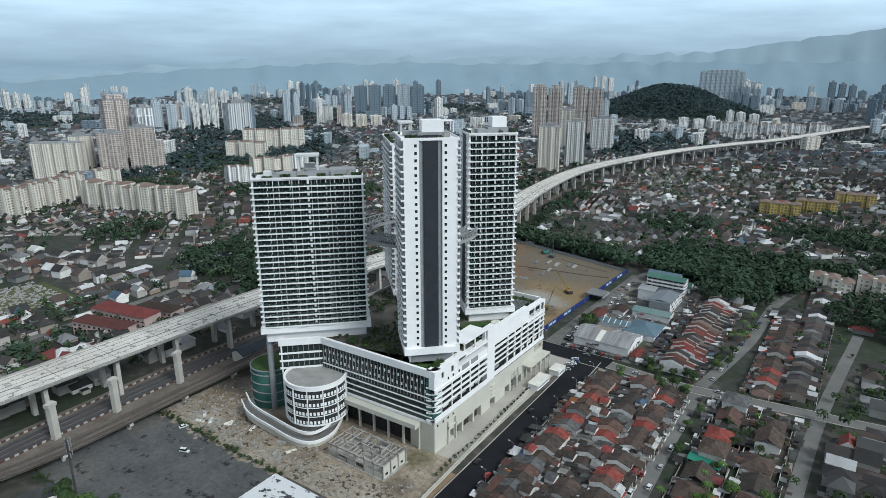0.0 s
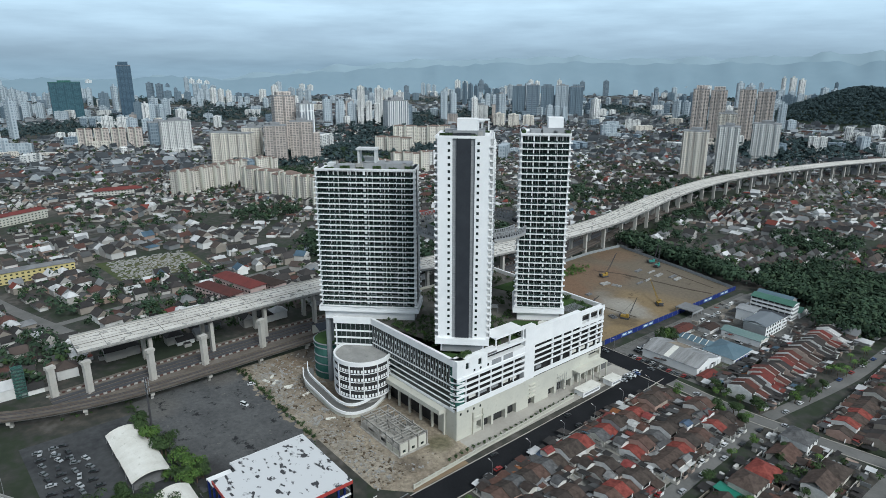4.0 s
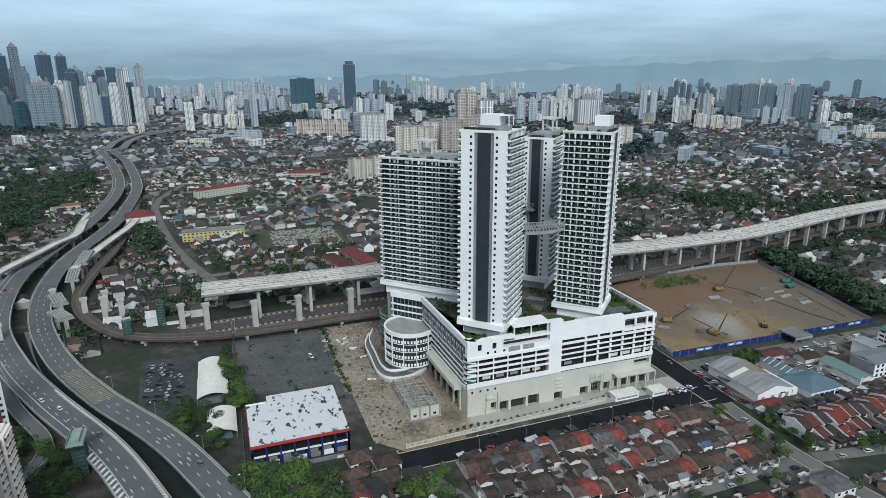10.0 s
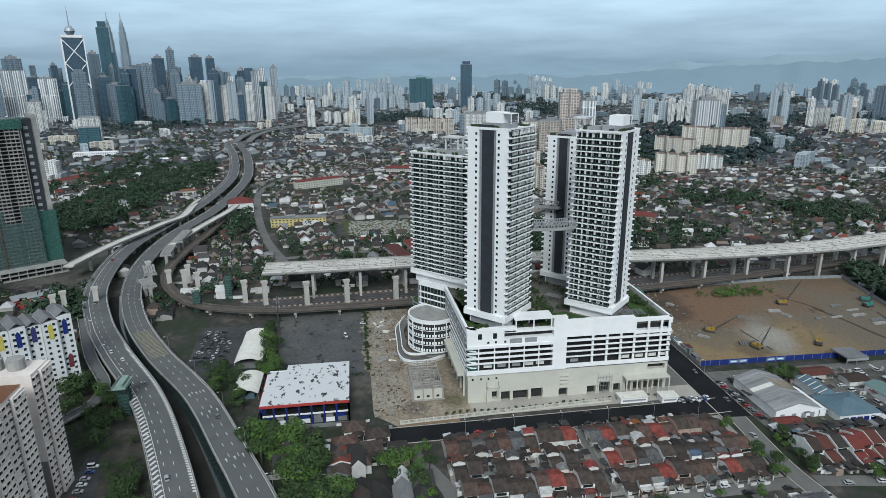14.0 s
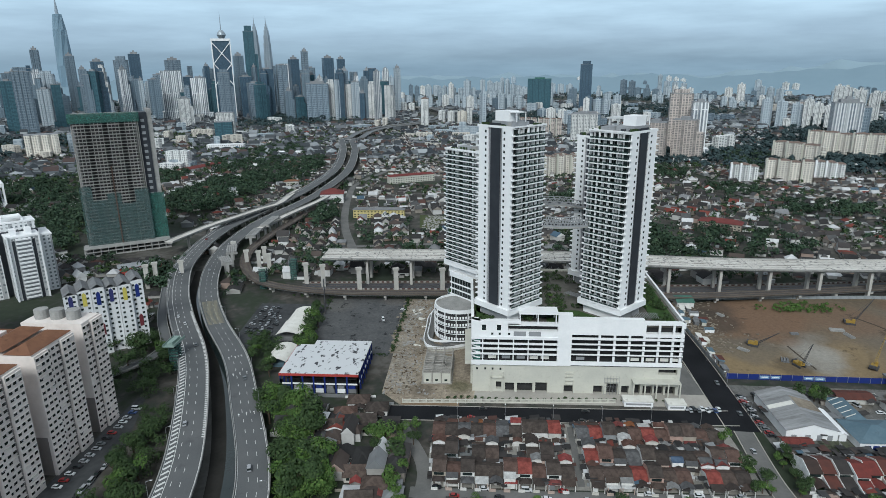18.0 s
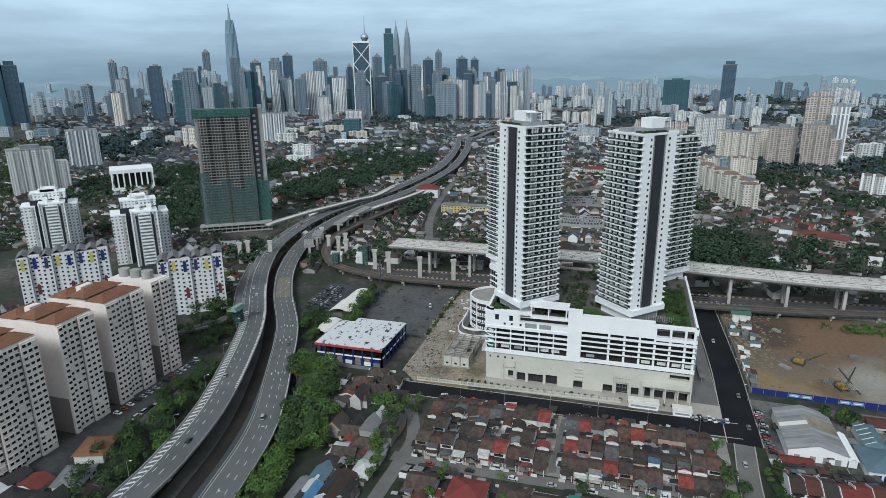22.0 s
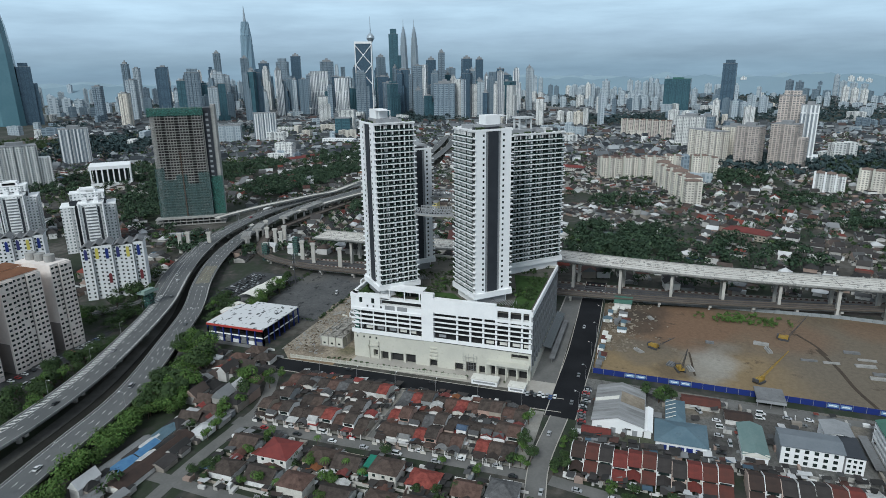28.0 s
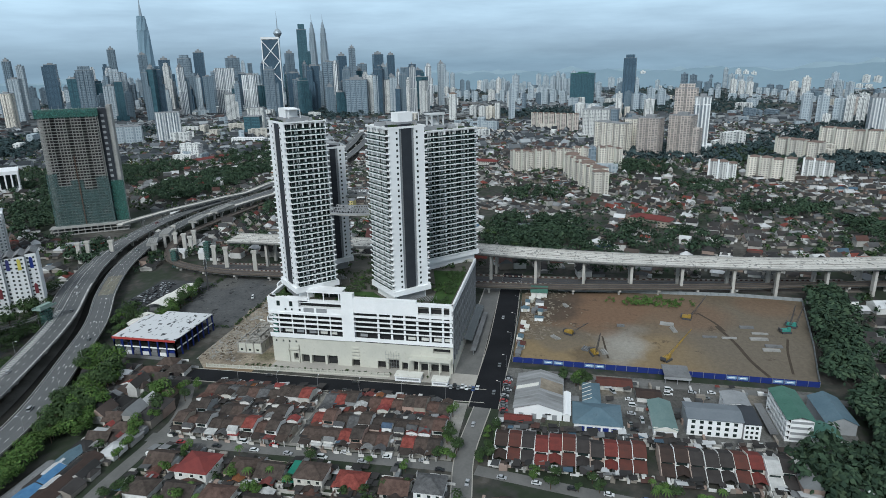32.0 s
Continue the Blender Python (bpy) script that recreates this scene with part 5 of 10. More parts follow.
# piers still without a deck
for x, y, h in ((-330, 48, 17), (-344, 22, 18), (-306, 30, 17), (-357, -3, 17), (-372, 8, 16), (-318, 62, 18), (-395, -30, 14), (-304.3, 109.2, 19), (-304.2, 139.1, 19), (-305.1, 176.2, 19), (-311, 78, 19), (-352, 10, 18), (-302, -66, 20), (-309, -62, 20), (-318, -44, 19)):
    solo("bare_pier", B().box(-1.3, -1.7, 0, 1.3, 1.7, h).box(-1.6, -2.4, h - 1.6, 1.6, 2.4, h + .2), PIERCON, "tall bare concrete pier waiting for its deck", "pier", "bare piers", at=pose(x, y, 0, 0, 0, 20))
for x, y, yaw, ln in ((-338, -14, 30, 20), (-372, -22, 20, 24), (-430, -22, 5, 30), (-480, -22, 0, 40)):
    ps = thing("precast_deck", "precast deck beams laid across new pier heads", "viaduct span", pose(x, y, 0, 0, 0, yaw), "precast spans")
    for k in range(5):
        part("beam", B().box(-ln / 2, -4.4 + 1.8 * k, 13.2, ln / 2, -3.0 + 1.8 * k, 14.6), CONCRETE, ps)
    part("crosshead", B().box(-ln / 2, -5, 11.8, -ln / 2 + 2.2, 5, 13.2), CONCRETE, ps)
    part("crosshead", B().box(ln / 2 - 2.2, -5, 11.8, ln / 2, 5, 13.2), CONCRETE, ps)
    part("pier", B().box(-ln / 2, -1.2, 0, -ln / 2 + 2.0, 1.2, 11.8), CONCRETE, ps)
    part("pier", B().box(ln / 2 - 2.0, -1.2, 0, ln / 2, 1.2, 11.8), CONCRETE, ps)
# ground-level rail corridor under the viaduct
bed = smooth([(-302, 60, 0), (-306, 130, 0), (-308, 200, 0), (-304, 300, 0), (-308, 400, 0), (-318, 500, 0), (-332, 600, 0)], 10)
solo("rail_corridor", B().ribbon(side(bed, 22), side(bed, -9), [0.05] * len(bed), [0.05] * len(bed), 0.4), surf("dark_ballast_ground", (0.11, 0.092, 0.078), (0.19, 0.17, 0.15), 0.08, 0.95, bump=0.3), "dusty rail corridor under the viaduct", "ground", kind="structure")
for off in (3.5, 8.0, 12.5):
    b = B()
    b.ribbon(side(bed, off + 1.5), side(bed, off - 1.5), [0.35] * len(bed), [0.35] * len(bed), 0.3)
    solo("ground_track", b, DARKSTEEL, "dark ballasted railway track", "track", kind="structure")
KEEP.append(([p[:2] for p in bed], 26))
for off in (0.6, 17.5):
    pts = side(bed, off)
    for m, odd, nm in ((surf("dusty_red_plastic", (0.10, 0.05, 0.044), (0.075, 0.045, 0.04), .2, .7), 0, "red"), (surf("dusty_white_plastic", (0.42, 0.41, 0.39), (0.30, 0.29, 0.27), .2, .7), 1, "white")):
        b, k = B(), 0
        for i in range(1, len(pts)):
            n = int(span(pts[i - 1], pts[i]) / 2.0)
            yaw = math.atan2(pts[i][1] - pts[i - 1][1], pts[i][0] - pts[i - 1][0])
            for j in range(n):
                k += 1
                if k % 2 == odd:
                    f = j / n
                    b.obox(pts[i - 1][0] + f * (pts[i][0] - pts[i - 1][0]), pts[i - 1][1] + f * (pts[i][1] - pts[i - 1][1]), 0.05, 1.8, 0.5, 0.9, yaw)
        solo("barrier_blocks", b, m, "dull %s plastic barrier blocks along the rail corridor" % nm, "barrier", "barrier rows", "stuff")

# litter, stains and formwork left on the unfinished deck
dl = B()
lr = random.Random(61)
for p in line_v1:
    if p[1] > 760:
        break
    for _ in range(5):
        s = lr.uniform(.3, 1.3)
        dl.obox(p[0] + lr.uniform(-12, 12), p[1] + lr.uniform(-4, 4), p[2], s * lr.uniform(1, 3.5), s, lr.uniform(.1, .6), lr.uniform(0, 3))
# stain lines; the widest is a dark strip painted for the gap between decks
for off, w_ in ((-11.6, .5), (-6.2, .35), (-1.4, .9), (2.2, .3), (6.8, .4), (11.4, .5)):
    near_ = [p for p in line_v1 if p[1] < 1100]
    solo("deck_seam", B().ribbon(side(near_, off + w_ / 2), side(near_, off - w_ / 2), [p[2] + .02 for p in near_], [p[2] + .02 for p in near_], .05), RAILCON, "dark painted line for stains and a deck gap along the viaduct", "joint", "deck seams", "structure")
solo("deck_litter", dl, CONCRETE, "formwork, sacks and litter on the unfinished deck", "litter", kind="stuff")
for k, p in enumerate(line_v1[2:60:4]):
    q = B().box(-.1, -13.6, -.02, .1, 13.6, .04)
    solo("deck_joint", q, DARKSTEEL, "dark movement joint across the viaduct deck", "joint", "deck joints", "structure", at=pose(p[0], p[1], p[2] + .01, 0, 0, math.degrees(math.atan2(*(line_v1[3 + 4 * k] - p)[1::-1])) if 3 + 4 * k < len(line_v1) else 90))


# ---- trees ----
rng = random.Random(7)


def leaf_cloud(b, cx, cy, cz, rx, rz, n, size, r, m=0):
    """Leaf clumps on the skin of a few lobes: bent blades, turned outward, with gaps between."""
    lobes = [(r.uniform(-.5, .5) * rx, r.uniform(-.5, .5) * rx, r.uniform(-.35, .45) * rz, r.uniform(.45, .7)) for _ in range(5)]
    for _ in range(n):
        lx, ly, lz, lr = r.choice(lobes)
        a, s = r.uniform(0, math.tau), r.uniform(-0.45, 1)
        c = math.sqrt(1 - s * s)
        d = r.uniform(.72, 1.05) * lr
        p = Vector((cx + lx + rx * d * c * math.cos(a), cy + ly + rx * d * c * math.sin(a), cz + lz + rz * d * s))
        nn = Vector((c * math.cos(a), c * math.sin(a), s + 0.5)) + Vector((r.uniform(-.32, .32), r.uniform(-.32, .32), r.uniform(-.25, .25)))
        u = nn.orthogonal().normalized()
        u.rotate(Matrix.Rotation(r.uniform(0, 6.28), 3, nn))
        w = nn.normalized().cross(u)
        q = size * r.uniform(.6, 1.3)
        k = len(b.v)
        b.v += [tuple(p - u * q), tuple(p + w * q * .6 - nn.normalized() * q * .15), tuple(p + u * q), tuple(p - w * q * .6 - nn.normalized() * q * .15)]
        b.f.append((k, k + 1, k + 2, k + 3))
        b.m.append(m)


TREES = []
for i in range(7):
    r = random.Random(30 + i)
    tr, cr = B(), B()
    h = 8.0
    tr.rod((0, 0, -0.2), (r.uniform(-.3, .3), r.uniform(-.3, .3), h * .5), 0.32, 6, r2=0.2)
    for _ in range(5):
        a = r.uniform(0, 6.28)
        tr.rod((0, 0, h * r.uniform(.3, .5)), (2.4 * math.cos(a), 2.4 * math.sin(a), h * r.uniform(.6, .85)), 0.14, 4, r2=0.05)
    leaf_cloud(cr, 0, 0, h * .66, 3.6, 2.9, 620, 0.42, r)
    TREES.append((tr.mesh("trunk", BARK), cr.mesh("crown", LEAFBRIGHT if i % 3 == 2 else LEAF)))
palm_t, palm_c = B(), B()
palm_t.rod((0, 0, -0.2), (0.3, 0.1, 6.0), 0.2, 6, r2=0.13)
for k in range(11):
    a = k * math.tau / 11
    for s in range(3):
        r0, r1, z0, z1 = s * .9, s * .9 + .95, 6.1 + .5 * s - .3 * s * s, 6.1 + .5 * (s + 1) - .3 * (s + 1) ** 2
        w0, w1 = .35, .3 if s < 2 else .05
        ca, sa = math.cos(a), math.sin(a)
        palm_c.face([(.3 + r0 * ca - w0 * sa, .1 + r0 * sa + w0 * ca, z0), (.3 + r0 * ca + w0 * sa, .1 + r0 * sa - w0 * ca, z0), (.3 + r1 * ca + w1 * sa, .1 + r1 * sa - w1 * ca, z1), (.3 + r1 * ca - w1 * sa, .1 + r1 * sa + w1 * ca, z1)])
PALM = (palm_t.mesh("trunk", BARK), palm_c.mesh("crown", LEAFBRIGHT))


def tree(x, y, s=1.0, kind=None, z=0.0):
    k = rng.randrange(7) if kind is None else kind
    tr, cr = PALM if k == 9 else TREES[k]
    t = thing("palm_tree" if k == 9 else "tree", "slender palm with drooping fronds" if k == 9 else ("bright green leafy tree" if k % 3 == 2 else "dense dark green broadleaf tree"), "tree", pose(x, y, z, 0, 0, rng.uniform(0, 360)) @ Matrix.Diagonal((s, s, s * rng.uniform(.85, 1.2), 1)), "trees")
    part("trunk", tr, None, t)
    part("crown", cr, None, t)


# ---- houses ----
def house_meshes():
    """Shared meshes of the terrace house and its yard, in a few sizes."""
    out = []
    for i in range(6):
        r = random.Random(90 + i)
        w, hh, rise = 6.1, (3.1 if i % 3 else 5.6), r.uniform(1.7, 2.2)
        wall = B().box(-5.6, 0.05, 0, 5.2, w - 0.05, hh)
        wall.face([(-5.6, 0.05, hh), (5.2, 0.05, hh), (-0.2, 0.05, hh + rise)])
        wall.face([(5.2, w - 0.05, hh), (-5.6, w - 0.05, hh), (-0.2, w - 0.05, hh + rise)])
        roof = B()
        prof = [(-6.0, hh - .12), (-6.0, hh + .06), (-0.2, hh + rise + .2), (5.6, hh + .06), (5.6, hh - .12), (-0.2, hh + rise)]
        roof.v += [(x, 0.0, z) for x, z in prof] + [(x, w, z) for x, z in prof]
        roof.f += [(0, 1, 2, 5), (5, 2, 3, 4), (11, 8, 7, 6), (10, 9, 8, 11)] + [(q, 6 + q, 6 + (q + 1) % 6, (q + 1) % 6) for q in range(6)]
        roof.m += [0] * 10
        d = r.uniform(3.2, 5.2)
        zp = min(hh, 3.1) - 0.1
        if i % 3 == 1:
            porch = B().gable(5.2, 0.4, 5.2 + d, w - 0.4, zp, 1.1, "x", 0.3, 0.14)
        elif i % 3 == 2:
            porch = B().slab([(5.1, 0.2, zp + 0.5), (5.2 + d, 0.2, zp - 0.2), (5.2 + d, w - 0.2, zp - 0.2), (5.1, w - 0.2, zp + 0.5)], 0.14)
        else:
            porch = B().hip(5.1, 0.5, 5.2 + d, w - 0.5, zp, 1.3, 0.3)
        for y in (0.5, w - 0.8):
            porch.box(4.9 + d, y, 0, 5.2 + d, y + 0.3, zp, 1)
        pw = B().prism([(5.2, 0), (10.65, 0), (10.65, w * .45), (10.5, w * .45), (10.5, .15), (5.2, .15)], 0, 1.5)
        back = B().slab([(-9.2, 0.15, 2.5), (-5.6, 0.15, 3.0), (-5.6, w - 0.15, 3.0), (-9.2, w - 0.15, 2.5)], 0.12) if i % 2 else B().gable(-9.2, 0.2, -5.7, w - 1.5, 2.5, 0.8, "x", 0.15, 0.12)
        wall.box(-9.0, 0.25, 0, -5.5, w - 1.2, 2.5)
        win = B().box(5.16, 0.9, 3.7, 5.28, 5.1, 5.0) if hh > 4 else B().box(5.16, 0.7, 0.9, 5.28, 4.4, 2.2)
        # an added upper room, in front or behind, under its own small roof
        x0, x1, uh = ((3.4, 8.2, 5.4), (-9.4, -4.6, 5.2), (4.2, 7.6, 4.6), (-8.6, -5.0, 4.4), (2.6, 7.0, 5.8), (-9.6, -5.4, 4.8))[i]
        room = B().box(x0, .25, 0, x1, w - (.25 if i % 2 else 1.1), uh)
        rroof = B().gable(x0, .25, x1, w - (.25 if i % 2 else 1.1), uh, 1.2, "x" if i % 2 else "y", .3, .14)
        out.append([(n, q.mesh(n, m)) for n, q, m in (("wall", wall, WALL), ("roof", roof, ROOFDARK), ("porch_roof", porch, [ROOF, WALLLIGHT]), ("back_roof", back, ROOF), ("yard_wall", pw, WALLLIGHT), ("window", win, GLASS), ("upper_room", room, WALLLIGHT), ("upper_roof", rroof, ROOF))])
    return out


HOUSE = house_meshes()
TERRACE_LABELS = ("single-storey terrace house with a pitched roof and porch", "terrace house with a patched roof and car porch", "two-storey terrace house with rendered walls")


def terrace(x, y, n, yaw, skip=0.04, group="terrace houses", ups=.3):
    """n houses side by side; the row runs along local y, fronts to local +x."""
    base = pose(x, y, 0.0, 0, 0, yaw)
    for k in range(n):
        if rng.random() < skip:
            continue
        i = rng.choice((0, 1, 1, 2, 2, 4, 4, 5, 5, 3)) if rng.random() < 0.9 else 0
        t = thing("terrace_house", TERRACE_LABELS[2 if i % 3 == 0 else i % 2], "house", base @ Matrix.Translation((rng.uniform(-.25, .25), 6.15 * k, 0)), group)
        up, done = rng.random() < ups, {}
        for nm, me in HOUSE[i]:
            if nm == "back_roof" and rng.random() < 0.12 or (nm[:5] == "upper" and not up):
                continue
            done[nm] = part(nm, me, None, done.get({"window": "wall", "upper_roof": "upper_room"}.get(nm), t))


def villa(x, y, yaw, w=11.0, d=9.0, storeys=1, hip=True, roof=None, label=""):
    t = thing("detached_house", label or ("detached house with a dark hipped roof in a small garden" if hip else "detached house with a dark gabled roof in a small garden"), "house", pose(x, y, 0, 0, 0, yaw), "detached houses")
    h = 3.2 * storeys + 0.2
    part("wall", B().box(-w / 2, -d / 2, 0, w / 2, d / 2, h), WALLLIGHT, t)
    part("roof", B().hip(-w / 2, -d / 2, w / 2, d / 2, h, 3.0, 0.7) if hip else B().gable(-w / 2, -d / 2, w / 2, d / 2, h, 3.0, "x", 0.7, 0.2), roof or ROOFDARK, t)
    part("porch_roof", B().gable(-w * 0.15, -d / 2 - 4.0, w * 0.35, -d / 2, 2.7, 1.2, "y", 0.3, 0.15), ROOF, t)
    part("porch", B().box(-w * 0.15, -d / 2 - 3.9, 0, -w * 0.15 + 0.3, -d / 2 - 3.6, 2.7).box(w * 0.35 - 0.3, -d / 2 - 3.9, 0, w * 0.35, -d / 2 - 3.6, 2.7), WALL, t)
    for s in range(storeys):
        for u in (-0.3, 0.05, 0.35):
            part("window", B().box(w * u - 0.7, -d / 2 - 0.06, 3.2 * s + 1.0, w * u + 0.7, -d / 2 + 0.1, 3.2 * s + 2.3), GLASS, t)
    for a in ((-w / 2 - 3, -d / 2 - 6, w / 2 + 3, -d / 2 - 5.8), (-w / 2 - 3, d / 2 + 3, w / 2 + 3, d / 2 + 3.2)):
        part("garden_wall", B().box(a[0], a[1], 0, a[2], a[3], 1.4), WALL, t)


# rows between the black road and the house street
for x, f in ((-103.5, 180), (-84.5, 0)):
    terrace(x, 246 if f else 185.5, 10, f, 0.02 if f else .12, ups=.3 if f else .85)
    terrace(x, 321 if f else 254.5, 11, f, 0.02 if f else .12, ups=.3 if f else .85)
terrace(-71.5, 187, 10, 0, 0.02)
terrace(-71.5, 254.5, 11, 0, 0.02)
# rows south of the street
REDTILE = surf("bright_red_roof_tiles", (.20, .05, .045), (.14, .04, .038), .3, .85, bump=.3)
for k, (x, y) in enumerate(((-40.5, 199), (-36, 220), (-41, 238), (-41, 252.5), (-39, 272), (-40, 289), (-39.5, 309), (-39, 324))):
    if k == 1:
        villa(x, y, 90, 15, 14, 2, True, REDTILE, "large detached house with a bright red hipped roof")
    else:
        villa(x, y, 90, rng.uniform(11.5, 13), rng.uniform(10.5, 12.5), 1 + (k % 3 == 1), k % 3 != 0)
tp = thing("tarp_canopy", "green tarpaulin canopy between two houses", "canopy", (-41, 263.2, 0))
part("canopy_sheet", B().slab([(7, -3.2, 3.4), (7, 3.2, 3.4), (-7, 3.2, 4.2), (-7, -3.2, 4.2)], .12), surf("green_tarpaulin", (.02, .16, .11), (.03, .2, .14), .4, .6), tp)
for sx in (-6.6, 6.6):
    for sy in (-3, 2.8):
        part("post", B().box(sx - .1, sy, 0, sx + .1, sy + .2, 3.5), STEEL, tp)
for k in range(7):
    villa(-20 + rng.uniform(-2, 2), 202 + 18.5 * k, -90, rng.uniform(11.5, 13), rng.uniform(10, 12), 1 + (k % 3 == 2), k % 2 == 0)
# rows beyond the side street
TH_ROOFS = [surf("row_roof_" + n, a, b, .3, .85, bump=.3, fine=1.6) for n, a, b in (("red", (.17, .045, .038), (.11, .036, .032)), ("brown", (.06, .042, .036), (.042, .033, .03)), ("dark", (.04, .036, .035), (.055, .05, .048)), ("rust", (.115, .045, .036), (.08, .04, .034)), ("white", (.5, .5, .49), (.36, .36, .35)))]


def townhouse_meshes(i, roof):
    w, h = 6.1, 5.6 + .3 * (i % 3)
    wall = B().box(-10, .05, 0, 2, w - .05, h).box(-14.6 + i % 3, .4, 0, -9.9, w - .4, 3.0).box(2, .05, 0, 7.6, .3, 2.6)
    wall.face([(-10, .05, h), (2, .05, h), (-4, .05, h + 2.1)])
    wall.face([(2, w - .05, h), (-10, w - .05, h), (-4, w - .05, h + 2.1)])
    pr = [(-10.6, h + .1), (-4, h + 2.6), (2.8, h + .1), (2.8, 4.6), (9.0, 3.0), (9.0, 0), (-10.6, 0)]
    k = len(wall.v)
    wall.v += [(x, -.1, z) for x, z in pr] + [(x, .14, z) for x, z in pr]
    wall.f += [tuple(range(k, k + 7)), tuple(range(k + 13, k + 6, -1))] + [(k + q, k + (q + 1) % 7, k + 7 + (q + 1) % 7, k + 7 + q) for q in range(7)]
    wall.m += [0] * 9
    main = B().slab([(2.7, 0, h - .2), (2.7, w, h - .2), (-4, w, h + 2.2), (-4, 0, h + 2.2)], .2).slab([(-10.6, w, h - .2), (-10.6, 0, h - .2), (-4, 0, h + 2.2), (-4, w, h + 2.2)], .2)
    front = B().slab([(9.0, .1, 2.6), (9.0, w - .1, 2.6), (2.0, w - .1, 4.3), (2.0, .1, 4.3)], .18) if i % 2 == 0 else B().gable(2.0, .4, 8.6, w - .4, 2.9, 1.3, "x", .3, .16)
    back = B().slab([(-15.2 + i % 3, w - .2, 2.9), (-15.2 + i % 3, .2, 2.9), (-10.0, .2, 3.8), (-10.0, w - .2, 3.8)], .14)
    win = B().box(1.95, .8, 3.9, 2.1, 5.3, 5.1)
    yard = B().prism([(7.6, 0), (11.4, 0), (11.4, w * .5), (11.2, w * .5), (11.2, .2), (7.6, .2)], 0, 1.5)
    return [(n, q.mesh(n, m)) for n, q, m in (("wall", wall, WALLLIGHT), ("roof", main, roof), ("porch_roof", front, roof), ("back_roof", back, ROOF), ("window", win, GLASS), ("yard_wall", yard, WALLLIGHT))]


TOWN = [(n, [townhouse_meshes(i, m) for i in range(3)]) for n, m in zip(("red", "brown", "dark", "rust-red", "pale"), TH_ROOFS)]
for y0, row in ((346.8, (1, 3, 2, 0, 0, 3, 2, 2, 0, 3, 3)), (419.6, (1, 1, 2, 2, 2, 3, 0, 4, 2)), (474.4, (4, 2))):
    for k, c in enumerate(row):
        n_, ms_ = TOWN[c]
        t = thing("terrace_house", "two-storey terrace house with a long %s roof and walled porch" % n_, "house", pose(-75 + rng.uniform(-.5, .5) + (2 if k % 4 == 3 else 0), y0 + 6.12 * k, 0), "two-storey terraces")
        done = {}
        for nm, me in ms_[rng.randrange(3)]:
            done[nm] = part(nm, me, None, done.get({"window": "wall"}.get(nm), t))
for x, y0, n, f in ((-30, 346, 12, 180), (-30, 424, 6, 180)):
    terrace(x, y0 + (6.15 * n if f else 0), n, f, 0.06)


# ---- stamping many copies of a small shape into one mesh ----
def stamp(name, tv, tf, tm, xyz, yaw, sc, mats, label, category, smooth_=False):
    """N copies of the template, each with its place, turn and three scales, as one object of kind stuff."""
    xyz, yaw, sc = np.asarray(xyz, float), np.asarray(yaw, float), np.asarray(sc, float)
    n, tv = len(xyz), np.asarray(tv, float)
    c, s = np.cos(yaw)[:, None], np.sin(yaw)[:, None]
    v = tv[None] * sc[:, None, :]
    out = np.empty((n, len(tv), 3))
    out[:, :, 0] = xyz[:, :1] + v[:, :, 0] * c - v[:, :, 1] * s
    out[:, :, 1] = xyz[:, 1:2] + v[:, :, 0] * s + v[:, :, 1] * c
    out[:, :, 2] = xyz[:, 2:3] + v[:, :, 2]
    loops = np.concatenate([np.asarray(f) for f in tf])
    sizes = np.array([len(f) for f in tf])
    starts = np.concatenate([[0], np.cumsum(sizes)[:-1]])
    me = bpy.data.meshes.new(name)
    me.vertices.add(n * len(tv))
    me.vertices.foreach_set("co", out.ravel())
    me.loops.add(n * len(loops))
    me.loops.foreach_set("vertex_index", (loops[None] + (np.arange(n) * len(tv))[:, None]).ravel().astype(np.int32))
    me.polygons.add(n * len(tf))
    me.polygons.foreach_set("loop_start", (starts[None] + (np.arange(n) * len(loops))[:, None]).ravel().astype(np.int32))
    for m in mats:
        me.materials.append(m)
    me.polygons.foreach_set("material_index", np.tile(np.asarray(tm, np.int32), n))
    me.polygons.foreach_set("use_smooth", np.zeros(n * len(tf), bool))
    me.update(calc_edges=True)
    me.validate()
    return tagged(new(name, me), label, category, "", "stuff")


def saddle(b, x0, y0, x1, y1, z, h):
    """A solid saddle roof along y, its end faces rendered like the walls."""
    k, xm = len(b.v), (x0 + x1) / 2
    b.v += [(x0, y0, z), (x1, y0, z), (xm, y0, z + h), (x0, y1, z), (x1, y1, z), (xm, y1, z + h)]
    b.f += [(k + 1, k + 4, k + 5, k + 2), (k + 3, k, k + 2, k + 5), (k, k + 1, k + 2), (k + 4, k + 3, k + 5), (k + 3, k + 4, k + 1, k)]
    b.m += [1, 1, 0, 0, 1]


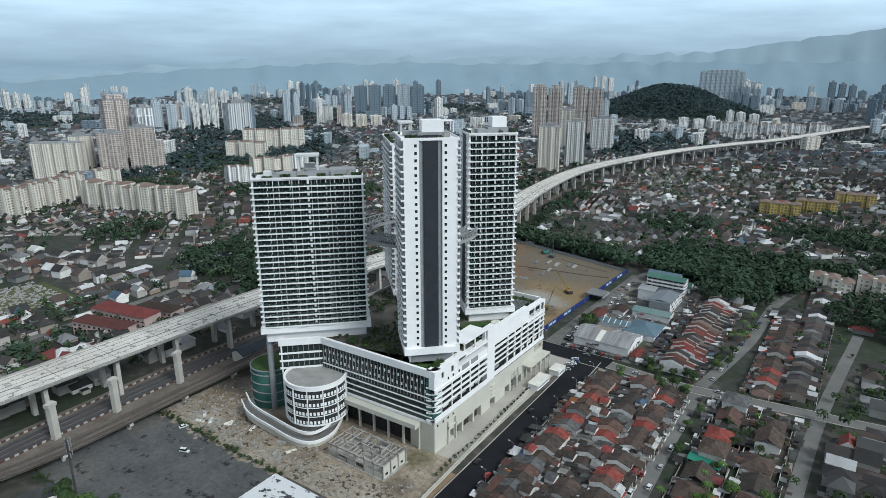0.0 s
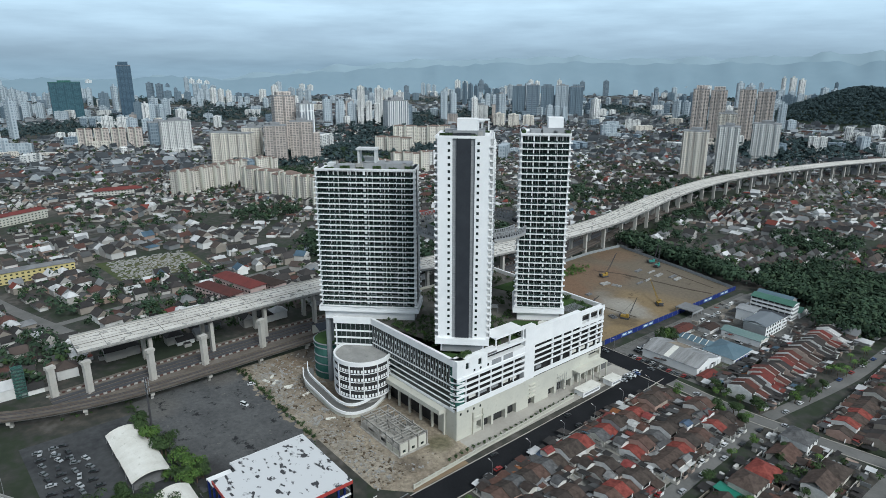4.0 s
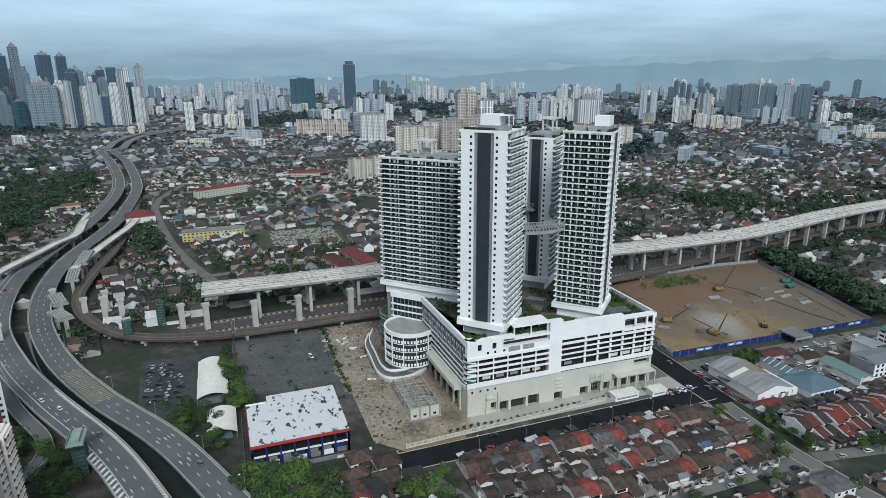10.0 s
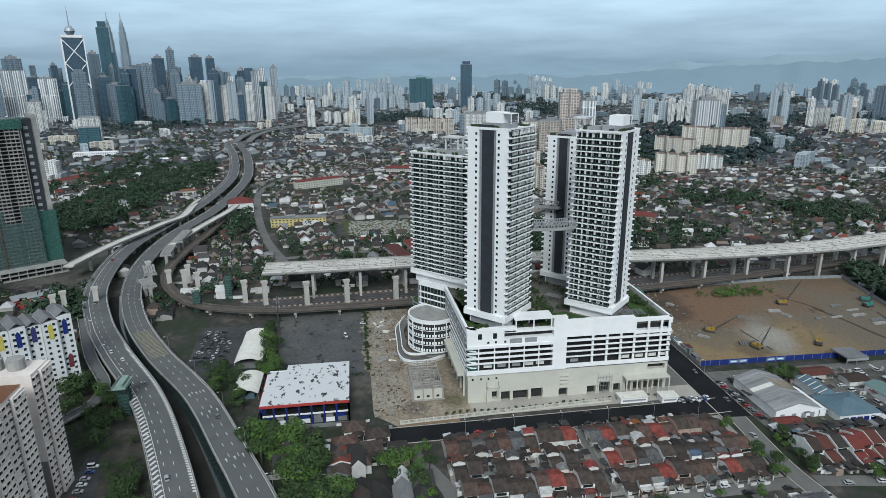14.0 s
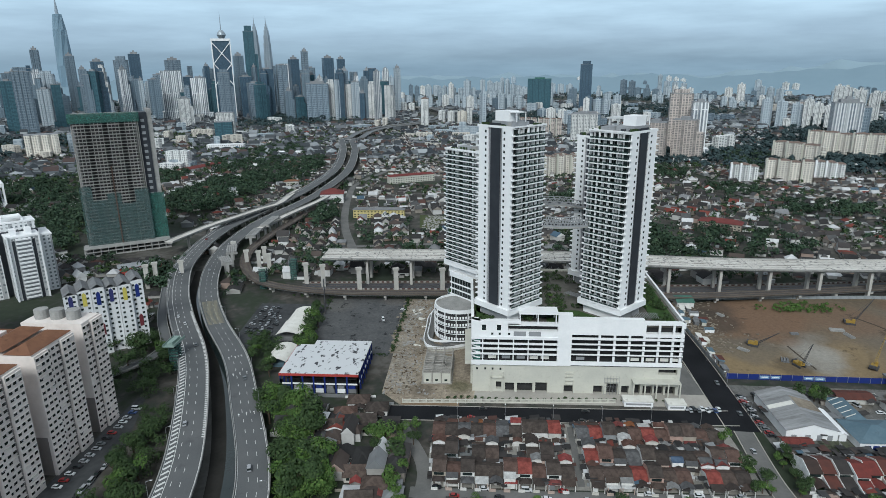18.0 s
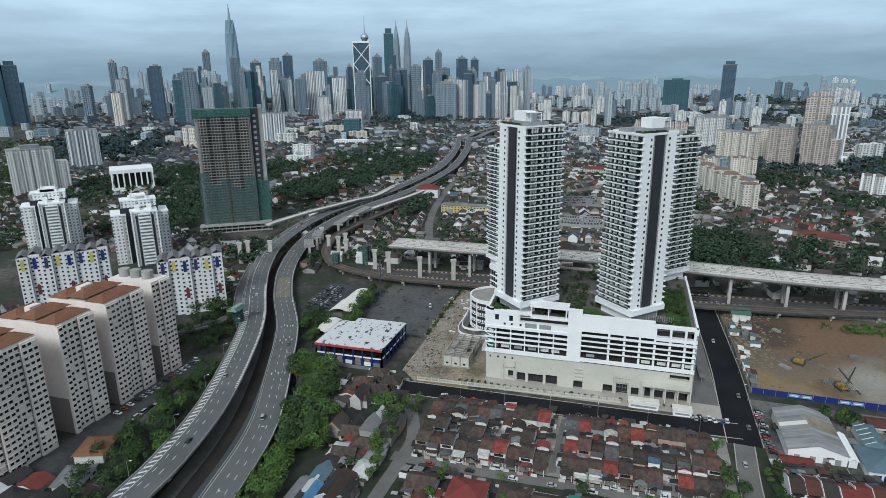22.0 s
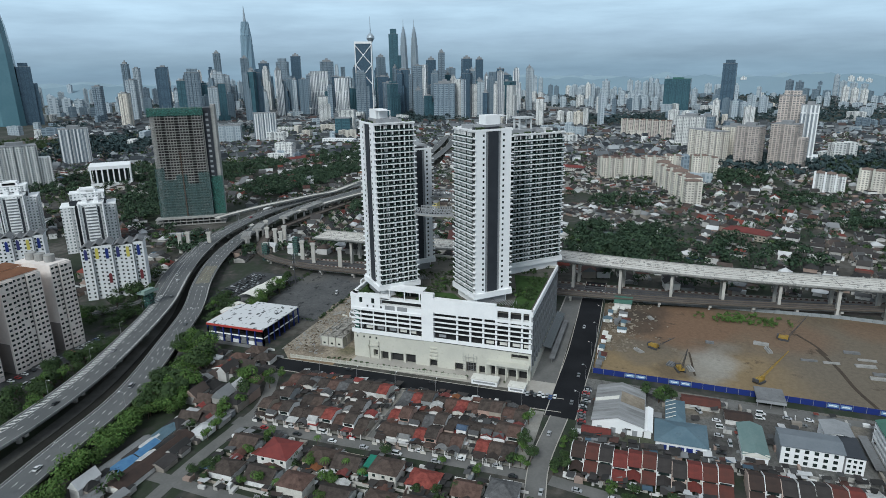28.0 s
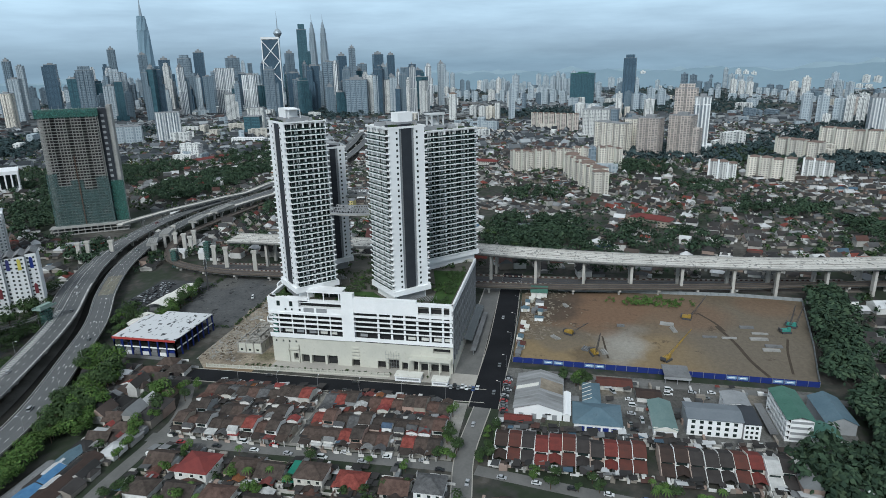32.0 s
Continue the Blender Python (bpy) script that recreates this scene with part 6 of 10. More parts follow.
def tmpl_house(kind):
    """Unit house, one metre across x and y and to the eaves: walls slot 0, roof slot 1."""
    b = B()
    if kind == "gable":
        b.box(-.5, -.5, 0, .5, .5, 1, 0)
        saddle(b, -.56, -.54, .56, .54, .96, .7)
    elif kind == "hip":
        b.box(-.5, -.5, 0, .5, .5, 1, 0)
        b.hip(-.5, -.5, .5, .5, 1.0, .65, .07, 1)
    elif kind == "ell":
        b.box(-.5, -.5, 0, .2, .5, 1, 0)
        saddle(b, -.55, -.54, .25, .54, .97, .6)
        b.box(.2, -.3, 0, .5, .25, .75, 0)
        b.hip(.1, -.3, .5, .25, .75, .4, .04, 1)
    elif kind == "annex":
        b.v += [(x, y, z) for z in (0, 1) for x, y in ((-.5, -.5), (.5, -.5), (.5, .5), (-.5, .5))]
        b.f += [(0, 1, 5, 4), (1, 2, 6, 5), (2, 3, 7, 6), (3, 0, 4, 7), (4, 5, 6, 7)]
        b.m += [0, 0, 0, 0, 1]
    else:
        b.box(-.5, -.5, 0, .5, .5, 1.0, 0)
        b.box(-.52, -.52, 1.0, .52, .52, 1.12, 1)
        b.box(-.3, -.1, 1.12, 0, .2, 1.5, 0)
    return b.v, b.f, b.m


def tmpl_tree(seed, n, size):
    b = B()
    leaf_cloud(b, 0, 0, .62, .5, .42, n, size, random.Random(seed))
    return b.v, b.f, b.m


LEAF_FAR = palette("distant_foliage", [(0, (0.028, 0.048, 0.031)), (0.35, (0.038, 0.063, 0.038)), (0.7, (0.048, 0.076, 0.045)), (0.9, (0.060, 0.090, 0.052))], "island", 0.06, 0.8, 0.5, spec=0.1)

# leaves of far woods and hill, paled bluish to paint in haze
LEAF_OUT = palette("hazed_foliage", [(0, (0.042, 0.064, 0.068)), (0.5, (0.048, 0.072, 0.075)), (0.8, (0.056, 0.081, 0.083))], "island", 0.02, 0.9, 0.2, spec=0.1)

# ---- where the town may not stand ----
CELL, GX, GY, GN, GM = 4.0, -1700.0, -1100.0, 560, 780
MASK = np.zeros((GN, GM), bool)


def block_box(x0, y0, x1, y1):
    i0, i1, j0, j1 = [int(q) for q in ((x0 - GX) / CELL, (x1 - GX) / CELL + 1, (y0 - GY) / CELL, (y1 - GY) / CELL + 1)]
    MASK[max(i0, 0):max(i1, 0), max(j0, 0):max(j1, 0)] = True


def block_disc(x, y, r):
    i, j, k = (x - GX) / CELL, (y - GY) / CELL, r / CELL
    i0, j0 = int(i - k), int(j - k)
    for a in range(i0, int(i + k) + 2):
        for c in range(j0, int(j + k) + 2):
            if 0 <= a < GN and 0 <= c < GM and (a - i) ** 2 + (c - j) ** 2 <= k * k:
                MASK[a, c] = True


def free(x, y):
    i, j = int((x - GX) / CELL), int((y - GY) / CELL)
    return not (0 <= i < GN and 0 <= j < GM) or not MASK[i, j]


for pts, r in KEEP:
    for p, q in zip(pts[:-1], pts[1:]):
        n = max(1, int(span(p, q) / 5))
        for k in range(n):
            block_disc(p[0] + (q[0] - p[0]) * k / n, p[1] + (q[1] - p[1]) * k / n, r)
for bx in ((-300, 90, -128, 345), (-300, 345, -160, 552), (-118, 176, -64, 325), (-66, 176, 6, 335), (-160, 345, -60, 475), (-60, 345, -20, 460), (-150, 475, -95, 520), (-300, 15, -130, 110), (-330, 20, -270, 90), (-215, -60, 0, 60), (-300, -320, -150, -100), (-500, -200, -380, -90)):
    block_box(*bx)

for bx in ((-575, 48, -545, 120), (-845, 55, -755, 140)):
    block_box(*bx)

# ---- woods and belts of trees: centre, radii, number ----
nr = np.random.RandomState(5)


def wood(cx, cy, rx, ry, n, size=(7, 12), yaw=0.0, name="woodland", z_of=None):
    pts = []
    while len(pts) < n:
        a, r = nr.uniform(0, math.tau), math.sqrt(nr.uniform(0, 1)) * nr.uniform(.85, 1.08)
        u, v = rx * r * math.cos(a), ry * r * math.sin(a)
        x, y = cx + u * math.cos(yaw) - v * math.sin(yaw), cy + u * math.sin(yaw) + v * math.cos(yaw)
        pts.append((x, y))
    return pts


NEARWOOD = []
for w in ((-462, 350, 56, 56, 190), (-395, 345, 28, 80, 95), (-700, -165, 150, 62, 430), (-60, 600, 70, 26, 130), (-20, 720, 70, 30, 110), (-130, 560, 30, 70, 120), (30, 500, 40, 40, 60), (-880, -120, 160, 50, 260), (-440, 470, 45, 60, 70), (-330, 700, 30, 110, 100), (-420, 830, 50, 110, 120), (-640, 330, 30, 40, 35),
          (-170, 700, 45, 45, 60), (60, 640, 60, 30, 60), (-560, 20, 60, 25, 60), (-1000, 700, 120, 70, 240), (-720, 560, 40, 40, 45), (-880, 500, 60, 50, 100), (-600, 620, 50, 60, 80), (-500, 700, 60, 60, 100), (-700, -330, 180, 70, 330), (-520, -280, 90, 60, 170), (-420, -250, 60, 50, 90), (-1050, -230, 200, 70, 300), (-620, -480, 160, 80, 260), (-240, -330, 80, 60, 90), (-330, -60, 40, 30, 40)):
    pts = wood(*w)
    NEARWOOD += [p for p in pts if free(*p)]
    for p in pts[::2]:
        block_disc(*p, 7)
for _ in range(230):    # belt behind the building site and woods beside the sheds
    f = nr.uniform(0, 1)
    NEARWOOD.append((-164 - 138 * f + nr.uniform(-8, 8), 523 + 34 * f + nr.uniform(-1, 17)))
for cx, cy, rx, ry, n in ((-112, 536, 44, 17, 120), (-72, 505, 26, 30, 110), (-60, 548, 40, 24, 120), (-125, 560, 40, 14, 60)):
    NEARWOOD += wood(cx, cy, rx, ry, n)
block_box(-310, 515, -160, 552)
block_box(-160, 500, -40, 575)
block_box(-60, 70, 60, 150)
block_box(-500, 300, -455, 372)
block_box(-574, 128, -494, 216)
# houses over the open town
kinds = ("gable", "gable", "ell", "hip", "flat")
H = {k: ([], [], []) for k in (*sorted(set(kinds)), "annex")}
STREETTREES = []
hr = random.Random(11)
D0 = 140.0
for gi in range(-13, 5):
    for gj in range(-9, 15):
        cx, cy = gi * D0 - 40 + hr.uniform(-15, 15), gj * D0 + 60 + hr.uniform(-15, 15)
        far = math.hypot(cx - 60, cy - 180)
        if far > 1850 or cx > 420:
            continue
        yaw = hr.choice((0, 90, 12, -15, 78, 100, 35, -40)) if far > 420 else hr.choice((0, 90))
        ca, sa = math.cos(radians(yaw)), math.sin(radians(yaw))
        px, py = hr.choice(((7.2, 17.0), (8.5, 19.0), (7.0, 16.0), (12.0, 18.0), (13.0, 19.0))) if far > 560 else hr.choice(((9.5, 14.0), (11.0, 15.0), (8.5, 13.5), (12.5, 16.0)))
        green = hr.choice((0.10, 0.16, 0.22, 0.34, 0.26)) if cy > -150 or cx > -330 else hr.choice((0.35, 0.6, 0.85, 0.92, 0.95))
        nu, nv = int(D0 / px) + 1, int(D0 / py) + 1
        style = hr.random()
        for a in range(nu):
            for c in range(nv):
                u, v = (a + .5) * px - D0 / 2 + hr.uniform(-.6, .6), (c + .5) * py - D0 / 2 + (4 if c % 2 else 0) + hr.uniform(-.8, .8)
                x, y = cx + ca * u - sa * v, cy + sa * u + ca * v
                if not free(x, y) or a % 11 == 10 or (-45 < x < -3 and 180 < y < 655):
                    continue
                if hr.random() < green:
                    STREETTREES.append((x, y))
                    continue
                k = kinds[int(hr.random() * 5)] if style < .5 and far > 560 else ("gable" if hr.random() < (.7 if far > 560 else .3) else hr.choice(("ell", "hip", "hip")))
                w, d = px * hr.uniform(.82, 1.02), hr.uniform(8.5, 12.0)
                h = 2.8 if hr.random() < (.75 if style < .7 else .4) else 5.6
                H[k][0].append((x, y, -0.1))
                H[k][1].append(radians(yaw + (0 if w < 9 else hr.choice((0, 90)))))
                H[k][2].append((w, d, h * hr.uniform(.9, 1.15)))
                for _ in range(hr.choice((0, 1, 2))):
                    H["annex"][0].append((x - sa * d * .62 * hr.choice((-1, 1)) + hr.uniform(-2, 2), y + ca * d * .62 * hr.choice((-1, 1)) + hr.uniform(-2, 2), -0.1))
                    H["annex"][1].append(radians(yaw) + hr.uniform(-.05, .05))
                    H["annex"][2].append((w * hr.uniform(.3, .8), hr.uniform(2.0, 4.0), hr.uniform(2.0, 3.2)))
for k, (p, a, s) in H.items():
    if p:
        stamp("district_houses", *tmpl_house(k), p, a, s, [WALL_FAR, ROOF_FAR], "closely packed low houses with brown and red roofs", "houses")
# larger sheds and low blocks further out, thinning to the horizon
P = {"gable": ([], [], []), "annex": ([], [], []), "hip": ([], [], [])}
FARTREES = []
for _ in range(30000):
    a, r = hr.uniform(-0.2, 3.75) + math.pi * .08, 1100 * (4.3 ** hr.random())
    x, y = 60 + r * math.cos(a), 180 + r * math.sin(a)
    if r < 1500 and not free(x, y) or on_far_road(x, y):
        continue
    belt = noise.noise(Vector((x * .0016, y * .0016, 3)))
    if belt > 0.10 + .1 * hr.random():
        FARTREES.append((x, y))
        continue
    k = hr.choice(("gable", "gable", "annex", "hip"))
    P[k][0].append((x, y, -0.1))
    P[k][1].append(hr.choice((0, 1.57, .4, 1.1, 2.2)) + hr.uniform(-.1, .1))
    g = 1 + r / 4500
    P[k][2].append((hr.uniform(6.5, 11) * g, hr.uniform(9, 18) * g, hr.choice((3, 4, 4, 5, 6, 7, 10))))
for k, (p, a, s) in P.items():
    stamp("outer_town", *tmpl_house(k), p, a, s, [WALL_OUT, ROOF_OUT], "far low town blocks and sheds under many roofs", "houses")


def plant(name, pts, nq, size, r0, r1, m, label, seeds=4, zf=None):
    for q in range(seeds):
        sel = pts[q::seeds]
        if not sel:
            continue
        s = nr.uniform(r0, r1, len(sel))
        stamp(name, *tmpl_tree(60 + q, nq, size), [(x, y, zf(x, y) if zf else -0.3) for x, y in sel], nr.uniform(0, 6.28, len(sel)), np.stack([s, s, s * nr.uniform(.75, 1.1, len(sel))], 1), [m], label, "trees")


plant("woodland", NEARWOOD, 60, .115, 9, 16, LEAF_FAR, "dense dark green woodland of uneven crowns")
plant("street_trees", STREETTREES, 24, .165, 6, 11, LEAF, "dark green garden and street trees between houses")
extra = []
for _ in range(14000):
    a, r = hr.uniform(-0.2, 3.75) + math.pi * .08, 300 * (7.0 ** hr.random())
    x, y = 60 + r * math.cos(a), 180 + r * math.sin(a)
    if free(x, y) and (noise.noise(Vector((x * .006, y * .006, 9))) > -.05):
        extra.append((x, y))
plant("garden_trees", extra[:7000], 28, .15, 6, 12, LEAF_FAR, "scattered green trees over the town", 5)
FAR2 = []
for x, y in FARTREES:
    for _ in range(4):
        u, v = x + hr.uniform(-45, 45), y + hr.uniform(-45, 45)
        if not on_far_road(u, v, 36):
            FAR2.append((u, v))
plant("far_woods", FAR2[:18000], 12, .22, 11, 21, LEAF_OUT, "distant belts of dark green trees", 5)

# wooded hill beyond the flyover
HC = (-657.0, 2417.0)


def hill_z(x, y):
    u, v = (x - HC[0]) / 285, (y - HC[1]) / 215
    return 114 * math.exp(-1.5 * (u * u + v * v)) + 10 * noise.noise(Vector((x * .01, y * .01, 0))) - 9


b, n = B(), 26
for i in range(n):
    for j in range(n):
        q = []
        for a, c in ((i, j), (i + 1, j), (i + 1, j + 1), (i, j + 1)):
            x, y = HC[0] - 480 + 960 * a / n, HC[1] - 380 + 760 * c / n
            q.append((x, y, hill_z(x, y)))
        b.face(q)
solo("wooded_hill", b, surf("forest_floor", (0.022, 0.034, 0.024), (0.032, 0.045, 0.03), .02, .95, bump=.3, fine=.2), "low hill covered with dark woodland", "hill", kind="structure")
hp = []
while len(hp) < 5200:
    x, y = HC[0] + nr.normal(0, 172), HC[1] + nr.normal(0, 136)
    if hill_z(x, y) > 6:
        hp.append((x, y))
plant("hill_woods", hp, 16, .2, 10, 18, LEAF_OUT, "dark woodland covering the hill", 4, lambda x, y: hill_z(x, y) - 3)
# mountains along the horizon, distance haze painted into their slope colours
HAZE = surf("hazed_far_slopes", (0.205, 0.285, 0.34), (0.225, 0.305, 0.36), 0.002, 1.0, spec=0.0)
HAZE2 = surf("hazed_farther_slopes", (0.255, 0.34, 0.395), (0.27, 0.355, 0.41), 0.002, 1.0, spec=0.0)


def ridge(name, R, crest, rough, m, seed):
    """A long slope round the plain: its crest by bearing, broken by spurs and gullies."""
    deg, hts = zip(*crest)
    cols, rows = 460, 7
    b = B()
    for k in range(cols + 1):
        dg = -30 + 300 * k / cols
        a = radians(dg)
        top = float(np.interp(dg, deg, hts)) + rough * noise.fractal(Vector((dg * .42, seed, 0)), .8, 2.1, 7)
        for j in range(rows):
            f = j / (rows - 1)
            rr = R - 420 * (1 - f) + 45 * noise.noise(Vector((dg * .9, f * 2.5, seed)))  * (1 - f)
            b.v.append((60 + rr * math.cos(a), 180 + rr * math.sin(a), -5 + (top + 5) * (f ** .85 + .10 * noise.noise(Vector((dg * 1.1, f * 3, seed + 4))) * f * (1 - f) * 4)))
    for k in range(cols):
        for j in range(rows - 1):
            i = k * rows + j
            b.f.append((i, i + rows, i + rows + 1, i + 1))
            b.m.append(0)
    ob = solo(name, b, m, "mountain ridge on the horizon with haze painted into its blue", "mountains", kind="structure")
    ob.data.polygons.foreach_set("use_smooth", [True] * len(ob.data.polygons))


# past bearing 150 the low crest is added to cover the ground's far edge
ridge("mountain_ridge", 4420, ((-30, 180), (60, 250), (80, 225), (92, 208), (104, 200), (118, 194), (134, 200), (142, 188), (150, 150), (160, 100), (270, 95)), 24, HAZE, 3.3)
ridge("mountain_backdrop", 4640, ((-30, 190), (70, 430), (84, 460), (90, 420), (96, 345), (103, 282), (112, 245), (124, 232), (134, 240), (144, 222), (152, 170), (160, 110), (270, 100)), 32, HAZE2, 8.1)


# ---- mid-distance blocks and the skyline ----
FAC = [
    facade("pale_apartment_wall", (0.66, 0.665, 0.65), (0.13, 0.15, 0.16), 3.1, 3.4, .45, .5),
    facade("cream_apartment_wall", (0.68, 0.645, 0.575), (0.17, 0.16, 0.145), 3.1, 4.2, .5, .45),
    facade("brown_white_wall", (0.54, 0.475, 0.43), (0.17, 0.165, 0.16), 3.1, 5.5, .35, .3),
    facade("blue_glass_wall", (0.085, 0.135, 0.18), (0.045, 0.075, 0.11), 3.8, 3.0, .3, .15, .25),
    # office grey with some distance haze mixed in as blue
    facade("hazed_office_wall", (0.22, 0.275, 0.32), (0.09, 0.13, 0.17), 7.2, 4.8, .35, .3),
    facade("teal_glass_wall", (0.07, 0.145, 0.175), (0.04, 0.085, 0.11), 3.8, 6.0, .25, .1, .25),
    facade("white_ribbed_wall", (0.74, 0.755, 0.76), (0.16, 0.19, 0.22), 90.0, 6.0, .02, .45),
    # the next two walls have distance haze painted into their blue-grey
    facade("hazed_pale_wall", (0.42, 0.475, 0.515), (0.20, 0.25, 0.29), 6.6, 5.5, .4, .45),
    facade("hazed_grey_wall", (0.17, 0.225, 0.27), (0.10, 0.145, 0.185), 7.2, 6.0, .35, .4),
]
PINKROOF = surf("pale_terracotta_roof", (0.21, 0.155, 0.13), (0.15, 0.115, 0.10), 0.1, 0.85)
ROOFGREY = surf("flat_roof_grey", (0.30, 0.31, 0.32), (0.20, 0.21, 0.22), 0.08, 0.9)
FLAT_N = {0: "pale", 1: "cream", 2: "brown and white", 3: "blue glass", 4: "grey", 5: "green-blue glass", 6: "white ribbed", 7: "pale", 8: "grey"}


def high_rise(x, y, w, d, h, yaw, m=0, crown=0, name="apartment_tower", label="", fins=0):
    t = thing(name, label or "%s high-rise tower in the far town" % FLAT_N[m], "tower", pose(x, y, 0, 0, 0, yaw), "far towers")
    lo, hi = [(-w / 2, -d / 2)], [(w / 2, d / 2)]
    for k in range(fins):
        u, v = -w / 2 + w * (k + .5) / fins, w / fins * .22
        lo += [(u - v, -d / 2), (u - v, -d / 2 - 1.6), (u + v, -d / 2 - 1.6), (u + v, -d / 2)]
        hi += [(-u + v, d / 2), (-u + v, d / 2 + 1.6), (-u - v, d / 2 + 1.6), (-u - v, d / 2)]
    b = B().prism(lo + [(w / 2, -d / 2)] + hi + [(-w / 2, d / 2)], 0, h)
    q_ = int(abs(x * 7 + y * 13)) % 5
    if h > 90 and q_ in (1, 3):
        b.box(-w * .34, -d * .34, h, w * .34, d * .34, h * 1.07)
    if h > 60 and q_ in (2, 3):
        b.box(w / 2, -d * .42, 0, w * .78, d * .38, h * .72)
    if h > 60 and q_ == 4:
        b.box(-w * .8, -d * .7, 0, w * .8, d * .7, h * .16)
    part("tower_body", b, FAC[m], t)
    r = B().box(-w / 2 - .3, -d / 2 - .3, h, w / 2 + .3, d / 2 + .3, h + 1.2)
    if crown == 1:
        r.box(-w * .2, -d * .25, h + 1.2, w * .22, d * .25, h + 6)
    elif crown == 2:
        r.hip(-w / 2, -d / 2, w / 2, d / 2, h + 1.2, 4, .6)
    elif crown == 3:
        r.box(-w * .3, -d * .3, h + 1.2, w * .3, d * .3, h + 9).box(-w * .1, -d * .1, h + 9, w * .1, d * .1, h + 15)
    part("roof_cap", r, PINKROOF if crown == 2 else ROOFGREY, t)
    return t


def flats(x, y, w, d, h, yaw, n=3, m=1, step=3.0, label="long cream walk-up flats with small hipped roofs"):
    """A slab of flats in staggered sections, each with its own little roof."""
    t = thing("flats", label, "apartment block", pose(x, y, 0, 0, 0, yaw), "blocks of flats")
    s = w / n
    for k in range(n):
        off = step * (k % 2)
        hh = h - (2.5 if k % 3 == 2 else 0)
        sec = part("section", B().box(-w / 2 + k * s, -d / 2 - off, 0, -w / 2 + (k + 1) * s - .4, d / 2 - off, hh), FAC[m], t)
        part("section_roof", B().hip(-w / 2 + k * s, -d / 2 - off, -w / 2 + (k + 1) * s - .4, d / 2 - off, hh, 2.6, .5), PINKROOF, sec)
        part("stair_core", B().box(-w / 2 + k * s - .9, -d / 2 - off - 1.6, 0, -w / 2 + k * s + 1.6, -d / 2 - off + 2, hh + 2.5), WHITE if m == 0 else CREAM, t)


# left of the towers at the start
high_rise(-1057, 460, 74, 24, 60, 40, 1, 0, fins=7, label="broad cream apartment slab with bowed fronts")
high_rise(-1070, 503, 34, 24, 66, 60, 1, 1, fins=3)
high_rise(-1015, 523, 40, 26, 72, 66, 2, 1, fins=4)
high_rise(-1022, 579, 42, 26, 76, 62, 2, 1, fins=4)
flats(-735, 404, 165, 20, 36, 15, 12, 1, 4.0, "long white-cream flats with small brown hipped roofs")
flats(-858, 338, 108, 18, 35, 113, 9, 1, 4.0, "long white-cream flats with small brown hipped roofs")
flats(-896, 425, 80, 18, 35, 100, 6, 1, 4.0, "white-cream flats with small brown hipped roofs")
high_rise(-1419, 1078, 62, 40, 82, 75, 6, 3, "office_tower", "stepped white office block with banded windows")
high_rise(-1440, 1120, 40, 40, 70, 75, 4, 1, "office_tower")
flats(-992, 768, 72, 24, 38, 50, 3, 1, 6, "stepped cream flats with tiled roofs")
flats(-1042, 880, 124, 24, 50, 50, 5, 1, 5, "stepped cream and orange flats with tiled roofs")
high_rise(-1466, 1450, 50, 24, 54, 45, 0, 1, fins=4)
high_rise(-1430, 1500, 44, 24, 56, 40, 2, 1, fins=4)
for k in range(5):
    high_rise(-1600 + 45 * k, 1770 + 28 * k, 46, 26, 106 + 3 * (k % 2), 38, (8, 4, 8, 7, 8)[k], 1, fins=5)
# right of the flyover
for x, y, w, h in ((-707, 1440, 34, 124), (-672, 1455, 34, 122), (-625, 1495, 34, 124), (-590, 1510, 36, 120), (-459, 976, 38, 76), (-452, 1070, 34, 78), (-478, 1272, 48, 70), (-560, 1280, 34, 84)):
    high_rise(x, y, w, 26, h, 24, 2 if h > 100 else (1 if h > 72 and x < -455 else 0), 1, fins=4, label="tall pale brown apartment tower with white ribs" if h > 100 else "white and cream apartment tower beside the flyover")
high_rise(-656, 3270, 196, 40, 150, 11, 7, 0, fins=9, label="huge dark apartment slab on the far plain")
for x, y in ((-84, 829), (-49, 865), (-12, 940)):
    t = thing("yellow_flats", "bright yellow four-storey flats with pale roofs", "apartment block", pose(x, y, 0, 0, 0, 8), "yellow flats")
    for k in range(4):
        part("section", B().box(-22 + 11 * k, -7 - 2 * (k % 2), 0, -11.5 + 11 * k, 7 - 2 * (k % 2), 17), facade("yellow_wall", (0.50, 0.38, 0.11), (0.15, 0.125, 0.085), 3.2, 3.5, .4, .4), t)
        part("section_roof", B().hip(-22 + 11 * k, -7 - 2 * (k % 2), -11.5 + 11 * k, 7 - 2 * (k % 2), 17, 2.5, .6), PINKROOF, t)
for x, y in ((-12, 560), (20, 570), (52, 580)):
    flats(x, y, 30, 13, 13.5, 0, 3, 1, 2, "cream four-storey flats behind the trees")
for k in range(5):
    flats(-330 + 52 * k, 1740 + 16 * k, 46, 18, 36, 8, 3, 0, 4, "white flats with red-brown roofs")
for k in range(8):
    flats(-300 + 24 * k, 1640 + 20 * (k % 3), 20, 14, 16, 15, 2, 0, 3, "small white hillside flats among trees")
